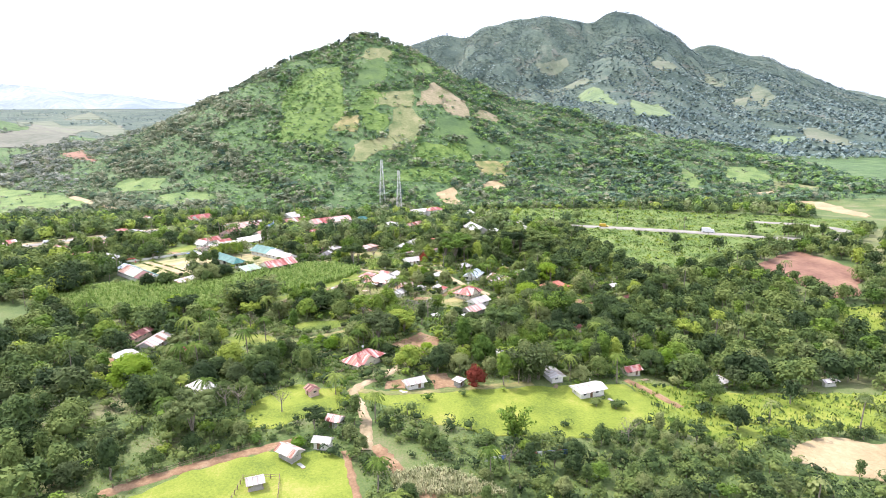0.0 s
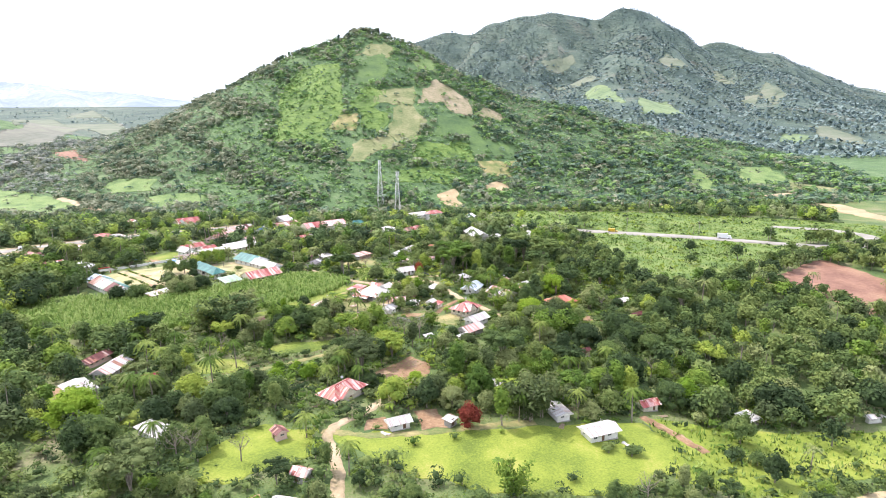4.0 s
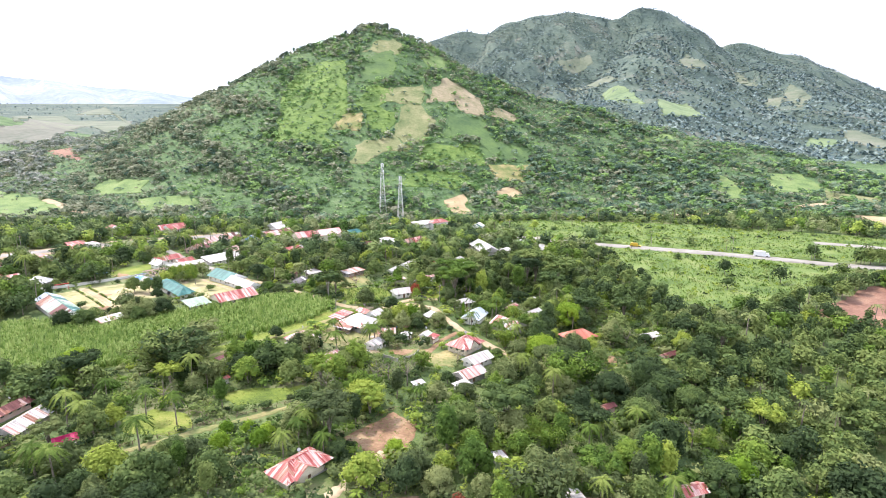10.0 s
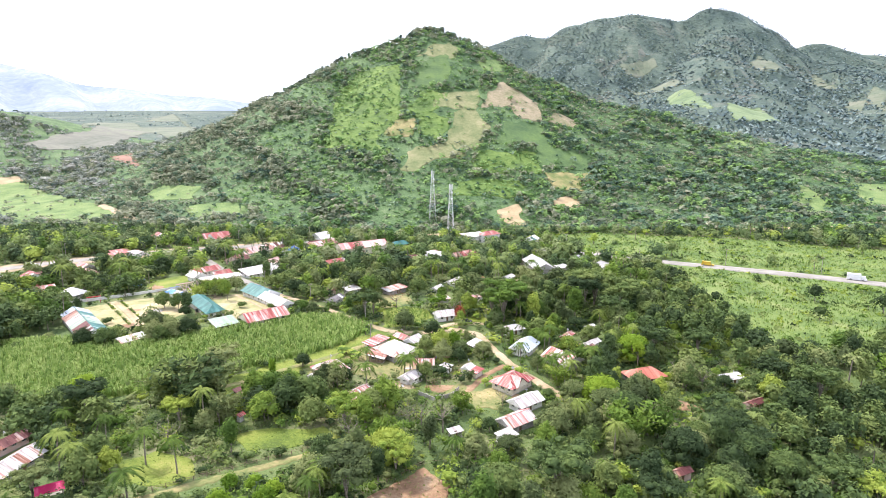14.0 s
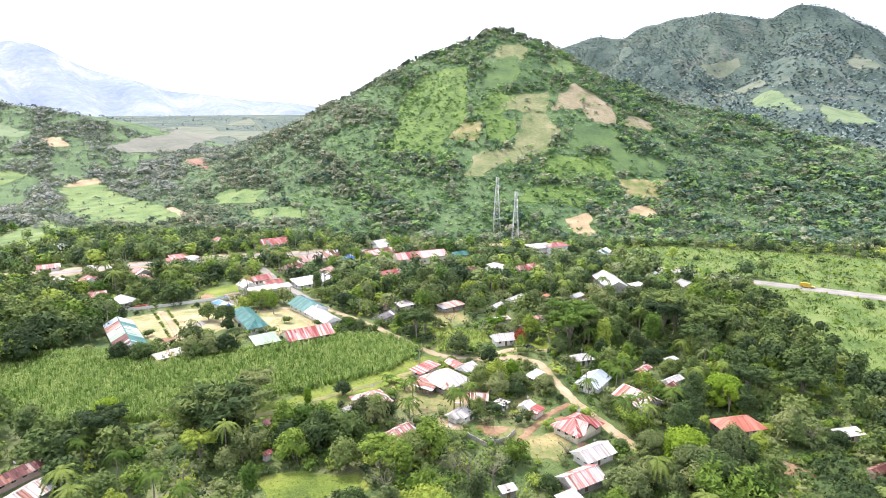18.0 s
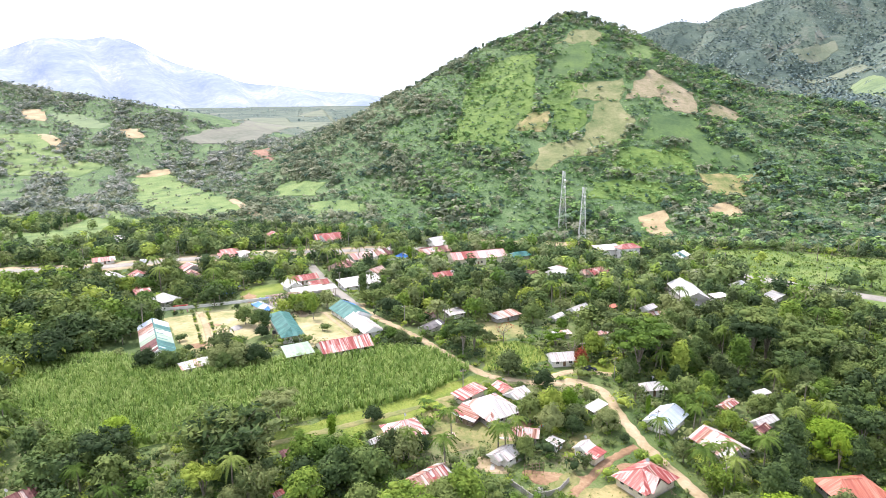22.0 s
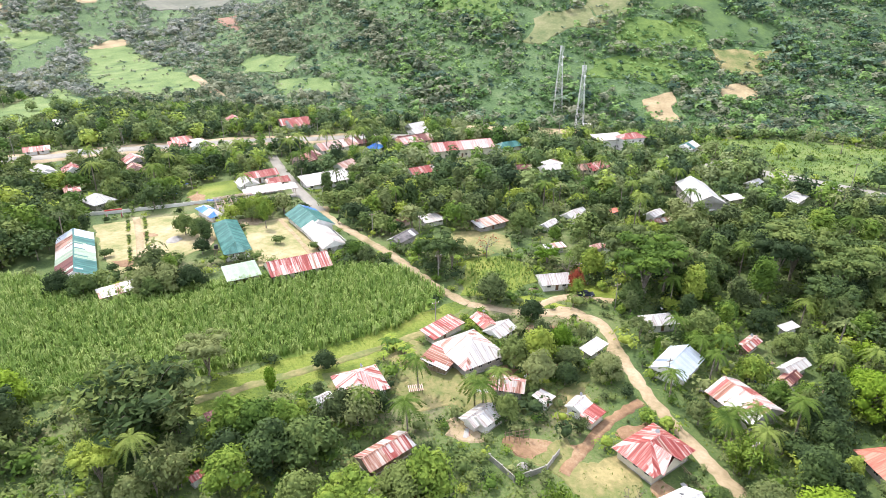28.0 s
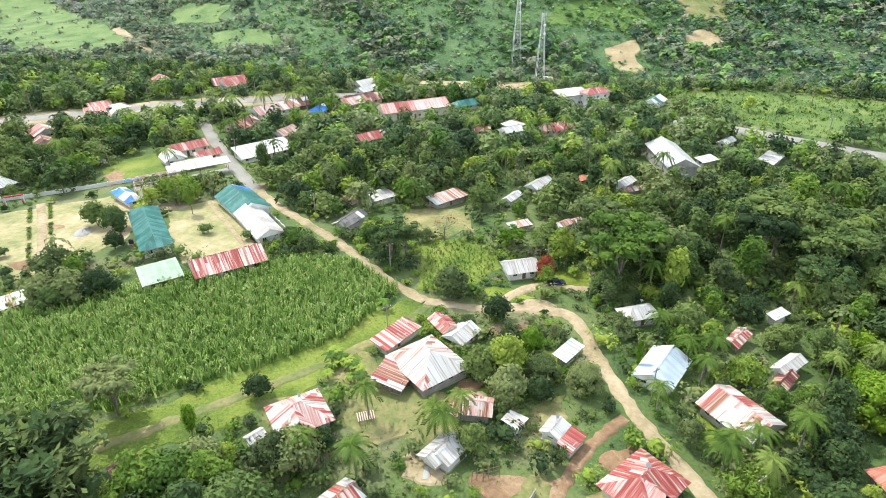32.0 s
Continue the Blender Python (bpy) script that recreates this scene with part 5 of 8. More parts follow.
house("two-storey white and grey house", -3.9, 443.2, 58, 9.3, 6.3, 4.6000000000000005, "shed", "white", sheets=4)
house("house with a dark red roof among trees", -16.5, 443.5, 18, 6.8, 5.5, 2.1, "gable", "brown", sheets=4)
house("house with a pinkish red roof", 14.4, 451.7, 50, 13.2, 8.9, 2.24, "gable", "redwhite", sheets=4)
house("small house with a rusty pale roof", 15.9, 360.3, 48, 5.6, 3.3, 1.96, "gable", "rust")
house("narrow tall white house among trees", 35.5, 390.3, 56, 7.3, 4.5, 4.140000000000001, "gable", "white")
house("shack with an orange roof", 22.5, 397.4, 51, 5.3, 2.9, 1.82, "shed", "orange", category="shack")
house("house with a white roof beside the highway", 88.9, 424.2, 57, 12.7, 5.7, 2.1, "shed", "white", sheets=4)
house("small white house beside the highway", 77.9, 442.5, 54, 8.5, 4.6, 1.96, "gable", "white", sheets=4)
house("roadside house with a dull red roof", -255.0, 419.3, 44, 11.7, 7.2, 1.96, "gable", "red", sheets=4)
house("roadside house with a white roof", -222.3, 390.2, 60, 8.2, 12.3, 1.96, "gable", "white")
house("roadside house with a dark red roof", -208.9, 393.7, 58, 8.4, 6.8, 1.96, "gable", "brown")
house("two-storey house with red and white roof", -178.5, 360.6, 48, 5.7, 4.6, 4.416, "gable", "redwhite")
house("roadside house with a white and red roof", -194.1, 413.7, 54, 9.8, 10.4, 1.96, "gable", "whitered", sheets=4)
house("roadside store with a bright red awning roof", -195.4, 451.5, 46, 10.6, 9.3, 1.96, "shed", "red", sheets=4, category="store")
house("roadside shed with a white roof", -186.0, 452.1, 63, 7.4, 6.6, 1.82, "shed", "white", sheets=4, category="shed")
house("lone white shed in the fields", -287.8, 469.5, 49, 8.1, 12.4, 1.96, "shed", "white", sheets=4, category="shed")
house("house with a white roof at the foot of the hill", -87.0, 514.3, 56, 11.3, 8.9, 2.1, "gable", "white", sheets=4)
house("long roadside house with dull red and grey roof", -78.6, 481.2, 41, 18.7, 10.2, 2.1, "gable", "brown", sheets=6)
house("roadside house with a red roof and white front", -195.3, 501.5, 43, 9.0, 10.7, 2.1, "gable", "red", sheets=4)
house("long house with a dull red and white roof", -106.8, 466.9, 50, 13.4, 10.9, 2.1, "gable", "brownwhite", sheets=4)
house("house with a rusty roof beside the highway", -81.3, 475.2, 54, 13.7, 9.4, 2.1, "gable", "rust", sheets=5)
house("small white house at the highway", -81.9, 501.0, 60, 11.1, 7.7, 2.1, "gable", "white", sheets=4)
house("house with a dark green roof among trees", -28.4, 479.4, 43, 14.8, 7.7, 2.1, "hip", "green", sheets=5)
house("two-storey white house among dense trees", -4.6, 438.4, 39, 9.3, 6.6, 4.140000000000001, "gable", "white", sheets=4)
house("house with a pinkish red striped roof among trees", 12.6, 451.4, 37, 14.6, 7.0, 2.1, "gable", "redwhite", sheets=5)
house("small house with a faded pink roof under trees", 20.2, 363.9, 39, 5.3, 3.1, 1.96, "gable", "pink")
house("shack with a pale patched roof under trees", 3.9, 357.2, 34, 7.0, 3.2, 1.82, "shed", "whiterust", category="shack")
house("roadside house with a dull maroon roof", -184.2, 401.6, 49, 6.7, 8.9, 2.1, "gable", "brown", sheets=4)
house("roadside stall with a bright red awning", -192.4, 443.5, 42, 8.9, 8.1, 2.1, "shed", "red", sheets=4)
house("roadside stall with a white roof", -182.1, 444.1, 45, 5.6, 6.8, 2.1, "gable", "white", sheets=4)
house("long roadside house with a bright red roof", -158.4, 504.1, 41, 17.1, 11.3, 2.24, "gable", "red", sheets=6)
house("small shed with a white roof beside the highway", 66.8, 421.9, 37, 8.3, 4.6, 1.96, "shed", "white", sheets=4, category="shed")
house("house with a rusty grey roof among tall trees", 37.6, 389.7, 33, 8.5, 3.9, 1.96, "gable", "rust")
house("small house with a dark red roof beside the lane", -48.4, 364.6, 58, 5.6, 3.8, 1.96, "gable", "brown")
house("tiny hut with a red roof under tall trees", -47.2, 244.5, 63, 2.4, 2.2, 1.61, "gable", "red", category="hut")
house("white hut with a bright white pyramid roof", -61.1, 173.2, 51, 5.9, 10.4, 2.1, "hip", "white", category="hut")
house("house with a white hip roof behind a large mango tree", -93.7, 203.0, 45, 7.6, 11.2, 2.1, "hip", "white")
house("house with a dark maroon roof", -100.0, 227.5, 71, 11.4, 5.2, 1.96, "gable", "brown")
house("house with a white roof striped with rust", -91.0, 218.3, 79, 12.9, 7.2, 1.96, "gable", "whiterust")
house("carport with a magenta canopy roof on posts", -74.9, 207.6, 35, 5.5, 4.0, 2.1, "gable", "magenta", open_sides=True, category="carport")
house("small pink hut with a dark red roof", -30.2, 169.8, -55, 4.0, 3.7, 1.82, "gable", "brown", walls="pink", category="hut")
house("small hut with white and rusty roof sheets", -22.2, 152.0, -27, 4.6, 4.0, 1.82, "gable", "whitered", category="hut")
house("small hut with a pale roof on low posts", -24.5, 142.0, -17, 4.8, 3.5, 1.82, "gable", "white", category="hut")
house("small house with a rusty patched roof beside an orange track", -31.9, 138.0, -40, 6.3, 4.6, 1.82, "gable", "whiterust")
house("open hut with a white roof inside a fenced pen", -37.8, 127.2, 17, 4.0, 3.7, 1.54, "gable", "white", open_sides=True, category="hut")
house("long house with a red and white patched roof", -16.6, 193.8, 50, 13.7, 8.4, 2.1, "hip", "redwhite", cross=True)
house("small white house beside a red earth yard", -0.6, 175.1, 22, 6.8, 4.6, 1.82, "gable", "white")
house("small store with a grey and white roof", 13.1, 176.2, 52, 3.9, 3.0, 1.68, "shed", "grey", category="store")
house("white house with an open porch on posts", 43.2, 180.0, 14, 5.4, 8.0, 1.96, "gable", "white", pitch=0.22)
house("plain white bungalow with small dark windows", 51.3, 169.6, 17, 9.8, 6.4, 2.1, "gable", "white", pitch=0.25)
house("small house with a red and white striped roof", 72.0, 187.6, 16, 6.6, 4.6, 1.82, "gable", "redwhite")
house("open shelter with a white flat roof on posts", 100.8, 183.8, 22, 6.2, 5.0, 1.82, "shed", "white", open_sides=True, category="shelter")
house("small white shed with red goods beside it", 141.5, 185.5, 8, 6.2, 3.0, 1.82, "gable", "white", category="shed")
house("small house with a white roof among trees", 29.8, 197.0, 15, 3.4, 3.8, 1.82, "shed", "white")
house("house with a clean white roof", 31.1, 256.7, 40, 9.9, 6.6, 2.03, "gable", "white")
house("house with red and white roof sheets", 27.3, 245.2, 39, 10.1, 6.7, 1.96, "gable", "whitered")
house("low shack with a white roof", 24.3, 236.9, 40, 5.5, 3.7, 1.75, "shed", "white", category="shack")
house("shack with a white roof among fruit trees", -3.9, 270.9, 59, 6.4, 4.3, 1.82, "gable", "white", category="shack")
house("small hut with a grey roof on posts", 11.2, 237.9, 31, 4.0, 2.6, 1.68, "shed", "grey", category="hut")
house("house with a dark red and white roof", 99.2, 264.1, 32, 7.2, 3.2, 1.96, "gable", "brown")
house("house with a white roof among trees", 99.2, 279.9, 20, 8.0, 3.7, 1.96, "shed", "white")
house("hut with a dark maroon roof deep among trees", 64.8, 225.3, 28, 4.8, 3.0, 1.96, "gable", "brown", category="hut")

# ground kept clear for the school's open hall and stage
FOOT += [(-110.5, 362.5, 8), (-104.5, 377.5, 9)]
SEEN += [(-84, 181, 7, 3.0), (-40, 158, 6, 0.3), (-33, 163, 7, 0.3), (-55, 265, 7, 0.3), (-42, 277, 7, 0.3), (-31, 290, 6, 0.3), (-22, 303, 5, 0.3), (-10, 335, 10, 0.5), (-20, 357, 9, 0.5), (-15, 279, 6, 0.3), (-24, 289, 4, 0.6), (-131, 383, 9, 0.3), (110, 480, 16, 0.5), (160, 450, 16, 0.5), (-58, 219, 9, 0.3), (-32, 235.5, 11, 0.3), (-46, 214, 5, 0.3), (-34, 222, 6, 0.3), (1, 212, 8, 0.3), (-28, 536, 32, 0.3), (-150, 352, 9, 0.6), (-130, 365, 9, 0.6), (80, 512, 14, 0.3), (100, 520, 20, 0.3), (-110.5, 362.5, 6, 2.5), (-104.5, 377.5, 9, 2.5), (-129, 312, 12, 2.0), (-118, 384, 10, 0.3), (-112, 336, 12, 0.3), (-80, 343, 9, 0.3)]

# ---- towers, poles, fences, vehicles and small things ----
def lattice_tower(x, y, high, foot, label):
    FOOT.append((x, y, 4))
    e = thing("cell_tower", x, y, 12, label, "cell tower", "cell towers")
    top = 0.55
    levels = [0.0]
    while levels[-1] < high - 0.5:
        f = levels[-1] / high
        levels.append(min(high, levels[-1] + max(1.3, (foot * (1 - f) + top * f) * 2.0)))
    half = lambda z: foot * (1 - z / high) + top * z / high
    for sx, sy in ((-1, -1), (1, -1), (1, 1), (-1, 1)):
        part("leg", Geo().rod((sx * foot, sy * foot, -0.5), (sx * top, sy * top, high), 0.11, 4).mesh("leg", STEEL), e)
    for z0, z1 in zip(levels, levels[1:]):
        a, b = half(z0), half(z1)
        for k, (p, q) in enumerate((((-1, -1), (1, -1)), ((1, -1), (1, 1)), ((1, 1), (-1, 1)), ((-1, 1), (-1, -1)))):
            part("brace", Geo().rod((p[0] * a, p[1] * a, z0), (q[0] * b, q[1] * b, z1), 0.06, 4).mesh("brace", STEEL), e)
            part("brace", Geo().rod((q[0] * a, q[1] * a, z0), (p[0] * b, p[1] * b, z1), 0.06, 4).mesh("brace", STEEL), e)
            part("rung", Geo().rod((p[0] * b, p[1] * b, z1), (q[0] * b, q[1] * b, z1), 0.055, 4).mesh("rung", STEEL), e)
    for k in range(9):
        a, z = 2.1 * k, high - 0.8 - 1.0 * (k // 3)
        part("antenna", shared("antenna", lambda: Geo().box(-0.18, -0.1, -0.9, 0.18, 0.1, 0.9).mesh("antenna", PAINT["white"])), e, at=pose(math.cos(a) * 1.3, math.sin(a) * 1.3, z, 0, 0, math.degrees(a) + 90))
        part("bracket", shared("bracket", lambda: Geo().rod((0, 0, 0), (1.25, 0, 0), 0.04, 4).mesh("bracket", STEEL)), e, at=pose(0, 0, z, 0, 0, math.degrees(a)))
    for k, z in enumerate((high * 0.84, high * 0.72)):
        part("dish", shared("dish", lambda: Geo().rod((0, 0, 0), (0, -0.5, 0), 0.75, 10, 0.55).mesh("dish", PAINT["white"])), e, at=pose(0.8, -1.0, z))
    part("rod", Geo().rod((0, 0, high), (0, 0, high + 2.2), 0.05, 4).mesh("rod", STEEL), e)
    return e


lattice_tower(-11.6, 577.4, 40.0, 2.7, "white lattice cell tower with antennas on a gravel pad")
lattice_tower(3.4, 548.0, 37.2, 2.5, "shorter white lattice cell tower with antennas")
house("low equipment cabin with a white roof beside the towers", 8, 552, 20, 5, 4, 2.6, "shed", "white", category="cabin", sheets=4, group="tower site")


def utility_pole(x, y, high=9.0, turn=0):
    e = thing("utility_pole", x, y, turn, "slim grey utility pole with a crossarm", "pole", "utility poles")
    part("post", shared(("pole", high), lambda: Geo().rod((0, 0, -0.8), (0, 0, high), 0.15, 6, 0.1).mesh("post", CONCRETE)), e)
    part("crossarm", shared(("arm", high), lambda: Geo().box(-0.9, -0.06, high - 0.7, 0.9, 0.06, high - 0.55).mesh("crossarm", WALL["wood"])), e)
    for k in (-0.8, 0.0, 0.8):
        part("insulator", shared(("ins", high), lambda: Geo().rod((0, 0, high - 0.55), (0, 0, high - 0.33), 0.06, 6).mesh("insulator", PAINT["white"])), e, at=pose(k, 0, 0))
    return e


for k, (hx0, hy0) in enumerate(((-300, 391), (-262, 411), (-222, 439), (-180, 464), (-135, 485), (-92, 501), (-48, 514), (-6, 513), (36, 495), (78, 475), (118, 453), (160, 432), (202, 413), (240, 394))):
    utility_pole(hx0, hy0 + 1.5, 10.0, 60 - 6 * k)
for px0, py0 in ((-103, 396), (-84, 374), (-56, 350), (-28, 326), (20, 322), (30, 290), (42, 268), (-22, 300), (10, 332)):
    utility_pole(px0 + 2, py0 + 1, 8.0, 40)


def fence(label, pts, high=1.2, gap=2.2, rails=2, material=None, category="fence"):
    m = material or WALL["wood"]
    x0, y0 = pts[0]
    e = thing("fence", x0, y0, 0, label, category, "fences")
    z0 = e.matrix_basis.translation.z
    for (ax, ay), (bx, by) in zip(pts, pts[1:]):
        n = max(1, round(math.hypot(bx - ax, by - ay) / gap))
        prev = None
        for k in range(n + 1):
            f = k / n
            x, y = ax + (bx - ax) * f, ay + (by - ay) * f
            q = (x - x0, y - y0, float(gz(x, y)) - z0)
            if k < n or (bx, by) == pts[-1]:
                part("post", shared(("fp", high, m.name), lambda: Geo().box(-0.07, -0.07, -0.4, 0.07, 0.07, high).mesh("post", m)), e, at=pose(*q))
            if prev:
                for r in range(rails):
                    h = high * (0.9 - 0.4 * r)
                    part("rail", Geo().rod((prev[0], prev[1], prev[2] + h), (q[0], q[1], q[2] + h), 0.045, 4).mesh("rail", m), e)
            prev = q
    return e


def low_wall(label, pts, high=1.6, material=None):
    m = material or WALL["block"]
    x0, y0 = pts[0]
    e = thing("wall_fence", x0, y0, 0, label, "wall", "yard walls")
    z0 = e.matrix_basis.translation.z
    for (ax, ay), (bx, by) in zip(pts, pts[1:]):
        d = math.hypot(bx - ax, by - ay)
        n = max(1, round(d / 3.0))
        a = math.degrees(math.atan2(by - ay, bx - ax))
        for k in range(n):
            x, y = ax + (bx - ax) * k / n, ay + (by - ay) * k / n
            at = pose(x - x0, y - y0, float(gz(x, y)) - z0, 0, 0, a)
            part("panel", shared(("panel", round(d / n, 1), high, m.name), lambda: Geo().box(0.12, -0.07, -0.6, d / n - 0.12, 0.07, high - 0.2).mesh("panel", m)), e, at=at)
            part("pillar", shared(("pillar", high, m.name), lambda: Geo().box(-0.16, -0.16, -0.6, 0.16, 0.16, high).mesh("pillar", m)), e, at=at)
    return e


low_wall("white painted school boundary wall", [(-170, 342), (-150, 352), (-128, 367), (-110, 378)], 1.5, WALL["white"])
low_wall("white school wall along the dusty lane", [(-84, 363), (-66, 348), (-52, 334)], 1.2, WALL["white"])
low_wall("bare concrete block wall round a yard", [(0, 262), (5, 258), (10, 262), (12, 267)], 1.4)
low_wall("long concrete wall beside the chapel road", [(28, 435), (44, 434), (62, 432)], 1.6, CONCRETE)
fence("weathered wooden fence round a garden plot", [(-10, 210), (-4, 217), (4, 224), (11, 225)], 1.3)
fence("simple wooden pen around an open hut", [(-41, 130), (-33, 130), (-32, 121), (-42, 121), (-41, 130)], 1.3, 2.0)
fence("thin wooden fence beside the farm path", [(-66, 203), (-52, 212), (-38, 222), (-24, 231)], 1.1, 3.0)
fence("rough wooden fence at the meadow's edge", [(44, 183), (56, 183), (66, 184)], 1.2, 2.4)
fence("wooden rail fence below the village lane", [(31, 272), (36, 264), (42, 256)], 1.1, 2.4)
fence("thin fence along the orange track", [(-68, 128), (-54, 137), (-40, 144)], 1.2, 2.6)


def vehicle(x, y, turn, colour, kind="car"):
    words = {"car": "dark blue car parked on the grass", "truck": "white box truck on the highway", "jeep": "yellow passenger jeepney on the highway", "van": "white van parked beside the road"}
    e = thing("truck" if kind == "truck" else kind, x, y, turn, words[kind], {"jeep": "jeepney"}.get(kind, kind), "vehicles", float(gz(x, y)) + (0.4 if kind != "car" else 0.15))
    l, w, h, c = {"car": (4.3, 1.75, 0.75, 1.45), "truck": (8.5, 2.4, 1.1, 3.3), "jeep": (6.5, 2.1, 1.0, 2.3), "van": (4.8, 1.9, 0.9, 2.0)}[kind]
    part("body", hull([(-l / 2, -w / 2, 0.35), (l / 2, -w / 2, 0.35), (l / 2, w / 2, 0.35), (-l / 2, w / 2, 0.35), (-l / 2, -w / 2, h), (l / 2, -w / 2, h * 0.92), (l / 2, w / 2, h * 0.92), (-l / 2, w / 2, h)],
                      [(3, 2, 1, 0), (4, 5, 6, 7), (0, 1, 5, 4), (1, 2, 6, 5), (2, 3, 7, 6), (3, 0, 4, 7)], PAINT[colour], "body"), e)
    a0, a1, b0, b1 = {"car": (-1.6, 1.0, -1.1, 0.5), "truck": (1.9, 4.0, 2.0, 3.6), "jeep": (-3.1, 1.7, -3.1, 1.3), "van": (-2.3, 1.6, -2.2, 0.9)}[kind]
    cab = part("cabin", hull([(a0, -w / 2 + 0.08, h), (a1, -w / 2 + 0.08, h), (a1, w / 2 - 0.08, h), (a0, w / 2 - 0.08, h), (b0, -w / 2 + 0.2, min(c, 2.3)), (b1, -w / 2 + 0.2, min(c, 2.3)), (b1, w / 2 - 0.2, min(c, 2.3)), (b0, w / 2 - 0.2, min(c, 2.3))],
                             [(3, 2, 1, 0), (4, 5, 6, 7), (0, 1, 5, 4), (1, 2, 6, 5), (2, 3, 7, 6), (3, 0, 4, 7)], PAINT[colour], "cabin"), e)
    part("windscreen", hull([(a1 + 0.02, -w / 2 + 0.2, h + 0.08), (a1 + 0.02, w / 2 - 0.2, h + 0.08), (b1 + 0.04, w / 2 - 0.3, min(c, 2.3) - 0.12), (b1 + 0.04, -w / 2 + 0.3, min(c, 2.3) - 0.12)], [(0, 1, 2, 3)], GLASS, "windscreen"), cab)
    if kind == "truck":
        part("cargo_box", Geo().box(-l / 2, -w / 2 - 0.03, h, 1.7, w / 2 + 0.03, c).mesh("cargo_box", PAINT["white"]), e)
    for sx in (-0.32, 0.32):
        for sy in (-1, 1):
            wh = part("wheel", shared(("tyre", kind), lambda: Geo().rod((0, -0.12, 0), (0, 0.12, 0), 0.34 if kind == "car" else 0.45, 12).mesh("tyre", RUBBER)), e, at=pose(sx * l, sy * (w / 2 - 0.1), 0.34 if kind == "car" else 0.45))
            part("rim", shared(("rim", kind), lambda: Geo().rod((0, -0.135, 0), (0, 0.135, 0), 0.19, 8).mesh("rim", STEEL)), wh)
    for sy in (-1, 1):
        part("headlight", shared("headlight", lambda: Geo().box(-0.03, -0.14, -0.08, 0.03, 0.14, 0.08).mesh("headlight", PAINT["white"])), e, at=pose(l / 2 + 0.02, sy * w * 0.34, h * 0.75))
    return e


vehicle(14.5, 329.0, 20, "blue", "car")
vehicle(214, 404, -27, "white", "truck")
vehicle(150, 433, -28, "yellow", "jeep")
vehicle(-232, 424, 40, "white", "van")

# ---- trees ----
def ico(sub=0):
    bm = bmesh.new()
    bmesh.ops.create_icosphere(bm, subdivisions=sub + 1, radius=1)
    bm.verts.ensure_lookup_table()
    v, f = np.array([q.co[:] for q in bm.verts]), np.array([[w.index for w in p.verts] for p in bm.faces])
    bm.free()
    return v, f


ICO = ico(0)


def cards(rs, centre, normal, size, long=1.5):
    """Kite-shaped sprays of leaves, two triangles each, folded along the middle."""
    n = len(centre)
    normal = normal / np.linalg.norm(normal, axis=1)[:, None]
    a = np.cross(normal, rs.normal(size=(n, 3)))
    a /= np.linalg.norm(a, axis=1)[:, None]
    b = np.cross(normal, a)
    s = size * rs.uniform(0.7, 1.35, (n, 1))
    fold = normal * s * rs.uniform(-0.25, 0.1, (n, 1))
    v = np.stack([centre - a * s * long * 0.5, centre + b * s * 0.5 + fold, centre + a * s * long * 0.5, centre - b * s * 0.5 + fold], 1).reshape(-1, 3)
    k = np.arange(n)[:, None] * 4
    return v, np.concatenate([k + [[0, 1, 2]], k + [[0, 2, 3]]])


def join(pieces):
    v, f, base = [], [], 0
    for a, b in pieces:
        v.append(a)
        f.append(b + base)
        base += len(a)
    return np.concatenate(v), np.concatenate(f)


def tube(pts, radii, sides=6):
    p = np.asarray(pts, float)
    d = np.gradient(p, axis=0)
    d /= np.linalg.norm(d, axis=1)[:, None]
    s = np.cross(d, [0.31, 0.9, 0.2])
    s /= np.linalg.norm(s, axis=1)[:, None]
    t = np.cross(d, s)
    ang = np.linspace(0, 2 * np.pi, sides, endpoint=False)
    v = (p[:, None] + np.asarray(radii)[:, None, None] * (np.cos(ang)[None, :, None] * s[:, None] + np.sin(ang)[None, :, None] * t[:, None])).reshape(-1, 3)
    f = []
    for i in range(len(p) - 1):
        for j in range(sides):
            a, b = i * sides + j, i * sides + (j + 1) % sides
            f += [(a, b, b + sides), (a, b + sides, a + sides)]
    return v, np.array(f)


def sprays(rs, centre, normal, size):
    """Small three-cornered tufts of leaves."""
    n = len(centre)
    normal = normal / np.linalg.norm(normal, axis=1)[:, None]
    a = np.cross(normal, rs.normal(size=(n, 3)))
    a /= np.linalg.norm(a, axis=1)[:, None]
    b = np.cross(normal, a)
    s = size * rs.uniform(0.6, 1.4, (n, 1))
    skew = rs.uniform(-0.3, 0.3, (n, 1))
    v = np.stack([centre - a * s * 0.45 - b * s * (0.5 + skew), centre - a * s * 0.45 + b * s * (0.5 - skew), centre + a * s * 0.75], 1).reshape(-1, 3)
    return v, np.arange(n * 3).reshape(-1, 3)


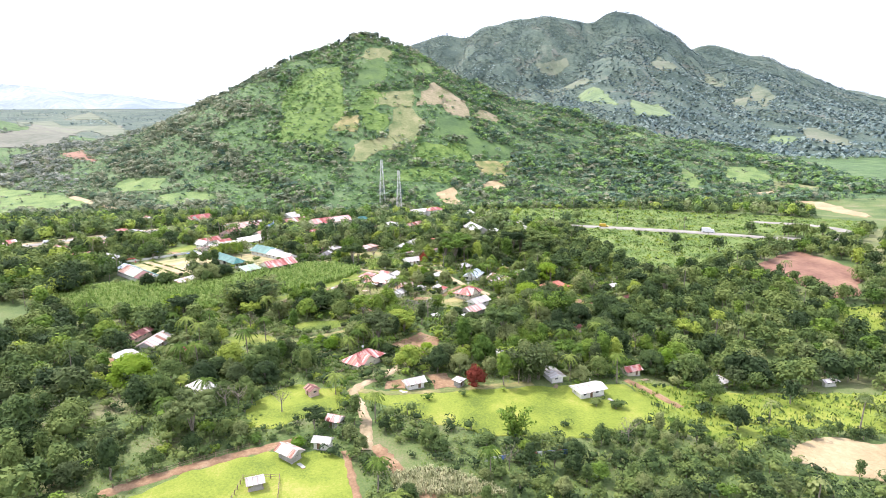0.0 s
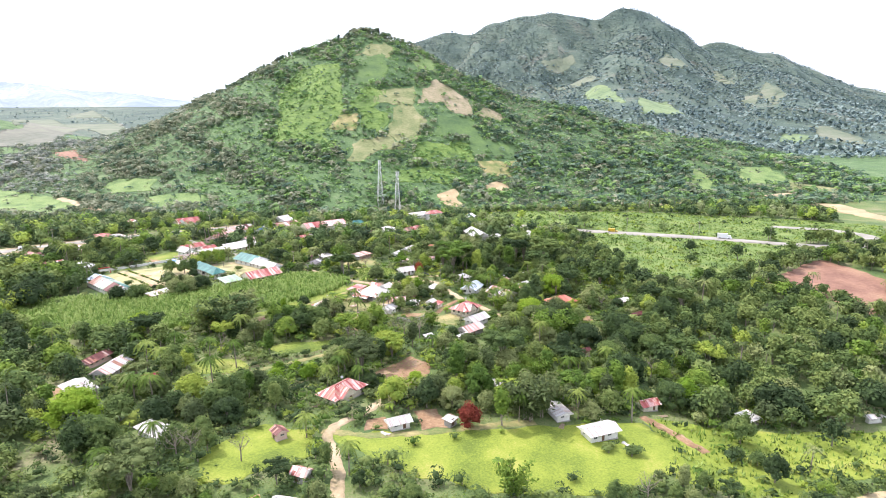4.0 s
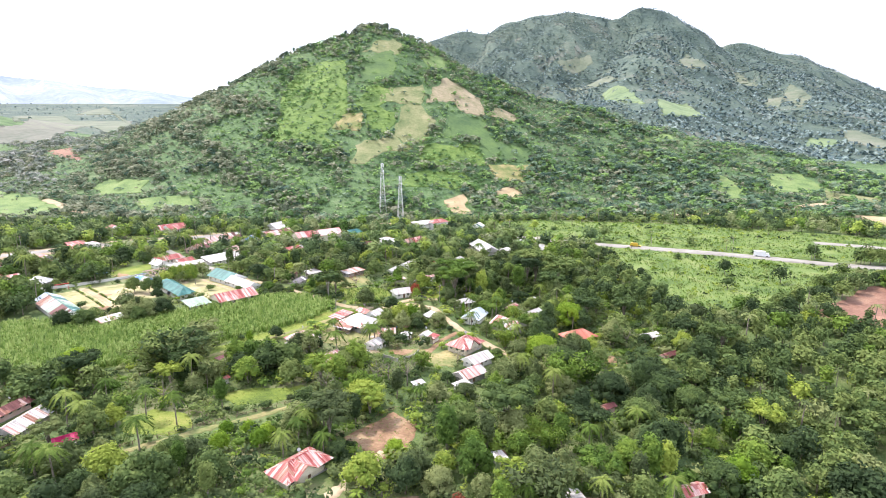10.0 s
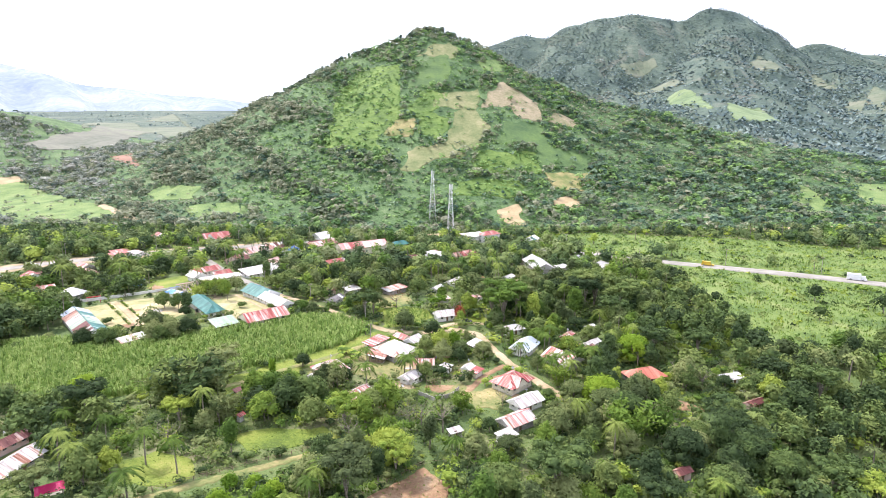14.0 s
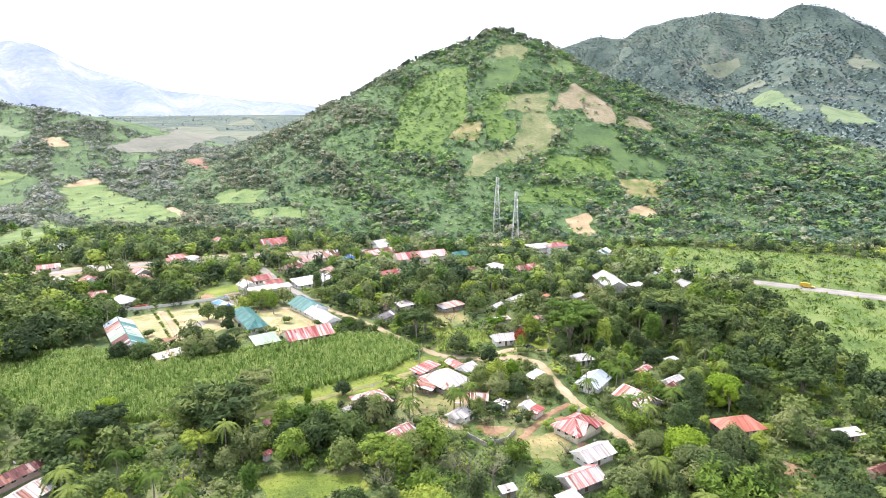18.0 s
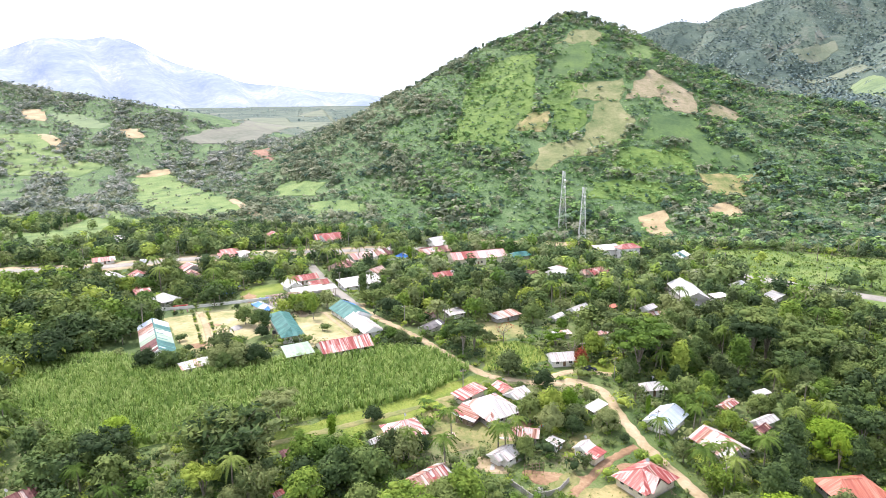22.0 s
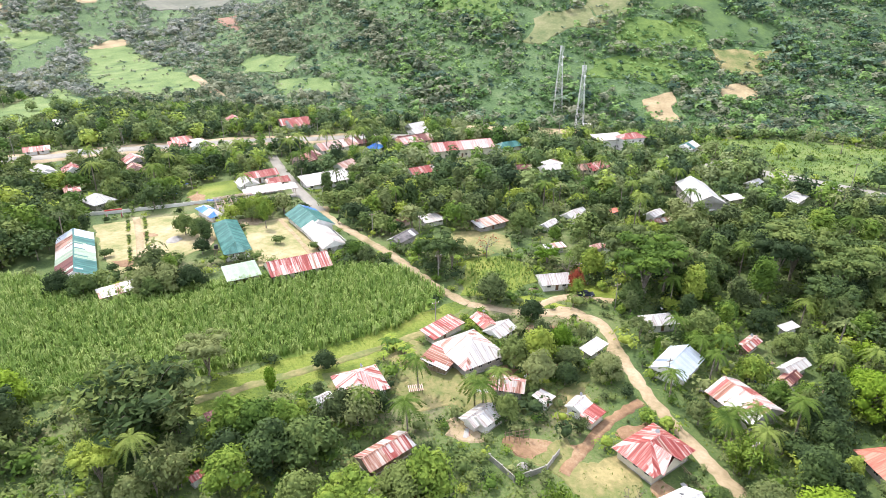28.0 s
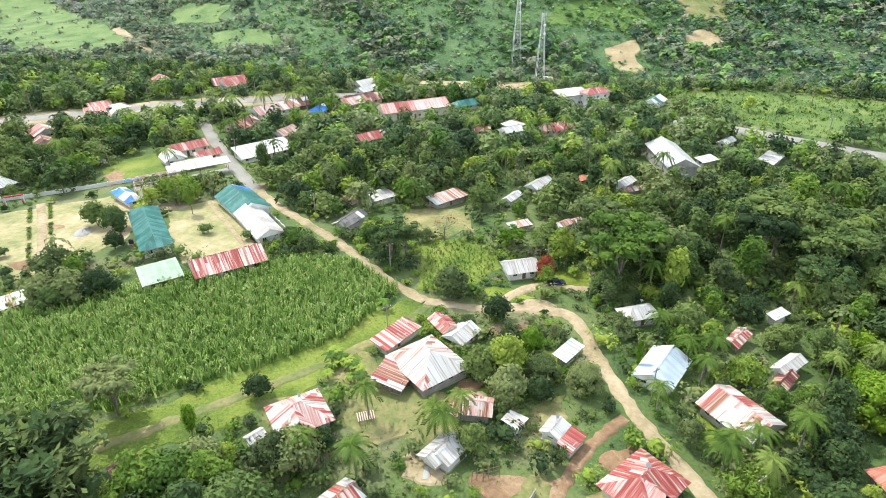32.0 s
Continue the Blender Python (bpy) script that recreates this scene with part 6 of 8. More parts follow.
def lobes_crown(rs, lobes, n_leaves, size, core=0.74, flat=0.5, cores="each"):
    """A crown of several uneven lobes with leaf tufts over dense inner foliage."""
    pieces, weight = [], np.array([r[0] * r[1] for _, r in lobes])
    weight = weight / weight.sum()
    if cores == "one":
        c = np.array([c for c, _ in lobes])
        lo, hi = c.min(0), c.max(0)
        reach = np.array([np.mean([r[0] for _, r in lobes])] * 2 + [np.mean([r[1] for _, r in lobes])])
        v, f = ICO
        pieces.append(((lo + hi) / 2 + v * ((hi - lo) / 2 + reach) * core * 0.8 * rs.uniform(0.75, 1.05, (len(v), 1)), f))
    for (c, r), share in zip(lobes, weight):
        r = np.asarray((r[0], r[0] * rs.uniform(0.85, 1.15), r[1]))
        if cores == "each":
            v, f = ICO
            pieces.append((c + v * r * core * rs.uniform(0.8, 1.05, (len(v), 1)), f))
        k = max(4, int(n_leaves * share))
        u = rs.normal(size=(k, 3))
        u /= np.linalg.norm(u, axis=1)[:, None]
        u[:, 2] = np.where(u[:, 2] < -0.4, -u[:, 2], u[:, 2])
        pos = c + u * r * rs.uniform(0.78, 1.16, (k, 1))
        pieces.append(sprays(rs, pos, u + rs.normal(size=(k, 3)) * 0.5 + [0, 0, flat], size))
    return join(pieces)


def broad_parts(seed, high, wide, n_lobes, n_leaves, size, shape="round", cores="each"):
    rs = np.random.RandomState(seed)
    lobes, limbs = [], []
    bole = high * rs.uniform(0.16, 0.26)
    many = math.sqrt(12 / max(n_lobes, 9))
    for k in range(n_lobes):
        a = 2.4 * k + rs.uniform(-0.4, 0.4)
        f = math.sqrt((k + 0.3) / n_lobes)
        if shape == "flat":
            zc = high * rs.uniform(0.66, 0.92)
            r = (wide * rs.uniform(0.13, 0.2), high * rs.uniform(0.055, 0.09))
            f *= 1.25
        elif shape == "dome":
            zc = bole + (high - bole) * 0.78 * math.sqrt(max(0.0, 1 - 0.86 * f * f))
            f *= 1.12
            if k > 0.6 * n_lobes:
                f, zc = rs.uniform(1.0, 1.14), bole + (high - bole) * rs.uniform(-0.02, 0.42)
            r = (wide * rs.uniform(0.14, 0.2), wide * rs.uniform(0.12, 0.17))
        elif shape == "tall":
            zc = bole + (high - bole) * (0.2 + 0.7 * k / n_lobes)
            f *= 0.75 * (1.1 - 0.7 * k / n_lobes)
            r = (wide * rs.uniform(0.24, 0.36) * many, wide * rs.uniform(0.24, 0.34) * many)
        else:
            zc = bole + (high - bole) * (0.72 - 0.5 * f * f + rs.uniform(-0.12, 0.12))
            r = (wide * rs.uniform(0.22, 0.38) * many, wide * rs.uniform(0.19, 0.31) * many)
        c = np.array([math.cos(a) * f * wide * 0.36, math.sin(a) * f * wide * 0.36, zc])
        lobes.append((c, r))
        if k < 7:
            limbs.append(tube([(0, 0, bole * 0.85), (c[0] * 0.35, c[1] * 0.35, bole + (zc - bole) * 0.4), (c[0] * 0.85, c[1] * 0.85, zc - r[1] * 0.2)], [0.13 * high / 8, 0.09 * high / 8, 0.04 * high / 8], 5))
    trunk = join([tube([(0, 0, -0.6), (0.02 * high, 0, bole * 0.5), (0, 0.02 * high, bole), (0, 0, bole * 1.5)], [0.03 * high, 0.022 * high, 0.019 * high, 0.01 * high], 7)] + limbs)
    return trunk, lobes_crown(rs, lobes, n_leaves, size, cores=cores)


def palm_parts(seed, high, fronds=20, seg=9, thin=False):
    rs = np.random.RandomState(seed)
    lean = rs.uniform(-0.1, 0.1, 2) * high
    p = [(lean[0] * f * f, lean[1] * f * f, -0.4 + (high + 0.4) * f) for f in np.linspace(0, 1, 7)]
    trunk = tube(p, np.linspace(0.2, 0.12, 7), 6)
    top, pieces = np.array(p[-1]), []
    for k in range(fronds):
        a, up = 2.4 * k, math.cos(k * 1.7) * 0.45 + 0.35 - k * 0.02
        out, side = np.array([math.cos(a), math.sin(a), 0]), np.array([-math.sin(a), math.cos(a), 0])
        length = rs.uniform(2.7, 3.7)
        s = np.linspace(0.02, 1, seg)
        rib = top + out * (length * s * math.cos(up * 0.7))[:, None] + np.array([0, 0, 1]) * (length * (s * math.sin(up) - 0.95 * s ** 2.2))[:, None]
        wide = 0.45 * np.sin(np.pi * np.clip(s * 0.9 + 0.08, 0, 1)) ** 0.7
        down = np.array([0, 0, -1]) * (0.75 * wide)[:, None]
        for q in range(seg - 1):
            step = rib[q + 1] - rib[q]
            for sg in (1, -1):
                for h in ((0.0,) if thin else (0.0, 0.5)):
                    m = rib[q] + step * h
                    e = m + side * sg * wide[q + 1] + down[q + 1] + out * 0.4
                    pieces.append((np.array([m, m + step * (0.9 if thin else 0.44), e + step * 0.15, e]), np.array([[0, 1, 2], [0, 2, 3]])))
        pieces.append(tube(rib[::2], np.linspace(0.04, 0.012, len(rib[::2])), 3))
    return trunk, join(pieces)


def bamboo_parts(seed, high):
    rs = np.random.RandomState(seed)
    stems, pieces = [], []
    for k in range(16):
        a, r = rs.uniform(0, 6.28), rs.uniform(0.1, 1.0)
        b = np.array([math.cos(a) * r, math.sin(a) * r, -0.3])
        out = np.array([math.cos(a), math.sin(a), 0]) * high * rs.uniform(0.12, 0.42)
        h = high * rs.uniform(0.75, 1.05)
        f = np.linspace(0, 1, 7)
        p = b + out * (f ** 2.2)[:, None] + np.array([0, 0, 1]) * (h * (f - 0.16 * f ** 5))[:, None]
        stems.append(tube(p, np.linspace(0.07, 0.02, 7), 4))
        for q in range(2, 7):
            n = 16
            pos = p[q] + rs.normal(size=(n, 3)) * [0.75, 0.75, 0.55]
            pieces.append(cards(rs, pos, rs.normal(size=(n, 3)) + [0, 0, 0.4], 0.45, 2.4))
    return join(stems), join(pieces)


def banana_parts(seed):
    rs = np.random.RandomState(seed)
    stem = tube([(0, 0, -0.2), (0, 0, 1.2), (0.05, 0, 2.2)], [0.14, 0.11, 0.06], 6)
    pieces = []
    for k in range(9):
        a = 2.4 * k
        out, side = np.array([math.cos(a), math.sin(a), 0]), np.array([-math.sin(a), math.cos(a), 0])
        s = np.linspace(0, 1, 5)
        rib = np.array([0, 0, 2.0]) + out * (1.9 * s)[:, None] + np.array([0, 0, 1]) * (1.5 * s - 1.9 * s * s + rs.uniform(-0.1, 0.4) * s)[:, None]
        w = 0.34 * np.sin(np.pi * np.clip(s * 0.85 + 0.1, 0, 1))
        v = np.stack([rib - side * w[:, None] - [0, 0, 0.08], rib, rib + side * w[:, None] - [0, 0, 0.08]], 1).reshape(-1, 3)
        f = []
        for q in range(4):
            for c in (0, 1):
                i = q * 3 + c
                f += [(i, i + 1, i + 4), (i, i + 4, i + 3)]
        pieces.append((v, np.array(f)))
    return stem, join(pieces)


def bare_parts(seed, high):
    rs = np.random.RandomState(seed)
    bits = [tube([(0, 0, -0.4), (0.1, 0, high * 0.3), (0, 0.15, high * 0.55)], [0.2, 0.16, 0.11], 6)]
    tips = []
    for k in range(9):
        a = 2.4 * k
        s = np.array([0, 0.1, high * rs.uniform(0.3, 0.55)])
        e = s + np.array([math.cos(a) * high * 0.3, math.sin(a) * high * 0.3, high * rs.uniform(0.25, 0.45)])
        m = (s + e) / 2 + rs.normal(size=3) * 0.3
        bits.append(tube([s, m, e], [0.09, 0.06, 0.025], 4))
        for q in range(4):
            t = m + (e - m) * rs.uniform(0.1, 1) + rs.normal(size=3) * [0.9, 0.9, 0.7]
            bits.append(tube([m + (e - m) * 0.3 * q, t], [0.035, 0.012], 3))
            tips.append(t)
    tips = np.repeat(np.array(tips), 2, 0) + rs.normal(size=(len(tips) * 2, 3)) * 0.4
    return join(bits), cards(rs, tips, rs.normal(size=(len(tips), 3)), 0.3)


def shrub_parts(seed, high):
    rs = np.random.RandomState(seed)
    lobes = [(np.array([rs.uniform(-0.5, 0.5) * high, rs.uniform(-0.5, 0.5) * high, high * rs.uniform(0.35, 0.6)]), (high * rs.uniform(0.35, 0.5), high * rs.uniform(0.3, 0.42))) for _ in range(4)]
    return tube([(0, 0, -0.3), (0, 0, high * 0.5)], [0.06 * high, 0.03 * high], 5), lobes_crown(rs, lobes, 260, 0.3 * math.sqrt(high / 2))


KINDS, SINGLE = {}, []


def kind_of(name, maker, leaf, crown="crown", stem="trunk"):
    (tv, tf), (cv, cf) = maker
    KINDS[name] = (stem, mesh_from(name + "_" + stem, tv, tf, [BARK], smooth=True), crown, {k: mesh_from(name + "_" + crown + "_" + k, cv, cf, [LEAF[k] if k in LEAF else PALMLEAF]) for k in leaf}, (tv, tf, cv, cf))


ALLLEAF = ("deep", "fresh", "olive")
kind_of("round_a", broad_parts(11, 9.5, 9.0, 20, 1500, 0.52), ALLLEAF + ("lemon", "red"))
kind_of("round_b", broad_parts(12, 11.0, 8.5, 18, 1400, 0.52), ALLLEAF + ("lemon",))
kind_of("round_c", broad_parts(13, 8.0, 8.0, 17, 1200, 0.5), ALLLEAF + ("lemon", "red"))
kind_of("tall_a", broad_parts(14, 13.0, 7.0, 18, 1300, 0.52, "tall"), ALLLEAF + ("lemon",))
kind_of("tall_b", broad_parts(15, 11.0, 6.0, 15, 1050, 0.5, "tall"), ALLLEAF + ("lemon",))
kind_of("flat_a", broad_parts(16, 12.5, 12.0, 30, 1700, 0.46, "flat"), ALLLEAF + ("lemon",))
kind_of("dome_a", broad_parts(24, 9.5, 11.0, 44, 2600, 0.42, "dome"), ALLLEAF + ("lemon",))
kind_of("palm_a", palm_parts(17, 9.5), ("palm",))
kind_of("palm_b", palm_parts(18, 7.0), ("palm",))
kind_of("bamboo_a", bamboo_parts(19, 11.0), ("olive", "fresh", "deep"), "foliage", "culm_cluster")
kind_of("banana_a", banana_parts(20), ("fresh",), "leaves", "stem")
kind_of("bare_a", bare_parts(21, 9.0), ("olive", "red"), "crown", "trunk")
kind_of("shrub_a", shrub_parts(22, 2.4), ALLLEAF + ("lemon",), "foliage", "stem")
kind_of("shrub_b", shrub_parts(23, 1.8), ALLLEAF + ("lemon",), "foliage", "stem")
TREE_WORDS = {"dome": ("mango_tree", "tree"), "round": ("broadleaf_tree", "tree"), "tall": ("tall_tree", "tree"), "flat": ("spreading_tree", "tree"), "palm": ("coconut_palm", "palm"), "bamboo": ("bamboo_clump", "bamboo"),
              "banana": ("banana_plant", "banana plant"), "bare": ("bare_tree", "tree"), "shrub": ("shrub", "shrub")}
LEAF_WORDS = {"deep": "dark green", "fresh": "fresh green", "olive": "grey-green", "lemon": "bright yellow-green", "red": "rust-red flowering", "palm": "green"}
LABELS = {"dome": "{} mango tree with a dense domed crown", "round": "{} broadleaf tree with a rounded uneven crown", "tall": "tall {} tree with a narrow crown", "flat": "{} spreading tree with a flat layered crown", "palm": "{} coconut palm with drooping fronds",
          "bamboo": "{} clump of arching bamboo", "banana": "{} banana plant with broad leaves", "bare": "half-bare tree with pale twisted branches", "shrub": "{} leafy shrub among trees and grass"}


def plant(kind, x, y, scale=1.0, leaf="", turn=None, label="", wide=1.0, free=False):
    full = {"dome_a": 9.5, "round_a": 9.5, "round_b": 11, "round_c": 8, "tall_a": 13, "tall_b": 11, "flat_a": 12.5, "palm_a": 11, "palm_b": 8.5, "bamboo_a": 11, "bare_a": 9, "shrub_a": 2.4, "shrub_b": 1.8, "banana_a": 2.8}[kind]
    half = {"roun": 3.6, "dome": 4.2, "flat": 4.6, "tall": 2.6, "bamb": 2.8}.get(kind[:4], 0.8) * scale * wide
    room = 60.0 if free else float(room_above(x, y, half)[0])
    if kind[:4] not in ("palm", "bare"):
        scale = min(scale, max(room, 1.2) / full)
    elif room < 7.0:
        return None
    if scale * full < 3.0 and kind[:4] in ("roun", "tall", "flat", "bamb", "dome"):
        kind, scale, leaf = "shrub_a", scale * full / 2.4, leaf if leaf != "red" else "fresh"
    stem, tm, crown, crowns, _ = KINDS[kind]
    leaf = leaf or list(crowns)[0]
    base = kind.split("_")[0]
    name, cat = TREE_WORDS[base]
    SINGLE.append((x, y, {"palm": 1.5, "shrub": 1.5, "banana": 1.0, "round": 3.6, "dome": 5.0}.get(base, 2.6) * scale * wide))
    e = new(name)
    r = (x * 71 + y * 37) % 360 if turn is None else turn
    e.matrix_basis = pose(x, y, float(gz(x, y)), 0, 0, r) @ Matrix.Diagonal((scale * wide, scale * wide, scale, 1))
    tagged(e, label or LABELS[base].format(LEAF_WORDS[leaf]), cat, cat + "s of the village")
    foot = part(stem, tm, e)
    if base == "bamboo":
        foot["kind"] = "stuff"
    top = part(crown, crowns[leaf], e)
    if base == "bare":
        top["kind"] = "stuff"
    return e


def tile(name, label, category, templates, pts, scale, leaf_mats, bark=BARK, seed=5, sink=0.0, leaf_pick=None):
    """Many plants as one mesh: templates of (trunk verts, faces, crown verts, faces)."""
    rs = np.random.RandomState(seed)
    V, F, S, T, base = [], [], [], [], 0
    which, mats = rs.randint(0, len(templates), len(pts)), [bark] + leaf_mats
    lp = rs.randint(0, len(leaf_mats), len(pts)) if leaf_pick is None else leaf_pick
    z = gz(pts[:, 0], pts[:, 1]) - sink
    for k, (tv, tf, cv, cf) in enumerate(templates):
        ids = np.nonzero(which == k)[0]
        if not len(ids):
            continue
        v0, f0 = np.concatenate([tv, cv]), np.concatenate([tf, cf + len(tv)])
        a, s = rs.uniform(0, 6.283, len(ids)), scale[ids]
        sx = s * rs.uniform(0.85, 1.15, len(ids))
        x = (v0[None, :, 0] * np.cos(a)[:, None] - v0[None, :, 1] * np.sin(a)[:, None]) * sx[:, None] + pts[ids, 0][:, None]
        y = (v0[None, :, 0] * np.sin(a)[:, None] + v0[None, :, 1] * np.cos(a)[:, None]) * sx[:, None] + pts[ids, 1][:, None]
        V.append(np.stack([x, y, v0[None, :, 2] * s[:, None] + z[ids][:, None]], -1).reshape(-1, 3))
        F.append((f0[None] + (np.arange(len(ids)) * len(v0))[:, None, None] + base).reshape(-1, 3))
        slot = np.zeros((len(ids), len(f0)), int)
        slot[:, len(tf):] = (1 + lp[ids])[:, None]
        S.append(slot.ravel())
        T.append(np.repeat(rs.uniform(0, 1, len(ids)), len(v0)))
        base += len(ids) * len(v0)
    me = mesh_from(name, np.concatenate(V), np.concatenate(F), mats, np.concatenate(S), tint=np.concatenate(T))
    return tagged(new(name, me), label, category, kind="stuff")


def scatter(x0, x1, y0, y1, step, seed):
    rs = np.random.RandomState(seed)
    gx, gy = np.meshgrid(np.arange(x0, x1, step), np.arange(y0, y1, step))
    return np.stack([gx.ravel(), gy.ravel()], 1) + rs.uniform(-0.48, 0.48, (gx.size, 2)) * step, rs


def wave(x, y, s, seed=0.0):
    """A smooth patchy field of numbers between about -1 and 1."""
    return (np.sin(x / s + 1.7 * np.sin(y / (s * 1.3) + seed)) * np.cos(y / s * 0.9 + 1.3 * np.sin(x / (s * 1.1) + 2 * seed)) + 0.5 * np.sin(x / s * 2.3 + y / s * 1.9 + seed))


def room_above(x, y, half=0.8):
    """How high a plant may grow at places without hiding the houses and lanes behind it from the flight."""
    x, y = np.atleast_1d(np.asarray(x, float)), np.atleast_1d(np.asarray(y, float))
    room = np.full(len(x), 60.0)
    for hx, hy, r, high in SEEN + [(a, b, c * 0.6, -0.6 if b > 400 else 0.3) for a, b, c in LANES]:
        ex, ey = 8.0, (20.0 if hy < 230 else 120.0)
        dx, dy = hx - ex, hy - ey
        d = math.hypot(dx, dy)
        dx, dy = dx / d, dy / d
        s = (hx - x) * dx + (hy - y) * dy
        side = np.abs((hx - x) * dy - (hy - y) * dx)
        before = (s > -1) & (s < (32 if hy < 335 or hx < -55 and hy < 400 else 24 if hy > 410 else 15)) & (side < r + 0.8 * half)
        room = np.where(before, np.minimum(room, high + 0.3 + np.maximum(s - r * 0.4, 0) * 90.0 / d), room)
    return room


def keep_open(p, rs, house_gap=0.88, front=0.4):
    ok = np.ones(len(p), bool)
    chance = rs.uniform(0, 1, len(p))
    for poly, keep in OPEN:
        q = np.asarray(poly)
        near = (p[:, 0] > q[:, 0].min()) & (p[:, 0] < q[:, 0].max()) & (p[:, 1] > q[:, 1].min()) & (p[:, 1] < q[:, 1].max())
        ids = np.nonzero(near)[0]
        hit = inside(poly, p[ids, 0], p[ids, 1])
        ok[ids[hit & (chance[ids] >= keep)]] = False
    for x, y, r in FOOT:
        d = np.hypot(p[:, 0] - x, p[:, 1] - y)
        # keep the view from the south on to each house a little open
        d2 = np.hypot(p[:, 0] - x, (p[:, 1] - y + r * front))
        ok &= (d > r * house_gap) & (d2 > r * house_gap)
    return ok


def in_view(p, margin=30):
    """The stretch of land that lies before the flight."""
    x, y = p[:, 0], p[:, 1]
    left = -60 - 0.80 * (y - 60)
    right = 40 + 0.78 * (y - 20)
    return (x > np.maximum(left - margin, -1500)) & (x < right + margin)

# single trees that stand out
plant("dome_a", -84.1, 181.2, 1.05, "lemon", label="huge dome-shaped mango tree with bright yellow-green leaves", wide=1.15, free=True)
plant("round_a", 18.0, 174.5, 0.79, "red", label="flame tree covered in rust-red flowers", wide=0.9, free=True)
plant("tall_b", 26.6, 174.8, 1.0, "fresh", wide=0.9, free=True)
plant("palm_a", 31.7, 177.0, 0.89, "palm", free=True)
plant("bamboo_a", 34.5, 177.8, 1.18, "olive", wide=1.2, free=True)
plant("bamboo_a", 38.2, 179.9, 1.09, "olive", wide=1.1, free=True)
plant("palm_a", -67.4, 189.3, 1.05, "palm", wide=1.15, free=True)
plant("palm_b", -74.3, 194.0, 1.14, "palm", wide=1.1, free=True)
plant("round_a", -57.5, 191.6, 0.95, "fresh", free=True)
plant("round_b", -47.9, 184.4, 1.0, "deep", wide=1.15, free=True)
plant("round_b", -44.9, 186.6, 0.91, "deep", wide=1.1, free=True)
plant("tall_b", -42.2, 192.0, 0.82, "fresh", wide=0.9, free=True)
plant("round_c", -52.9, 177.4, 0.88, "olive", wide=0.9, free=True)
plant("round_c", -73.4, 182.2, 0.94, "deep", wide=1.1, free=True)
plant("bare_a", -37.2, 159.8, 0.89, "olive", free=True)
plant("palm_b", -23.5, 169.6, 0.93, "palm", wide=1.1, free=True)
plant("tall_a", 63.1, 190.1, 1.0, "fresh", free=True)
plant("tall_b", 66.9, 190.8, 1.0, "fresh", wide=1.1, free=True)
plant("round_c", 94.7, 201.7, 1.0, "fresh", wide=1.2, free=True)
plant("flat_a", 99.0, 222.9, 0.88, "deep", free=True)
plant("round_c", 92.3, 184.8, 0.75, "olive", wide=1.1, free=True)
plant("round_a", -110.2, 226.1, 0.95, "fresh", wide=1.1, free=True)
plant("palm_a", -128.8, 251.9, 1.05, "palm", wide=1.1, free=True)
plant("palm_b", -121.3, 242.9, 1.14, "palm", wide=1.1, free=True)
plant("palm_a", -61.1, 220.9, 0.95, "palm", wide=1.1, free=True)
plant("palm_a", -52.1, 217.6, 0.95, "palm", wide=1.1, free=True)
plant("palm_a", -74.1, 227.6, 0.95, "palm", free=True)
plant("round_c", -37.6, 211.8, 0.5, "lemon", free=True)
plant("round_c", -27.1, 209.1, 0.56, "lemon", free=True)
plant("palm_b", -21.3, 199.8, 1.0, "palm", free=True)
plant("palm_a", -17.0, 210.9, 0.95, "palm", wide=1.1, free=True)
plant("palm_a", -13.5, 213.0, 1.05, "palm", free=True)
plant("palm_a", -79.7, 217.8, 1.05, "palm", wide=1.15, free=True)
plant("palm_a", -74.0, 213.9, 0.95, "palm", wide=1.2, free=True)
plant("palm_a", -55.4, 203.0, 0.95, "palm", wide=1.25, free=True)
plant("round_c", -37.0, 203.7, 0.62, "lemon", free=True)
plant("round_c", -28.0, 205.7, 0.62, "lemon", free=True)
plant("flat_a", -51.0, 239.7, 0.72, "olive", wide=0.5, free=True)
plant("bare_a", -60.0, 229.9, 0.89, "olive", wide=1.3, free=True)
plant("palm_a", -16.7, 207.4, 0.95, "palm", wide=1.1, free=True)
plant("palm_a", -18.6, 205.2, 0.84, "palm", wide=1.2, free=True)
plant("bare_a", -15.3, 232.2, 1.0, "olive", wide=1.1, free=True)
plant("bare_a", 2.3, 239.8, 1.11, "olive", free=True)
plant("bare_a", 7.9, 240.1, 1.11, "olive", wide=1.1, free=True)
plant("bare_a", -0.9, 241.3, 1.0, "olive", free=True)
plant("bamboo_a", 55.9, 239.2, 1.09, "fresh", wide=1.3, free=True)
plant("bamboo_a", 64.7, 243.0, 0.91, "fresh", wide=1.1, free=True)
plant("flat_a", 33.8, 213.6, 1.04, "deep", wide=1.1, free=True)
plant("round_a", 106.3, 268.5, 0.95, "fresh", wide=0.9, free=True)
plant("palm_a", 68.1, 211.8, 0.95, "palm", wide=1.1, free=True)
plant("flat_a", 70.7, 285.5, 0.8, "lemon", wide=0.4, free=True)
plant("bare_a", 82.5, 280.0, 0.89, "olive", wide=1.2, free=True)
plant("round_b", 108.6, 258.7, 1.09, "deep", wide=1.1, free=True)
plant("flat_a", 120.8, 268.9, 0.96, "deep", free=True)
plant("bamboo_a", -63.0, 252.0, 1.36, "deep", label="huge drooping grey-green bamboo thicket beside the cane field", wide=1.5, free=True)
plant("bamboo_a", -69.9, 253.8, 1.27, "deep", wide=1.4, free=True)
plant("bamboo_a", -59.1, 255.0, 1.27, "olive", wide=1.3, free=True)
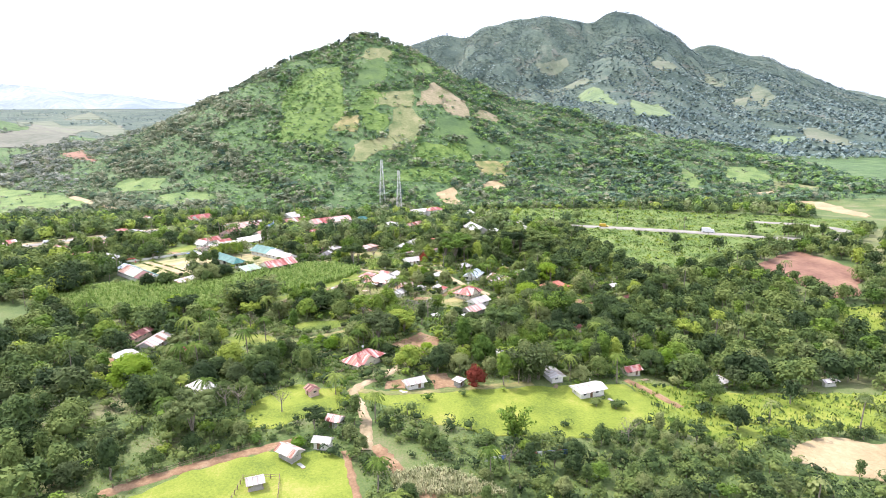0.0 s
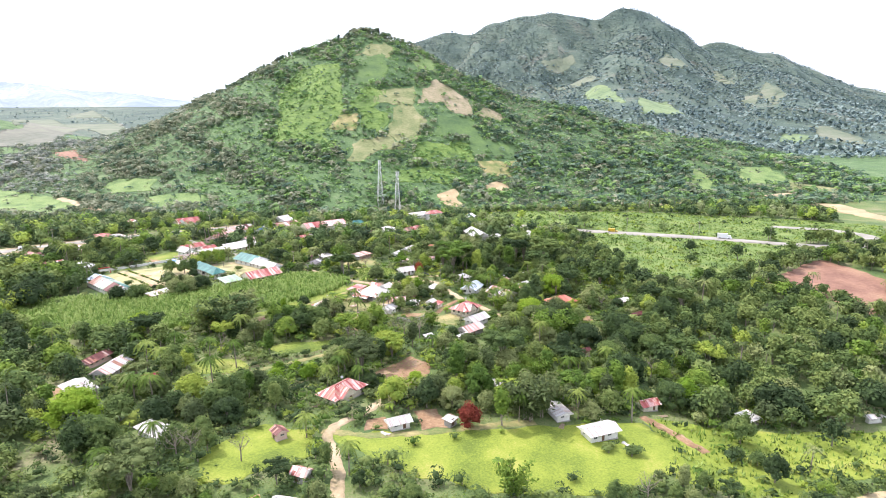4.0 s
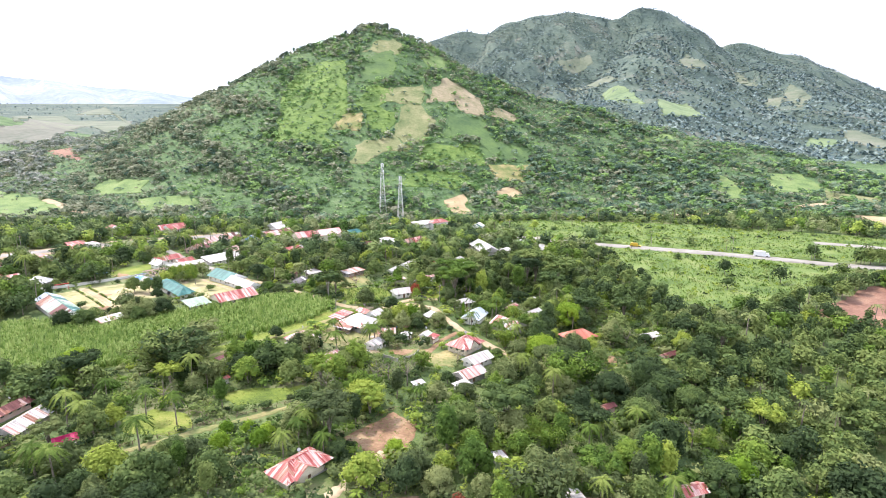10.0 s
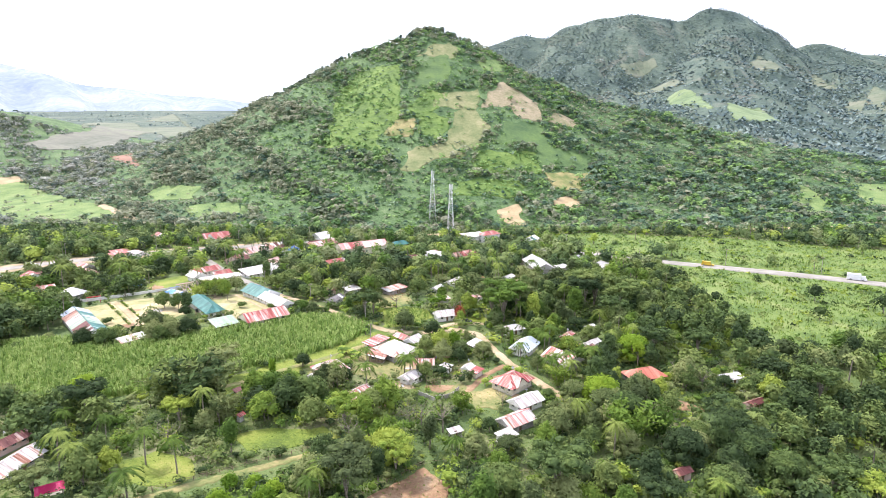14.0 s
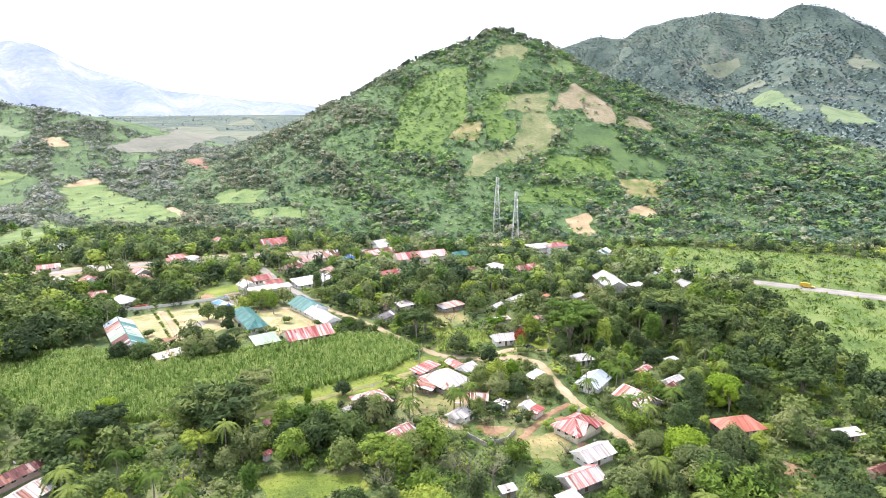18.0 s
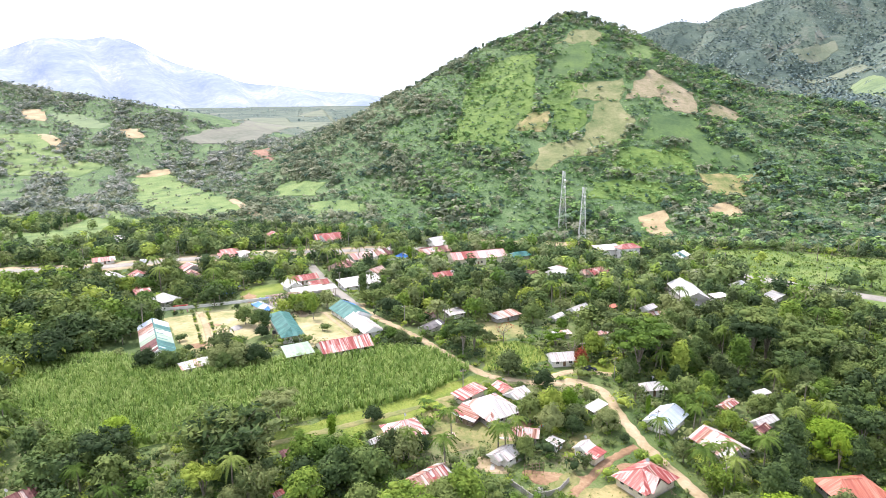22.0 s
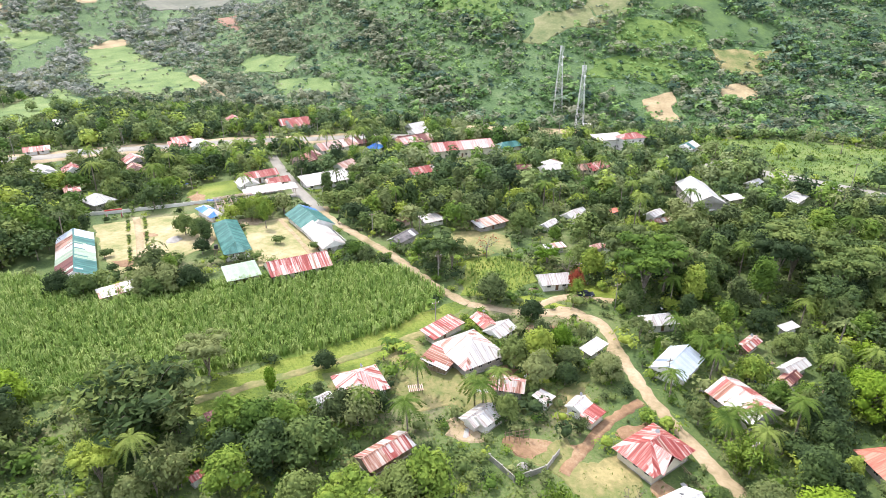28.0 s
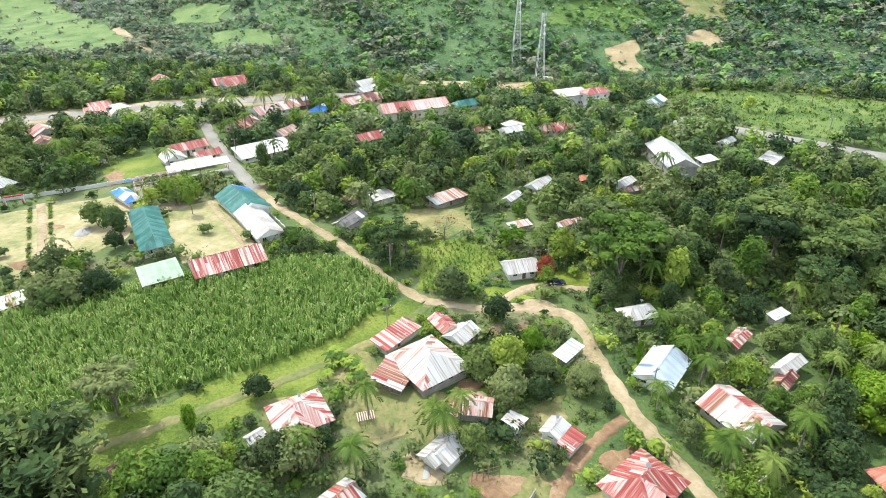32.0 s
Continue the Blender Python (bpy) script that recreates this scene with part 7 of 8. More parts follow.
plant("flat_a", -61.4, 239.5, 0.72, "fresh", wide=0.9, free=True)
plant("round_b", -45.9, 254.8, 1.0, "fresh", free=True)
plant("round_a", -42.0, 255.8, 1.05, "fresh", free=True)
plant("round_b", -36.5, 257.2, 0.91, "fresh", free=True)
plant("round_b", -36.2, 250.5, 1.0, "deep", wide=1.1, free=True)
plant("round_a", -31.0, 253.4, 1.05, "deep", wide=1.1, free=True)
plant("round_a", -40.7, 244.7, 0.95, "fresh", free=True)
plant("tall_b", -45.2, 267.4, 0.73, "lemon", label="slender tree with bright yellow leaves", wide=0.7, free=True)
plant("bare_a", -39.7, 244.9, 0.89, "olive", wide=1.1, free=True)
plant("palm_a", -24.9, 265.3, 0.84, "palm", wide=1.15, free=True)
plant("palm_a", -15.6, 263.6, 0.89, "palm", wide=1.25, free=True)
plant("palm_a", -17.5, 277.2, 0.84, "palm", wide=1.1, free=True)
plant("round_b", -28.7, 263.7, 0.82, "olive", wide=0.9, free=True)
plant("round_c", -25.9, 264.4, 1.0, "olive", free=True)
plant("round_c", -39.0, 278.9, 0.56, "deep", wide=1.1, free=True)
plant("palm_a", -1.5, 279.0, 0.8, "palm", wide=1.15, free=True)
plant("palm_b", -3.5, 274.5, 1.0, "palm", wide=1.15, free=True)
plant("palm_b", -5.5, 276.0, 0.95, "palm", wide=1.1, free=True)
plant("palm_a", 32.4, 287.0, 0.79, "palm", wide=1.15, free=True)
plant("palm_a", 35.2, 309.4, 0.79, "palm", wide=1.1, free=True)
plant("palm_a", 43.6, 301.3, 0.95, "palm", wide=1.2, free=True)
plant("palm_a", 41.2, 295.7, 0.84, "palm", wide=1.1, free=True)
plant("palm_a", 42.3, 276.9, 0.84, "palm", wide=1.25, free=True)
plant("palm_a", 46.2, 278.5, 0.84, "palm", wide=1.2, free=True)
plant("palm_b", 41.1, 275.7, 1.07, "palm", wide=1.2, free=True)
plant("palm_a", 54.7, 282.4, 0.89, "palm", wide=1.25, free=True)
plant("palm_b", 39.8, 302.7, 1.0, "palm", wide=1.1, free=True)
plant("tall_b", 30.2, 298.6, 0.73, "lemon", label="narrow columnar tree with yellow-green leaves", wide=0.38, free=True)
plant("round_c", 9.5, 301.5, 0.75, "lemon", wide=0.85, free=True)
plant("round_c", 11.8, 330.6, 0.81, "red", label="tree with orange-red flowering top", wide=0.7, free=True)
plant("round_c", 12.2, 328.8, 0.62, "fresh", wide=0.8, free=True)
plant("round_c", 2.0, 311.9, 0.75, "deep", free=True)
plant("round_b", 0.3, 291.5, 0.73, "deep", free=True)
plant("round_b", 26.1, 325.9, 0.73, "deep", wide=1.1, free=True)
plant("tall_b", 39.0, 321.6, 0.73, "deep", wide=1.1, free=True)
plant("round_c", 41.6, 313.0, 1.0, "deep", wide=1.1, free=True)
plant("tall_b", 47.8, 319.7, 0.73, "fresh", free=True)
plant("round_b", 59.2, 283.8, 0.82, "deep", wide=1.2, free=True)
plant("round_c", 69.9, 299.4, 0.88, "lemon", wide=0.8, free=True)
plant("palm_a", 66.0, 301.5, 0.84, "palm", wide=1.1, free=True)
plant("round_c", 76.6, 314.1, 0.62, "lemon", wide=1.2, free=True)
plant("shrub_a", 9.3, 303.4, 1.25, "fresh", free=True)
plant("round_b", 77.8, 322.3, 0.82, "fresh", wide=1.1, free=True)
plant("flat_a", 29.4, 332.7, 1.36, "fresh", label="tall spreading tree with pale branching trunks", wide=1.1, free=True)
plant("flat_a", 24.9, 341.4, 1.28, "olive", free=True)
plant("flat_a", 35.2, 338.7, 1.2, "olive", free=True)
plant("flat_a", 65.0, 348.4, 1.28, "deep", free=True)
plant("flat_a", 70.7, 353.6, 1.36, "deep", wide=1.1, free=True)
plant("tall_a", 59.0, 336.2, 1.08, "fresh", wide=1.1, free=True)
plant("flat_a", 78.7, 344.2, 1.2, "deep", wide=1.1, free=True)
plant("tall_a", 82.1, 374.7, 1.15, "fresh", wide=1.2, free=True)
plant("round_b", 41.7, 369.8, 1.0, "deep", wide=1.1, free=True)
plant("tall_a", -82.5, 379.9, 0.92, "deep", wide=0.9, free=True)
plant("tall_b", -97.7, 326.2, 0.82, "deep", wide=1.1, free=True)
plant("tall_b", -97.0, 349.9, 0.73, "fresh", wide=0.7, free=True)
plant("tall_b", -88.8, 345.1, 0.82, "fresh", wide=0.8, free=True)
plant("round_c", -111.4, 334.7, 0.88, "deep", free=True)
plant("round_a", -135.8, 299.4, 1.26, "olive", wide=1.2)
plant("round_a", -145.0, 292.7, 1.37, "deep", wide=1.2)
plant("round_a", -155.3, 291.3, 1.37, "deep", wide=1.1)
plant("round_a", -225.0, 358.1, 1.16, "fresh", wide=1.1, free=True)
plant("round_a", -105.2, 484.4, 1.26, "deep", wide=1.3, free=True)
plant("tall_b", -85.3, 455.4, 0.82, "lemon", wide=0.8, free=True)
plant("palm_a", -53.7, 375.2, 1.05, "palm", wide=1.1, free=True)
plant("palm_a", -3.3, 397.6, 1.16, "palm", wide=1.1, free=True)
plant("palm_a", -151.4, 373.1, 1.37, "palm", wide=1.1, free=True)
plant("palm_a", -200.4, 395.2, 1.26, "palm", wide=1.1, free=True)
plant("palm_a", -121.7, 428.9, 1.26, "palm", wide=1.2, free=True)
plant("palm_a", -122.9, 440.9, 1.26, "palm", wide=1.2, free=True)
plant("palm_a", -97.4, 458.8, 1.26, "palm", wide=1.2, free=True)
plant("palm_a", 28.0, 408.4, 1.05, "palm", wide=1.1, free=True)
plant("bare_a", -15.6, 346.0, 0.89, "red", wide=1.2, free=True)
plant("round_c", 25.9, 124.1, 0.45, "deep", wide=1.2, free=True)
plant("round_c", 40.6, 128.7, 0.53, "fresh", wide=1.2, free=True)
plant("round_c", 4.2, 139.2, 0.45, "deep", wide=1.2, free=True)
plant("round_c", 15.9, 142.0, 0.3, "deep", wide=1.4, free=True)
plant("round_c", 25.5, 139.8, 0.38, "fresh", wide=1.3, free=True)
plant("round_c", 63.5, 142.3, 0.45, "olive", wide=1.2, free=True)
plant("round_c", 59.1, 150.1, 0.38, "olive", wide=1.2, free=True)
plant("round_b", -15.0, 139.5, 0.44, "olive", free=True)
plant("round_c", -18.0, 144.6, 0.53, "olive", free=True)
plant("round_c", -3.8, 146.9, 0.3, "deep", wide=1.5, free=True)
plant("round_c", -8.1, 152.6, 0.3, "fresh", wide=1.4, free=True)
plant("round_c", 88.8, 159.6, 0.45, "deep", wide=1.3, free=True)
plant("round_c", 85.1, 162.6, 0.38, "deep", wide=1.3, free=True)
plant("round_c", 140.9, 168.8, 0.53, "deep", wide=1.1, free=True)
plant("round_c", 98.4, 147.6, 0.45, "fresh", wide=1.2, free=True)
plant("round_c", 56.6, 160.5, 0.3, "deep", wide=1.5, free=True)
plant("round_c", 51.3, 162.0, 0.26, "deep", wide=1.5, free=True)
plant("tall_b", -18.9, 162.0, 0.27, "fresh", wide=1.1, free=True)
plant("round_a", -78.2, 129.9, 0.63, "olive", wide=1.1, free=True)
plant("round_b", -62.2, 135.1, 0.49, "deep", wide=1.1, free=True)
plant("round_b", -55.4, 141.7, 0.49, "deep", wide=1.1, free=True)
plant("round_c", -49.3, 149.1, 0.53, "deep", wide=1.1, free=True)
plant("round_a", -92.9, 144.7, 0.57, "deep", wide=1.1, free=True)
plant("round_c", -75.0, 145.4, 0.6, "olive", wide=1.1, free=True)
plant("round_c", -31.6, 142.8, 0.34, "lemon", wide=1.3, free=True)
plant("round_c", -40.1, 144.6, 0.3, "fresh", wide=1.3, free=True)

# coconut palms along the street and the highway
for k, (x, y) in enumerate(((-179.6, 412.4), (-163.8, 398.4), (-180.4, 373.9), (-142.8, 364.3), (-115.7, 378.3), (-108.7, 408.9), (-143.7, 420.3), (-156.8, 472.8), (-110.4, 424.7), (-113.9, 450.9), (-101.7, 453.6), (-87.7, 433.4), (-87.7, 449.2), (-18.6, 429.9), (2.4, 444.8), (-19.4, 469.3), (16.4, 438.7), (30.4, 387.9), (46.2, 430.8), (62.8, 446.6), (87.3, 386.2), (92.6, 380.1), (93.4, 361.7), (48.8, 403.7))):
    plant("palm_a", x, y, 0.95 + 0.3 * math.sin(k * 2.3) ** 2, "palm", wide=1.1, free=True)

# ---- the woods ----
p, rs = scatter(-420, 330, 100, 540, 5.9, 31)
open_ground = keep_open(p, rs)
for x, y, r in SINGLE:
    open_ground &= np.hypot(p[:, 0] - x, p[:, 1] - y) > r + 1.2
dens = wave(p[:, 0], p[:, 1], 28, 0.4)
p = p[open_ground & in_view(p) & (dens > -1.15) & (rs.uniform(0, 1, len(p)) < 0.86)]
order = np.argsort(np.hypot(0.9 * (p[:, 0] - 3), np.maximum(np.abs(p[:, 1] - 220) - 65, 0)) + 30 * rs.uniform(0, 1, len(p)))
p = p[order]
near, rest = p[:540], p[540:]
rnd = random.Random(8)
for k, (x, y) in enumerate(near):
    d, q = float(wave(x, y, 22, 1.3)), rnd.random()
    if q < 0.06:
        plant(rnd.choice(("palm_a", "palm_a", "palm_b")), x, y, rnd.uniform(0.85, 1.2), "palm")
    elif q < 0.13:
        plant("banana_a", x, y, rnd.uniform(0.8, 1.1), "fresh")
    elif q < 0.16:
        plant("bare_a", x, y, rnd.uniform(0.7, 1.1), "olive")
    elif q < 0.19:
        plant("bamboo_a", x, y, rnd.uniform(0.7, 1.0), rnd.choice(("olive", "fresh")))
    elif q < 0.33:
        plant(rnd.choice(("shrub_a", "shrub_b")), x, y, rnd.uniform(1.0, 1.8), rnd.choice(("deep", "fresh", "fresh", "olive")))
    else:
        leaf = rnd.choice(("deep", "deep", "olive")) if y < 160 else "lemon" if rnd.random() < 0.05 else rnd.choice(("deep", "deep", "deep", "olive", "fresh")) if x > 55 else rnd.choice(("deep", "deep", "deep", "olive")) if x < -25 and y < 215 else rnd.choice(("deep", "deep", "fresh", "olive", "olive")) if d < 0.3 else rnd.choice(("fresh", "deep", "fresh", "fresh", "olive"))
        plant(rnd.choice(("round_a", "round_b", "round_c", "dome_a", "round_c", "tall_a", "tall_b", "round_b", "flat_a")), x, y, rnd.uniform(0.6, 1.05) * (0.55 if y < 152 and x > -42 else 1.0), leaf)

def mid_tree(seed, high, wide, lobes, n, shape, leaf=0.78):
    (tv, tf), c = broad_parts(seed, high, wide, lobes, n, leaf, shape, "one")
    return (*tube([(0, 0, -0.6), (0, 0, high * 0.3), (0.2, 0.1, high * 0.6)], [0.028 * high, 0.02 * high, 0.01 * high], 4), *c)
mids = [mid_tree(41, 9, 8.5, 14, 430, "round"), mid_tree(42, 10.5, 7.5, 14, 430, "round"), mid_tree(43, 8, 8, 13, 400, "round"), mid_tree(44, 11, 6, 13, 400, "tall"), mid_tree(45, 9, 9, 18, 430, "dome"), mid_tree(46, 9.5, 7, 12, 400, "round")]
palms = [(lambda t, c: (*t, *c))(*palm_parts(17, 9.5, 12, 5, True)), (lambda t, c: (*t, *c))(*palm_parts(18, 7.5, 11, 5, True))]
is_palm = rs.uniform(0, 1, len(rest)) < 0.07
size = np.minimum(rs.uniform(0.65, 1.15, len(rest)), room_above(rest[:, 0], rest[:, 1]) / 9.5)
is_palm &= size > 0.5
size = size * np.where((rest[:, 1] < 152) & (rest[:, 0] > -42), 0.5, 1.0)
fit_in = size > 0.2
leafs = [WOODLEAF["deep"], WOODLEAF["fresh"], WOODLEAF["deep"], WOODLEAF["olive"]]
front = ~is_palm & fit_in & (rest[:, 1] < 410)
back = ~is_palm & fit_in & (rest[:, 1] >= 410)
# mostly deep green leaves at both sides and in front
deep_leaf_side = (rest[front][:, 0] > 55) | (rest[front][:, 0] < -110)
deep_leaf_side |= rest[front][:, 1] < 170
which_leaf = np.where(deep_leaf_side & (rs.uniform(0, 1, front.sum()) < 0.7), 0, rs.randint(0, 4, front.sum()))
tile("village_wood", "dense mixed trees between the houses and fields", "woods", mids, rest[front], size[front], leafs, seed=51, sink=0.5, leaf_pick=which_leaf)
tile("far_palms", "coconut palms scattered through the village", "palms", palms, rest[is_palm], rs.uniform(0.8, 1.2, is_palm.sum()), [WOODLEAF["olive"]], seed=52)

# undergrowth
def thin_shrub(seed, high, n=72, lobes=3, leaf=0.33):
    q = np.random.RandomState(seed)
    ls = [(np.array([q.uniform(-0.6, 0.6) * high, q.uniform(-0.6, 0.6) * high, high * q.uniform(0.3, 0.6)]), (high * q.uniform(0.35, 0.55), high * q.uniform(0.28, 0.42))) for _ in range(lobes)]
    return (*tube([(0, 0, -0.3), (0, 0, high * 0.5)], [0.05 * high, 0.03 * high], 3), *lobes_crown(q, ls, n, leaf * math.sqrt(high / 2), cores="one"))
lows = [thin_shrub(61, 1.6), thin_shrub(62, 1.3), thin_shrub(63, 2.2), thin_shrub(64, 2.6, 84, 4)]
p, rs = scatter(-110, 130, 115, 350, 3.3, 33)
p = p[keep_open(p, rs, 0.8, 0.0) & in_view(p) & ((wave(p[:, 0], p[:, 1], 11, 0.5) > -0.7) | (rs.uniform(0, 1, len(p)) < 0.35))]
low = np.minimum(rs.uniform(0.5, 1.9, len(p)), np.maximum(room_above(p[:, 0], p[:, 1]) / 2.6, 0.25))
tile("undergrowth", "bushes and low growth between the trees", "undergrowth", lows, p, low, [WOODLEAF["deep"], WOODLEAF["fresh"], WOODLEAF["fresh"], WOODLEAF["olive"], WOODLEAF["deep"]], seed=53, leaf_pick=np.where((p[:, 1] < 165) | (p[:, 0] < -35) & (p[:, 1] < 225), 0, rs.randint(0, 5, len(p))))


def tuft(seed, n=7, high=0.55):
    q = np.random.RandomState(seed)
    pieces = []
    for k in range(n):
        a = q.uniform(0, 6.28)
        b, o = np.array([q.uniform(-0.35, 0.35), q.uniform(-0.35, 0.35), -0.05]), np.array([math.cos(a), math.sin(a), 0])
        s = np.array([-math.sin(a), math.cos(a), 0]) * 0.12
        pieces.append((np.array([b - s, b + s, b + o * q.uniform(0.15, 0.5) + [0, 0, high * q.uniform(0.6, 1.2)]]), np.array([[0, 1, 2]])))
    v, f = join(pieces)
    return v[:3], f[:1], v[3:], f[1:] - 3
tufts = [tuft(91), tuft(92), tuft(93)]
p, rs = scatter(-75, 115, 110, 345, 1.35, 41)
ok = np.ones(len(p), bool)
for poly, keep in OPEN[-N_ROADS:]:
    ok &= ~inside(poly, p[:, 0], p[:, 1])
for x, y, r in FOOT:
    ok &= np.hypot(p[:, 0] - x, p[:, 1] - y) > r * 0.7
p = p[ok & ~inside(CANE_FIELD, p[:, 0], p[:, 1]) & (wave(p[:, 0], p[:, 1], 7, 0.7) > -0.5)]
grazed = (p[:, 1] < 185) & np.any([inside(poly, p[:, 0], p[:, 1]) for poly, keep in OPEN[:-N_ROADS] if max(b for _, b in poly) < 190], axis=0)
tile("grass_tufts", "rough grass and weeds on open ground", "grass", tufts, p, rs.uniform(0.4, 0.95, len(p)) * np.where(grazed, 0.5, 1.0), [CANE, LUSH], bark=CANE, seed=57)

# the hill and the valley sides
def far_tree(seed, high, wide, lobes, n, leaf=0.27):
    q = np.random.RandomState(seed)
    ls = [(np.array([q.uniform(-0.3, 0.3) * wide, q.uniform(-0.3, 0.3) * wide, high * q.uniform(0.35, 0.75)]), (wide * q.uniform(0.24, 0.38), high * q.uniform(0.18, 0.28))) for _ in range(lobes)]
    return (*tube([(0, 0, -1.5), (0, 0, high * 0.5)], [0.025 * high, 0.012 * high], 3), *lobes_crown(q, ls, n, leaf * wide, flat=1.1, cores="none"))
fars = [far_tree(71, 8, 8, 5, 34), far_tree(72, 9.5, 7, 5, 34), far_tree(73, 7, 8.5, 5, 36), far_tree(74, 6, 6, 4, 28), far_tree(77, 10, 6, 4, 30)]
roadside = [mid_tree(78, 9, 8.5, 10, 210, "round", 1.05), mid_tree(79, 10.5, 7.5, 10, 210, "round", 1.05), mid_tree(80, 8, 8.5, 10, 200, "round", 1.0), mid_tree(81, 11, 6, 9, 180, "tall", 1.0)]
tile("highway_wood", "trees and bushes between the roadside houses", "woods", roadside, rest[back], size[back] * np.where(rest[back][:, 1] > 505, 0.75, 1.05), [HAZYROADLEAF["deep"], HAZYROADLEAF["fresh"], HAZYROADLEAF["deep"], HAZYROADLEAF["olive"], HAZYROADLEAF["deep"]], seed=59, sink=1.2)
p, rs = scatter(-330, 250, 345, 548, 4.6, 46)
p = p[keep_open(p, rs, 0.8, 0.0) & in_view(p) & (wave(p[:, 0], p[:, 1], 13, 0.8) > -0.9)]
tile("roadside_undergrowth", "bushes and low growth between the roadside trees", "undergrowth", [thin_shrub(65, 2.0, 20, 2, 0.5), thin_shrub(66, 2.6, 22, 2, 0.5)], p, np.minimum(rs.uniform(0.7, 1.9, len(p)), np.maximum(room_above(p[:, 0], p[:, 1]) / 3.0, 0.25)), [WOODLEAF["deep"], WOODLEAF["fresh"], WOODLEAF["olive"], WOODLEAF["deep"]], seed=64)
p, rs = scatter(-1050, 560, 540, 1010, 4.8, 35)
dens = wave(p[:, 0], p[:, 1], 45, 0.9)
lime = np.zeros(len(p), bool)
for poly in SCRUB:
    lime |= inside(poly, p[:, 0], p[:, 1])
valley = (p[:, 0] < -170) & (p[:, 1] < 860) | (p[:, 1] < 640) & (p[:, 0] < 60)
clump = wave(p[:, 0], p[:, 1], 30, 2.1) + 0.5 * wave(p[:, 0], p[:, 1], 13, 0.3)
flank = (p[:, 0] > 90) | (p[:, 0] < -90)
chance = np.where(valley, np.where(clump > 0.1, 0.97, 0.16), np.where(flank, 0.97 - 0.72 * (clump < -0.5), 0.8 - 0.5 * (clump < -0.1)))
soft = p + rs.normal(size=p.shape) * 2.5
p_ok = keep_open(soft, rs) & in_view(p, np.where(p[:, 0] < 0, 330, 60)) & (rs.uniform(0, 1, len(p)) < chance)
clump = clump[p_ok]
p, lime = p[p_ok], lime[p_ok]
size = rs.uniform(0.4, 0.9, len(p)) * np.where(lime, 0.6, 1.0) * (1 + 0.35 * np.clip(clump, -0.9, 1.4))
r5 = rs.randint(0, 6, len(p))
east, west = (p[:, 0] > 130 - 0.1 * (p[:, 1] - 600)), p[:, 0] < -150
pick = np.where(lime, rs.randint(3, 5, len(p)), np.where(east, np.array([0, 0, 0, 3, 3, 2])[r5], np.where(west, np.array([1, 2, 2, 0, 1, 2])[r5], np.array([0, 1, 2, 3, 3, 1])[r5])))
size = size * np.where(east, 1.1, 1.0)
# mostly the palest haze-coloured leaves on the distant left valley side
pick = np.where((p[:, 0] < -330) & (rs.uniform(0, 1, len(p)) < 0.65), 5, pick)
tile("hillside_woods", "scrubby woods covering the hill and valley sides", "woods", fars, p, size, [HAZYHILLLEAF["deep"], HAZYHILLLEAF["grey"], HAZYHILLLEAF["grey"], HAZYHILLLEAF["fresh"], HAZYHILLLEAF["fresh"], HAZYHILLLEAF["pale"]], seed=54, leaf_pick=pick, sink=1.2)


def low_scrub(seed, n=9):
    q = np.random.RandomState(seed)
    c = q.normal(size=(n, 3)) * [1.4, 1.4, 0.55] + [0, 0, 1.3]
    return (*tube([(0, 0, -1), (0, 0, 1)], [0.1, 0.05], 3), *cards(q, c, q.normal(size=(n, 3)) * 0.6 + [0, 0, 0.9], 1.5))
p, rs = scatter(-480, 420, 555, 960, 4.2, 36)
bare = np.zeros(len(p), bool)
for poly, keep in OPEN:
    if keep < 0.3:
        bare |= inside(poly, p[:, 0], p[:, 1]) & (rs.uniform(0, 1, len(p)) > 0.12)
p = p[~bare & in_view(p, 60) & (rs.uniform(0, 1, len(p)) < 0.48)]
green = (p[:, 0] > -200) & (p[:, 0] < 140)
pick = np.where(green, np.array([0, 1, 1, 1])[rs.randint(0, 4, len(p))], np.array([0, 2, 2, 3])[rs.randint(0, 4, len(p))])
tile("hill_scrub", "low green scrub on the open hillside", "scrub", [low_scrub(95), low_scrub(96), low_scrub(97)], p, rs.uniform(0.5, 1.2, len(p)), [HAZYHILLLEAF["deep"], HAZYHILLLEAF["fresh"], HAZYHILLLEAF["grey"], HAZYHILLLEAF["grey"]], seed=58, leaf_pick=pick)
small = [far_tree(75, 8, 9, 1, 7, 0.6), far_tree(76, 7, 8, 1, 6, 0.6), far_tree(70, 8, 7, 1, 6, 0.62)]
p, rs = scatter(-1900, 2300, 1010, 2960, 11.0, 37)
dens = 0.5 * wave(p[:, 0], p[:, 1], 120, 0.2) + 0.3 * wave(p[:, 0], p[:, 1], 40, 1.2) - 1.9 * fold_of(p[:, 0], p[:, 1])
p = p[keep_open(p, rs) & ((dens > -0.45) | (rs.uniform(0, 1, len(p)) < 0.2)) & ((p[:, 0] > 60 - 0.1 * p[:, 1]) | (rs.uniform(0, 1, len(p)) < 0.1) & (wave(p[:, 0], p[:, 1], 70, 0.6) > -0.2)) & (p[:, 0] > -80 - 0.95 * p[:, 1]) & (p[:, 0] < 60 + 0.86 * p[:, 1])]
tile("mountain_woods", "dark woods in the folds of the far mountain", "woods", small, p, rs.uniform(0.6, 1.35, len(p)) * np.where(p[:, 1] > 2600, 0.85, 1.0) * np.where(p[:, 0] < 60, 0.7, 1.0), [HAZYLEAF], seed=55)

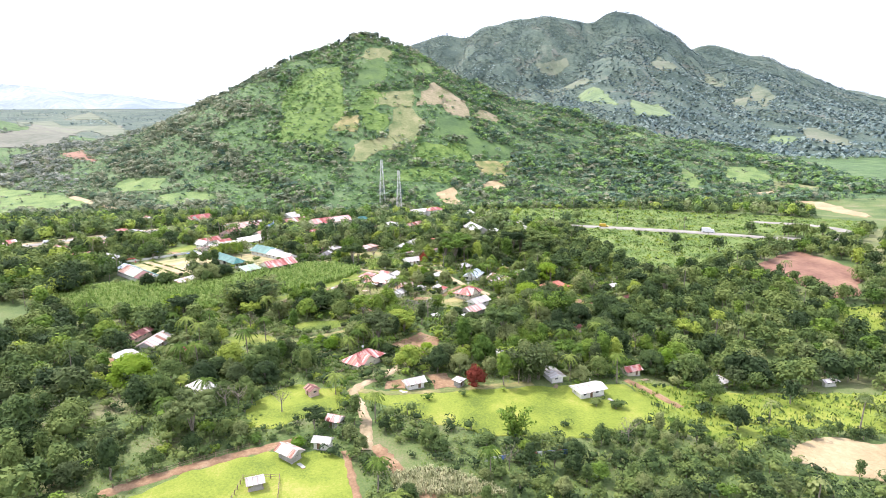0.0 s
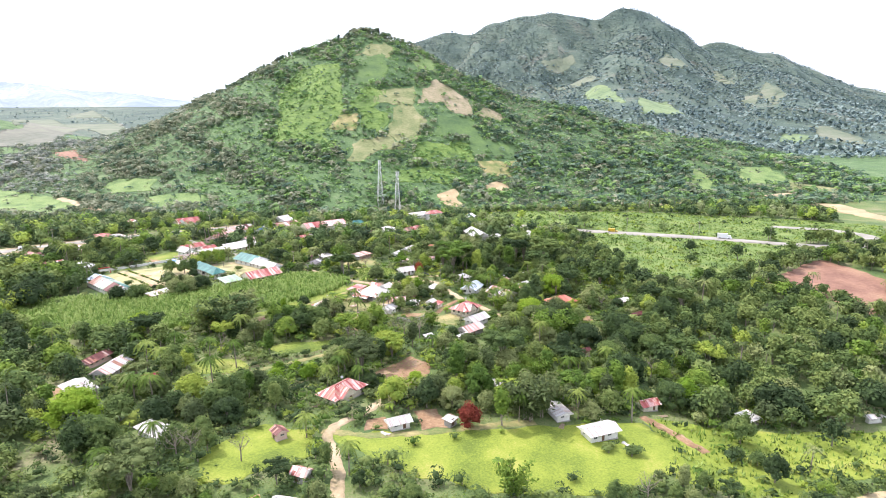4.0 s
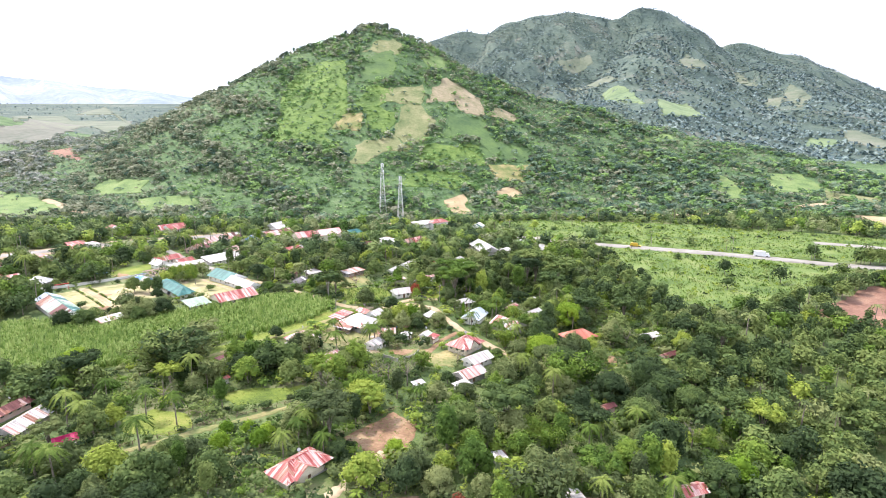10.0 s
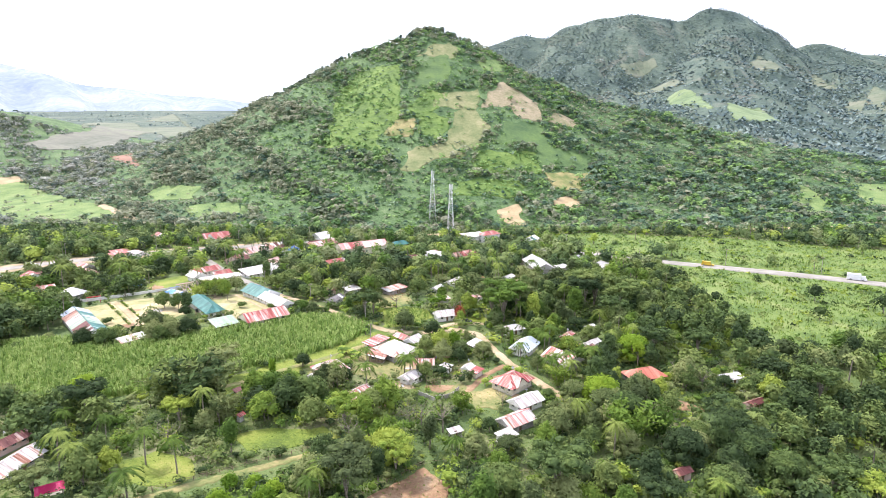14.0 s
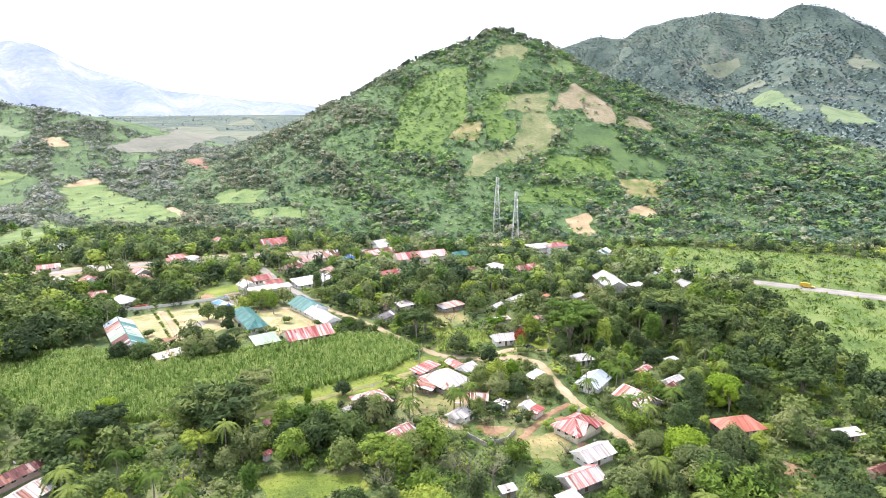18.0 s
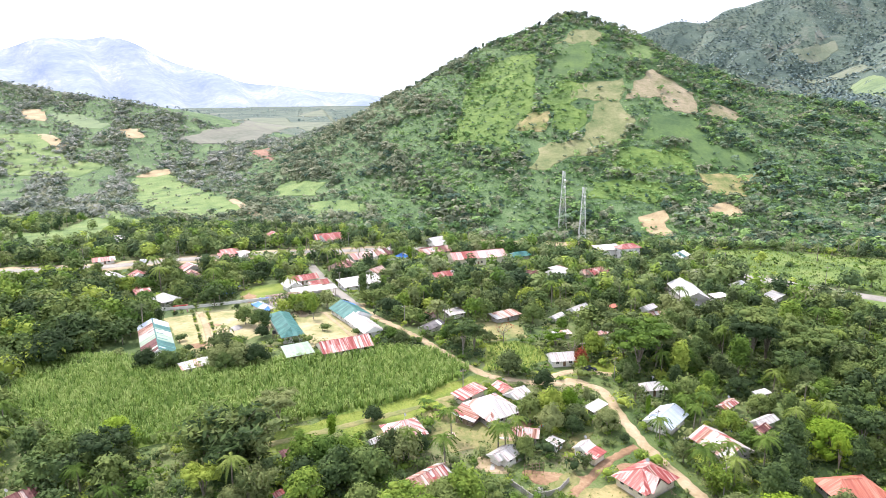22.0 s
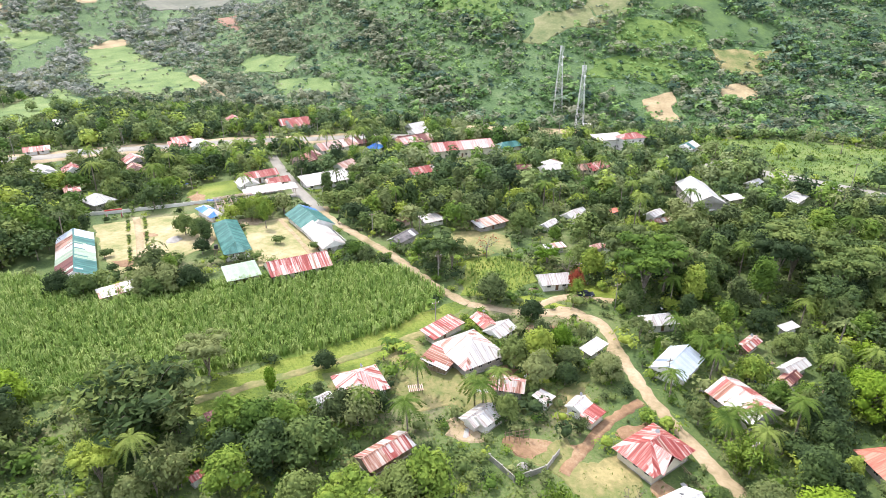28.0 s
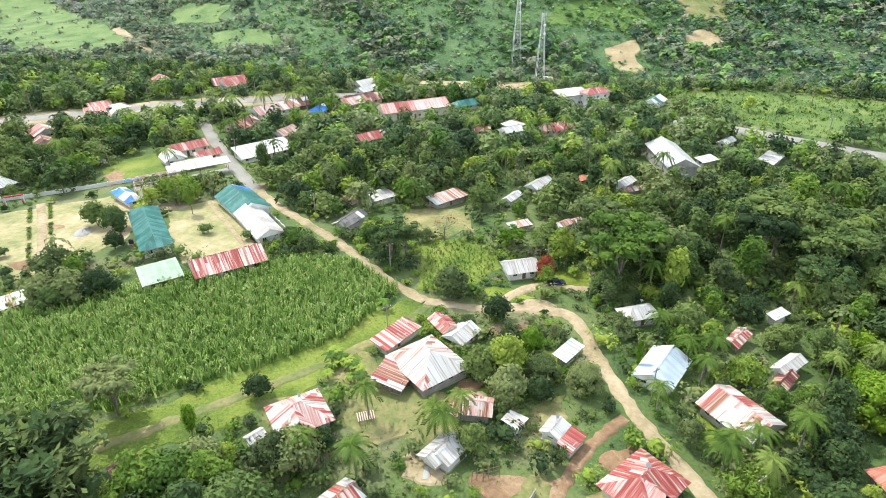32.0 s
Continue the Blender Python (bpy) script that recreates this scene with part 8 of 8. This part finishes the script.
# sugar cane
def cane_plant(seed):
    q = np.random.RandomState(seed)
    pieces = []
    for k in range(9):
        a, h = q.uniform(0, 6.28), q.uniform(1.6, 2.5)
        b, o = np.array([q.uniform(-0.4, 0.4), q.uniform(-0.4, 0.4), 0]), np.array([math.cos(a), math.sin(a), 0])
        s = np.array([-math.sin(a), math.cos(a), 0]) * 0.09
        m, e = b + o * 0.35 + [0, 0, h], b + o * q.uniform(0.7, 1.1) + [0, 0, h * q.uniform(0.75, 1.05)]
        pieces.append((np.array([b - s, b + s, m + s, m - s, e]), np.array([[0, 1, 2], [0, 2, 3], [3, 2, 4]])))
    return (*tube([(0, 0, -0.2), (0, 0, 1.4)], [0.05, 0.03], 3), *join(pieces))
p, rs = scatter(-170, -15, 245, 332, 1.0, 39)
p = p[inside(CANE_FIELD, p[:, 0], p[:, 1]) & (wave(p[:, 0], p[:, 1], 9, 0.3) > -1.45)]
REED = surface("pale_reeds", [(0.24, 0.26, 0.13), (0.36, 0.37, 0.2), (0.48, 0.46, 0.28)], 0.2, 1.5, rough=0.7, bump=0.0, vary=0.4, through_light=0.2, world_space=True, tint=True)
r2, rs2 = scatter(-9, 19, 120, 133, 0.75, 40)
r2 = r2[inside([(-8, 129), (1, 132), (12, 127), (18, 121), (-7, 122)], r2[:, 0], r2[:, 1])]
tile("reeds", "tall pale reeds at the corner of a field", "reeds", [cane_plant(84), cane_plant(85)], r2, rs2.uniform(0.6, 0.95, len(r2)), [REED], bark=REED, seed=63)
r3, rs3 = scatter(-22, 2, 319, 350, 1.1, 47)
r3 = r3[inside([(-20, 342), (-12, 348), (-4, 345), (0, 334), (-7, 324), (-17, 321)], r3[:, 0], r3[:, 1])]
tile("young_crop", "low green crop in rows on a small plot", "crop", [cane_plant(86), cane_plant(87)], r3, rs3.uniform(0.3, 0.55, len(r3)), [CANE], bark=CANE, seed=65)
tile("sugar_cane", "dense sugar cane with long drooping leaves", "sugar cane", [cane_plant(81), cane_plant(82), cane_plant(83)], p, rs.uniform(0.75, 1.15, len(p)), [CANE], bark=CANE, seed=56)

# weeds and bushes on the roadside meadows and the green slope
p, rs = scatter(60, 350, 135, 540, 2.2, 43)
grown = np.zeros(len(p), bool)
for poly, keep in OPEN[:-N_ROADS]:
    q = np.asarray(poly)
    if q[:, 0].max() > 100 and q[:, 1].max() < 545 and 0 < keep:
        grown |= inside(poly, p[:, 0], p[:, 1])
p = p[grown & (wave(p[:, 0], p[:, 1], 14, 0.2) > -1.2)]
for x, y, r in LANES:
    p = p[np.hypot(p[:, 0] - x, p[:, 1] - y) > r * 0.5 + 1.5]
bush = rs.uniform(0, 1, len(p)) < 0.09
tile("meadow_weeds", "tall weeds and grass across the meadows", "weeds", [tuft(94, 6), tuft(95, 6), tuft(96, 6)], p[~bush], rs.uniform(1.2, 2.6, (~bush).sum()), [WOODLEAF["fresh"], CANE, ROADGRASS], bark=CANE, seed=60)
tile("meadow_bushes", "low bushes scattered across the meadows", "bushes", [low_scrub(98), low_scrub(99)], p[bush], rs.uniform(0.3, 0.8, bush.sum()), [WOODLEAF["fresh"], WOODLEAF["deep"]], seed=66)

# the tall dark grove beside the school and the trees on the summit
GROVE = [(-215, 296), (-152, 290), (-140, 312), (-152, 345), (-185, 372), (-240, 385), (-255, 330)]
p, rs = scatter(-260, -130, 285, 390, 8.0, 45)
p = p[inside(GROVE, p[:, 0], p[:, 1]) & (room_above(p[:, 0], p[:, 1]) > 6)]
tile("school_grove", "tall dark grove of dense broadleaf trees", "woods", mids[:3], p, np.minimum(rs.uniform(1.1, 1.5, len(p)), room_above(p[:, 0], p[:, 1], 5.0) / 9.5), [WOODLEAF["deep"], WOODLEAF["fresh"], WOODLEAF["deep"]], seed=61)
x = np.linspace(-262, 20, 130)
p = np.stack([x + rs.uniform(-2, 2, len(x)), 926 + rs.uniform(-9, 6, len(x))], 1)
tile("summit_trees", "row of trees along the crest of the hill", "woods", mids, p, rs.uniform(0.45, 0.9, len(p)) * np.where(np.abs(x + 25) < 30, 1.25, 1.0), [HAZYHILLLEAF["grey"], HAZYHILLLEAF["deep"]], seed=62)

# ---- school and village details ----
def hedge(label, pts, high, seed, gap=0.55, leaf="deep"):
    out = []
    for (ax, ay), (bx, by) in zip(pts, pts[1:]):
        n = max(2, int(math.hypot(bx - ax, by - ay) / gap))
        out += [(ax + (bx - ax) * k / n, ay + (by - ay) * k / n) for k in range(n)]
    q = np.array(out) + np.random.RandomState(seed).uniform(-0.15, 0.15, (len(out), 2))
    tile("hedge", label, "hedge", lows[:2], q, np.full(len(q), high / 1.6) * np.random.RandomState(seed).uniform(0.85, 1.15, len(q)), [WOODLEAF[leaf], WOODLEAF["fresh"]], seed=seed)


for o, s in ((-2.6, 70), (2.6, 71)):
    for a, b in ((0.06, 0.34), (0.42, 0.62), (0.68, 0.92)):
        hedge("clipped dark green hedge along the school path", [(-141 + 31 * f + o * 0.76, 348 - 36.5 * f + o * 0.65) for f in (a, b)], 0.75, s + int(a * 40))
hedge("tall clipped hedge between small houses", [(-14.5, 308), (-9, 303), (-3.5, 298)], 1.7, 91, 0.45, "fresh")
hedge("row of bushes along the white school wall", [(-83, 360), (-66, 345), (-54, 333)], 1.2, 92, 0.9)
hedge("hedge along the village lane", [(31, 302), (35, 292), (40, 283)], 1.3, 93, 0.8)
hedge("row of shrubs before the striped school building", [(-88, 316), (-76, 313)], 0.9, 94, 1.1)

SAND = surface("grey_sand", [(0.26, 0.25, 0.23), (0.36, 0.34, 0.32), (0.44, 0.42, 0.39)], 0.4, 5, bump=0.4, depth=0.1)
TARP = surface("blue_tarpaulin", [(0.015, 0.08, 0.32), (0.03, 0.15, 0.5), (0.08, 0.27, 0.6)], 0.5, 3, rough=0.45, bump=0.3, vary=0.2)
CLOTH = {"white": surface("white_washing", [(0.65, 0.65, 0.65), (0.8, 0.8, 0.8)], 1, 6, bump=0.2), "blue": surface("blue_washing", [(0.05, 0.12, 0.4), (0.12, 0.22, 0.5)], 1, 6, bump=0.2),
         "red": surface("red_washing", [(0.4, 0.05, 0.06), (0.5, 0.12, 0.12)], 1, 6, bump=0.2), "dark": surface("dark_washing", [(0.04, 0.04, 0.06), (0.1, 0.09, 0.12)], 1, 6, bump=0.2)}
PLASTIC = {"blue": surface("blue_plastic", [(0.02, 0.1, 0.4), (0.04, 0.16, 0.5)], 1, 6, rough=0.4, bump=0.0), "black": surface("black_plastic", [(0.02, 0.02, 0.022), (0.04, 0.04, 0.04)], 1, 6, rough=0.4, bump=0.0)}


def heap(name, label, x, y, r, high, material):
    """A rounded heap of loose stuff, lying on the ground."""
    v, f, k, m, q = [(0, 0, high)], [], 14, 4, random.Random(int(x * 3))
    for i in range(1, m + 1):
        for j in range(k):
            a, d = 2 * math.pi * j / k, r * i / m * q.uniform(0.85, 1.12)
            v.append((d * math.cos(a), d * 0.75 * math.sin(a), high * (1 - (i / m) ** 1.3) * q.uniform(0.8, 1.1) - (0.3 if i == m else 0)))
    f += [(0, 1 + j, 1 + (j + 1) % k) for j in range(k)]
    f += [(1 + i * k + j, 1 + (i + 1) * k + j, 1 + (i + 1) * k + (j + 1) % k, 1 + i * k + (j + 1) % k) for i in range(m - 1) for j in range(k)]
    ob = new(name, hull(v, f, material, name))
    ob.matrix_basis = pose(x, y, float(gz(x, y)) + 0.1, 0, 0, x * 7 % 360)
    return tagged(ob, label, "heap", kind="stuff")


heap("sand_heap", "heap of grey building sand in the school yard", -112.4, 330, 3.6, 1.0, SAND)
heap("sand_heap", "small heap of pale gravel beside a house", 6, 262, 1.4, 0.6, SAND)
heap("earth_heap", "heap of orange earth beside the lane", 10, 305, 1.8, 0.6, EARTH)


def frame_hall(x, y, turn, w, d, high):
    """A roof frame on posts, with no covering yet."""
    e = thing("roof_frame", x, y, turn, "unfinished open hall with bare timber roof frame on posts", "hall frame")
    FOOT.append((x, y, w * 0.5))
    nx = 6
    for i in range(nx):
        px = -w / 2 + w * i / (nx - 1)
        for py in (-d / 2, 0, d / 2):
            part("post", shared(("fh", high, py == 0), lambda: Geo().box(-0.12, -0.12, -0.6, 0.12, 0.12, high + (1.0 if py == 0 else 0)).mesh("post", WALL["block"])), e, at=pose(px, py, 0))
        for s in (-1, 1):
            part("rafter", Geo().rod((px, s * (d / 2 + 0.5), high - 0.1), (px, 0, high + 1.0), 0.1, 4).mesh("rafter", WALL["pink"]), e)
    for s in (-1, 1):
        for k in range(5):
            f = k / 4
            yy, zz = s * (d / 2 + 0.5) * (1 - f), high + 0.05 + 1.1 * f
            part("purlin", Geo().box(-w / 2 - 0.4, yy - 0.06, zz, w / 2 + 0.4, yy + 0.06, zz + 0.1).mesh("purlin", WALL["pink"]), e)
    part("floor_slab", Geo().box(-w / 2 - 0.3, -d / 2 - 0.3, -0.6, w / 2 + 0.3, d / 2 + 0.3, 0.15).mesh("floor_slab", CONCRETE), e)
    return e


frame_hall(-110.5, 362.5, 40, 13, 11, 3.4)
house("long covered stage with a flat white roof", -104.5, 377.5, 41, 20, 5, 3.4, "shed", "whitewall", open_sides=True, category="stage", sheets=14, group="school buildings")

gate = thing("school_gate", -149, 347, 36, "open red steel gate between white pillars", "gate")
for gx in (-2.4, 2.4):
    part("pillar", shared("gp", lambda: Geo().box(-0.3, -0.3, -0.5, 0.3, 0.3, 2.6).mesh("pillar", WALL["white"])), gate, at=pose(gx, 0, 0))
    for k in range(7):
        part("bar", shared("gb", lambda: Geo().box(-0.03, -0.03, 0.15, 0.03, 0.03, 1.7).mesh("bar", PAINT["red"])), gate, at=pose(gx, -0.35 - 0.27 * k, 0))
    for gzv in (0.2, 1.6):
        part("gate_rail", shared("gr", lambda: Geo().box(-0.035, -2.1, 0, 0.035, -0.3, 0.07).mesh("gate_rail", PAINT["red"])), gate, at=pose(gx, 0, gzv))
part("lintel", Geo().box(-2.8, -0.2, 2.6, 2.8, 0.2, 3.0).mesh("lintel", PAINT["red"]), gate)


def tarp(x, y, turn, w, d, high, label):
    e = thing("tarpaulin_shelter", x, y, turn, label, "tarpaulin", "blue tarpaulins")
    for sx in (-1, 1):
        for sy in (-1, 1):
            part("pole", Geo().rod((sx * w * 0.46, sy * d * 0.46, -0.3), (sx * w * 0.46, sy * d * 0.46, high - 0.2 * sy), 0.05, 5).mesh("pole", WALL["wood"]), e)
    g, n = Geo(), 6
    for i in range(n + 1):
        a, sag = -w / 2 + w * i / n, -0.25 * math.sin(math.pi * i / n)
        g.v += [(a, -d / 2, high + 0.2 + sag), (a, d / 2, high - 0.2 + sag), (a, -d / 2, high + 0.17 + sag), (a, d / 2, high - 0.23 + sag)]
    for i in range(n):
        b = 4 * i
        g.f += [(b, b + 4, b + 5, b + 1), (b + 2, b + 3, b + 7, b + 6), (b, b + 2, b + 6, b + 4), (b + 1, b + 5, b + 7, b + 3)]
    part("sheet", g.mesh("sheet", TARP), e)


tarp(-143, 372, 20, 4.5, 3.5, 2.4, "bright blue tarpaulin stretched over poles among trees")
tarp(-122, 366, 30, 4.0, 2.6, 2.2, "blue tarpaulin stretched beside the school pavilion")
tarp(-147, 384, 60, 3.2, 2.2, 2.2, "small faded blue tarpaulin on thin poles")


def washing_line(x, y, turn, length, colours, label):
    e = thing("washing_line", x, y, turn, label, "washing line", "washing lines")
    for s in (0, length):
        part("post", shared("wlp", lambda: Geo().rod((0, 0, -0.4), (0, 0, 1.9), 0.05, 5).mesh("post", WALL["wood"])), e, at=pose(s, 0, 0))
    part("line", Geo().rod((0, 0, 1.8), (length, 0, 1.8), 0.015, 4).mesh("line", STEEL), e)
    q, s = random.Random(int(x + y)), 0.3
    for c in colours.split():
        wd, hg = q.uniform(0.6, 1.3), q.uniform(0.7, 1.3)
        if s + wd > length - 0.2:
            break
        g, n = Geo(), 5
        for i in range(n):
            a, b = s + wd * i / n, s + wd * (i + 1) / n
            ya, yb = 0.05 * math.sin(i * 2.1), 0.05 * math.sin((i + 1) * 2.1)
            g.v += [(a, 0, 1.82), (b, 0, 1.82), (b, yb, 1.8 - hg), (a, ya, 1.8 - hg), (a, 0.03, 1.82), (b, 0.03, 1.82), (b, yb + 0.03, 1.8 - hg), (a, ya + 0.03, 1.8 - hg)]
            g.f += [tuple(8 * i + k for k in p) for p in ((3, 2, 1, 0), (4, 5, 6, 7), (0, 1, 5, 4), (2, 3, 7, 6))]
        part("washing", g.mesh("washing", CLOTH[c]), e)
        s += wd + q.uniform(0.1, 0.35)


washing_line(14, 134, 8, 7, "white white white white blue", "white sheets drying on a line between posts")
washing_line(25, 136.5, 4, 12, "blue red white dark blue white red blue dark", "coloured clothes drying on a long line")
washing_line(-13, 251, 20, 6, "white blue white dark red", "clothes drying on a line beside a small house")
washing_line(3, 286, 70, 5, "white red blue white", "clothes drying on a line between houses")
washing_line(50, 297, -30, 6, "blue white dark red white", "clothes drying on a line behind a house")

rack = thing("drying_rack", -18, 277, 25, "weathered wooden drying rack with slatted top", "rack")
for rx in (-1.3, 1.3):
    for ry in (-0.9, 0.9):
        part("leg", shared("rl", lambda: Geo().box(-0.06, -0.06, -0.3, 0.06, 0.06, 0.95).mesh("leg", WALL["wood"])), rack, at=pose(rx, ry, 0))
for k in range(8):
    part("slat", shared("rs", lambda: Geo().box(-0.09, -1.1, 0.95, 0.09, 1.1, 1.0).mesh("slat", WALL["pink"])), rack, at=pose(-1.4 + 0.4 * k, 0, 0))
for ry in (-0.9, 0.9):
    part("rail", Geo().box(-1.5, ry - 0.05, 0.85, 1.5, ry + 0.05, 0.95).mesh("rail", WALL["wood"]), rack)

prop = thing("scaffold_frame", 4, 268, 25, "rough bamboo frame of a half-built wall", "frame")
for k in range(6):
    part("bamboo_pole", shared("bp", lambda: Geo().rod((0, 0, -0.4), (0.05, 0, 2.8), 0.06, 5).mesh("bamboo_pole", WALL["wood"])), prop, at=pose(-2.2 + 0.9 * k, 0.3 * math.sin(k * 2.0), 0))
for k in range(3):
    part("bamboo_rail", Geo().rod((-2.4, 0, 0.7 + 0.8 * k), (2.5, 0.1, 0.8 + 0.8 * k), 0.05, 5).mesh("bamboo_rail", WALL["wood"]), prop)


def tank(x, y, high, colour):
    e = thing("water_tank", x, y, 0, colour + " plastic water tank on a small timber stand", "water tank", "water tanks")
    for sx in (-0.5, 0.5):
        for sy in (-0.5, 0.5):
            part("leg", shared(("tl", high), lambda: Geo().box(-0.06, -0.06, -0.3, 0.06, 0.06, high).mesh("leg", WALL["wood"])), e, at=pose(sx, sy, 0))
    part("platform", shared(("tp", high), lambda: Geo().box(-0.75, -0.75, high, 0.75, 0.75, high + 0.1).mesh("platform", WALL["wood"])), e)
    body = part("tank", shared(("tb", high, colour), lambda: Geo().rod((0, 0, high + 0.1), (0, 0, high + 1.3), 0.6, 14, 0.56).mesh("tank", PLASTIC[colour])), e)
    part("lid", shared(("td", high, colour), lambda: Geo().rod((0, 0, high + 1.3), (0, 0, high + 1.45), 0.35, 12, 0.2).mesh("lid", PLASTIC[colour])), body)


tank(-92, 322, 2.0, "black")
tank(64, 297, 1.6, "black")


def dish(x, y, z, turn):
    e = thing("satellite_dish", x, y, turn, "small grey satellite dish on a roof mast", "satellite dish", "satellite dishes", z)
    part("mast", shared("dm", lambda: Geo().rod((0, 0, -0.9), (0, 0, 0.9), 0.03, 5).mesh("mast", STEEL)), e)
    part("reflector", shared("dr", lambda: Geo().rod((0, -0.05, 0.9), (0, -0.2, 1.0), 0.18, 12, 0.42).mesh("reflector", PAINT["grey"])), e)
    part("arm", shared("da", lambda: Geo().rod((0, -0.15, 0.8), (0, -0.6, 1.05), 0.02, 4).mesh("arm", STEEL)), e)


lived_in = [o for o in bpy.data.objects if o.parent is None and o.get("category") == "house" and o.matrix_basis.translation.y < 345]
for k, o in enumerate(lived_in):
    if k % 3 == 0:
        ridge = [c for c in o.children if c.name.startswith("roof")]
        tops = [max(v.co.z for v in c.data.vertices) for c in ridge if c.data]
        if tops:
            spot = o.matrix_basis @ Vector((0.3, 0.05, max(tops) + 0.55))
            dish(spot.x, spot.y, spot.z, 30 * (k % 7))

# things left lying round the houses
q = random.Random(77)
for k, o in enumerate(lived_in):
    c = o.matrix_basis.translation
    r = next((f[2] for f in FOOT if abs(f[0] - c.x) < 0.01 and abs(f[1] - c.y) < 0.01), 4)
    a = q.uniform(-2.9, -0.3)
    x, y = c.x + math.cos(a) * (r + 0.4), c.y + math.sin(a) * (r + 0.4)
    if k % 2:
        e = thing("plank_pile", x, y, q.uniform(0, 360), "pile of weathered planks on the ground", "planks", "plank piles")
        for i in range(4):
            part("plank", shared("plank", lambda: Geo().box(-1.4, -0.14, 0, 1.4, 0.14, 0.06).mesh("plank", WALL["wood"])), e, at=pose(q.uniform(-0.2, 0.2), -0.5 + 0.32 * i, 0.14 + 0.02 * (i % 2), 0, 0, q.uniform(-8, 8)))
    else:
        e = thing("sheet_pile", x, y, q.uniform(0, 360), "old roof sheets lying on the ground", "roof sheets", "roof sheet piles")
        for i in range(3):
            part("roof_sheet", shared(("lying", i), lambda: Geo().box(-1.2, -0.4, 0, 1.2, 0.4, 0.03).mesh("roof_sheet", ROOF[("rust", "white", "grey")[i]])), e, at=pose(q.uniform(-0.4, 0.4), q.uniform(-0.4, 0.4), 0.16 + 0.05 * i, 0, 0, q.uniform(-30, 30)))

# school yard trees and a banana patch
for x, y, s in ((-104.5, 333, 0.85), (-101.2, 353.7, 0.9), (-94.4, 353.4, 1.0), (-96, 350, 0.7), (-97, 322, 0.6)):
    plant("round_c", x, y, s, "fresh" if y > 350 else "deep", free=True)
for x, y in ((-124, 313.5), (-116, 306), (-66, 334), (-79, 333)):
    plant("shrub_a", x, y, 1.2, "deep", free=True)
for x, y, s, lf in ((-97, 298, 0.85, "olive"), (-92, 300, 0.9, "olive"), (-87, 302, 0.8, "deep"), (-112, 292, 0.8, "deep"), (-94, 296, 0.7, "deep"), (-120, 293, 0.75, "deep")):
    plant("round_a", x, y, s, lf, free=True)
rnd = random.Random(12)
for k in range(16):
    plant("banana_a", -24 + rnd.uniform(-5, 3), 289 + rnd.uniform(-3.5, 3), rnd.uniform(0.7, 1.0), "fresh", free=True)
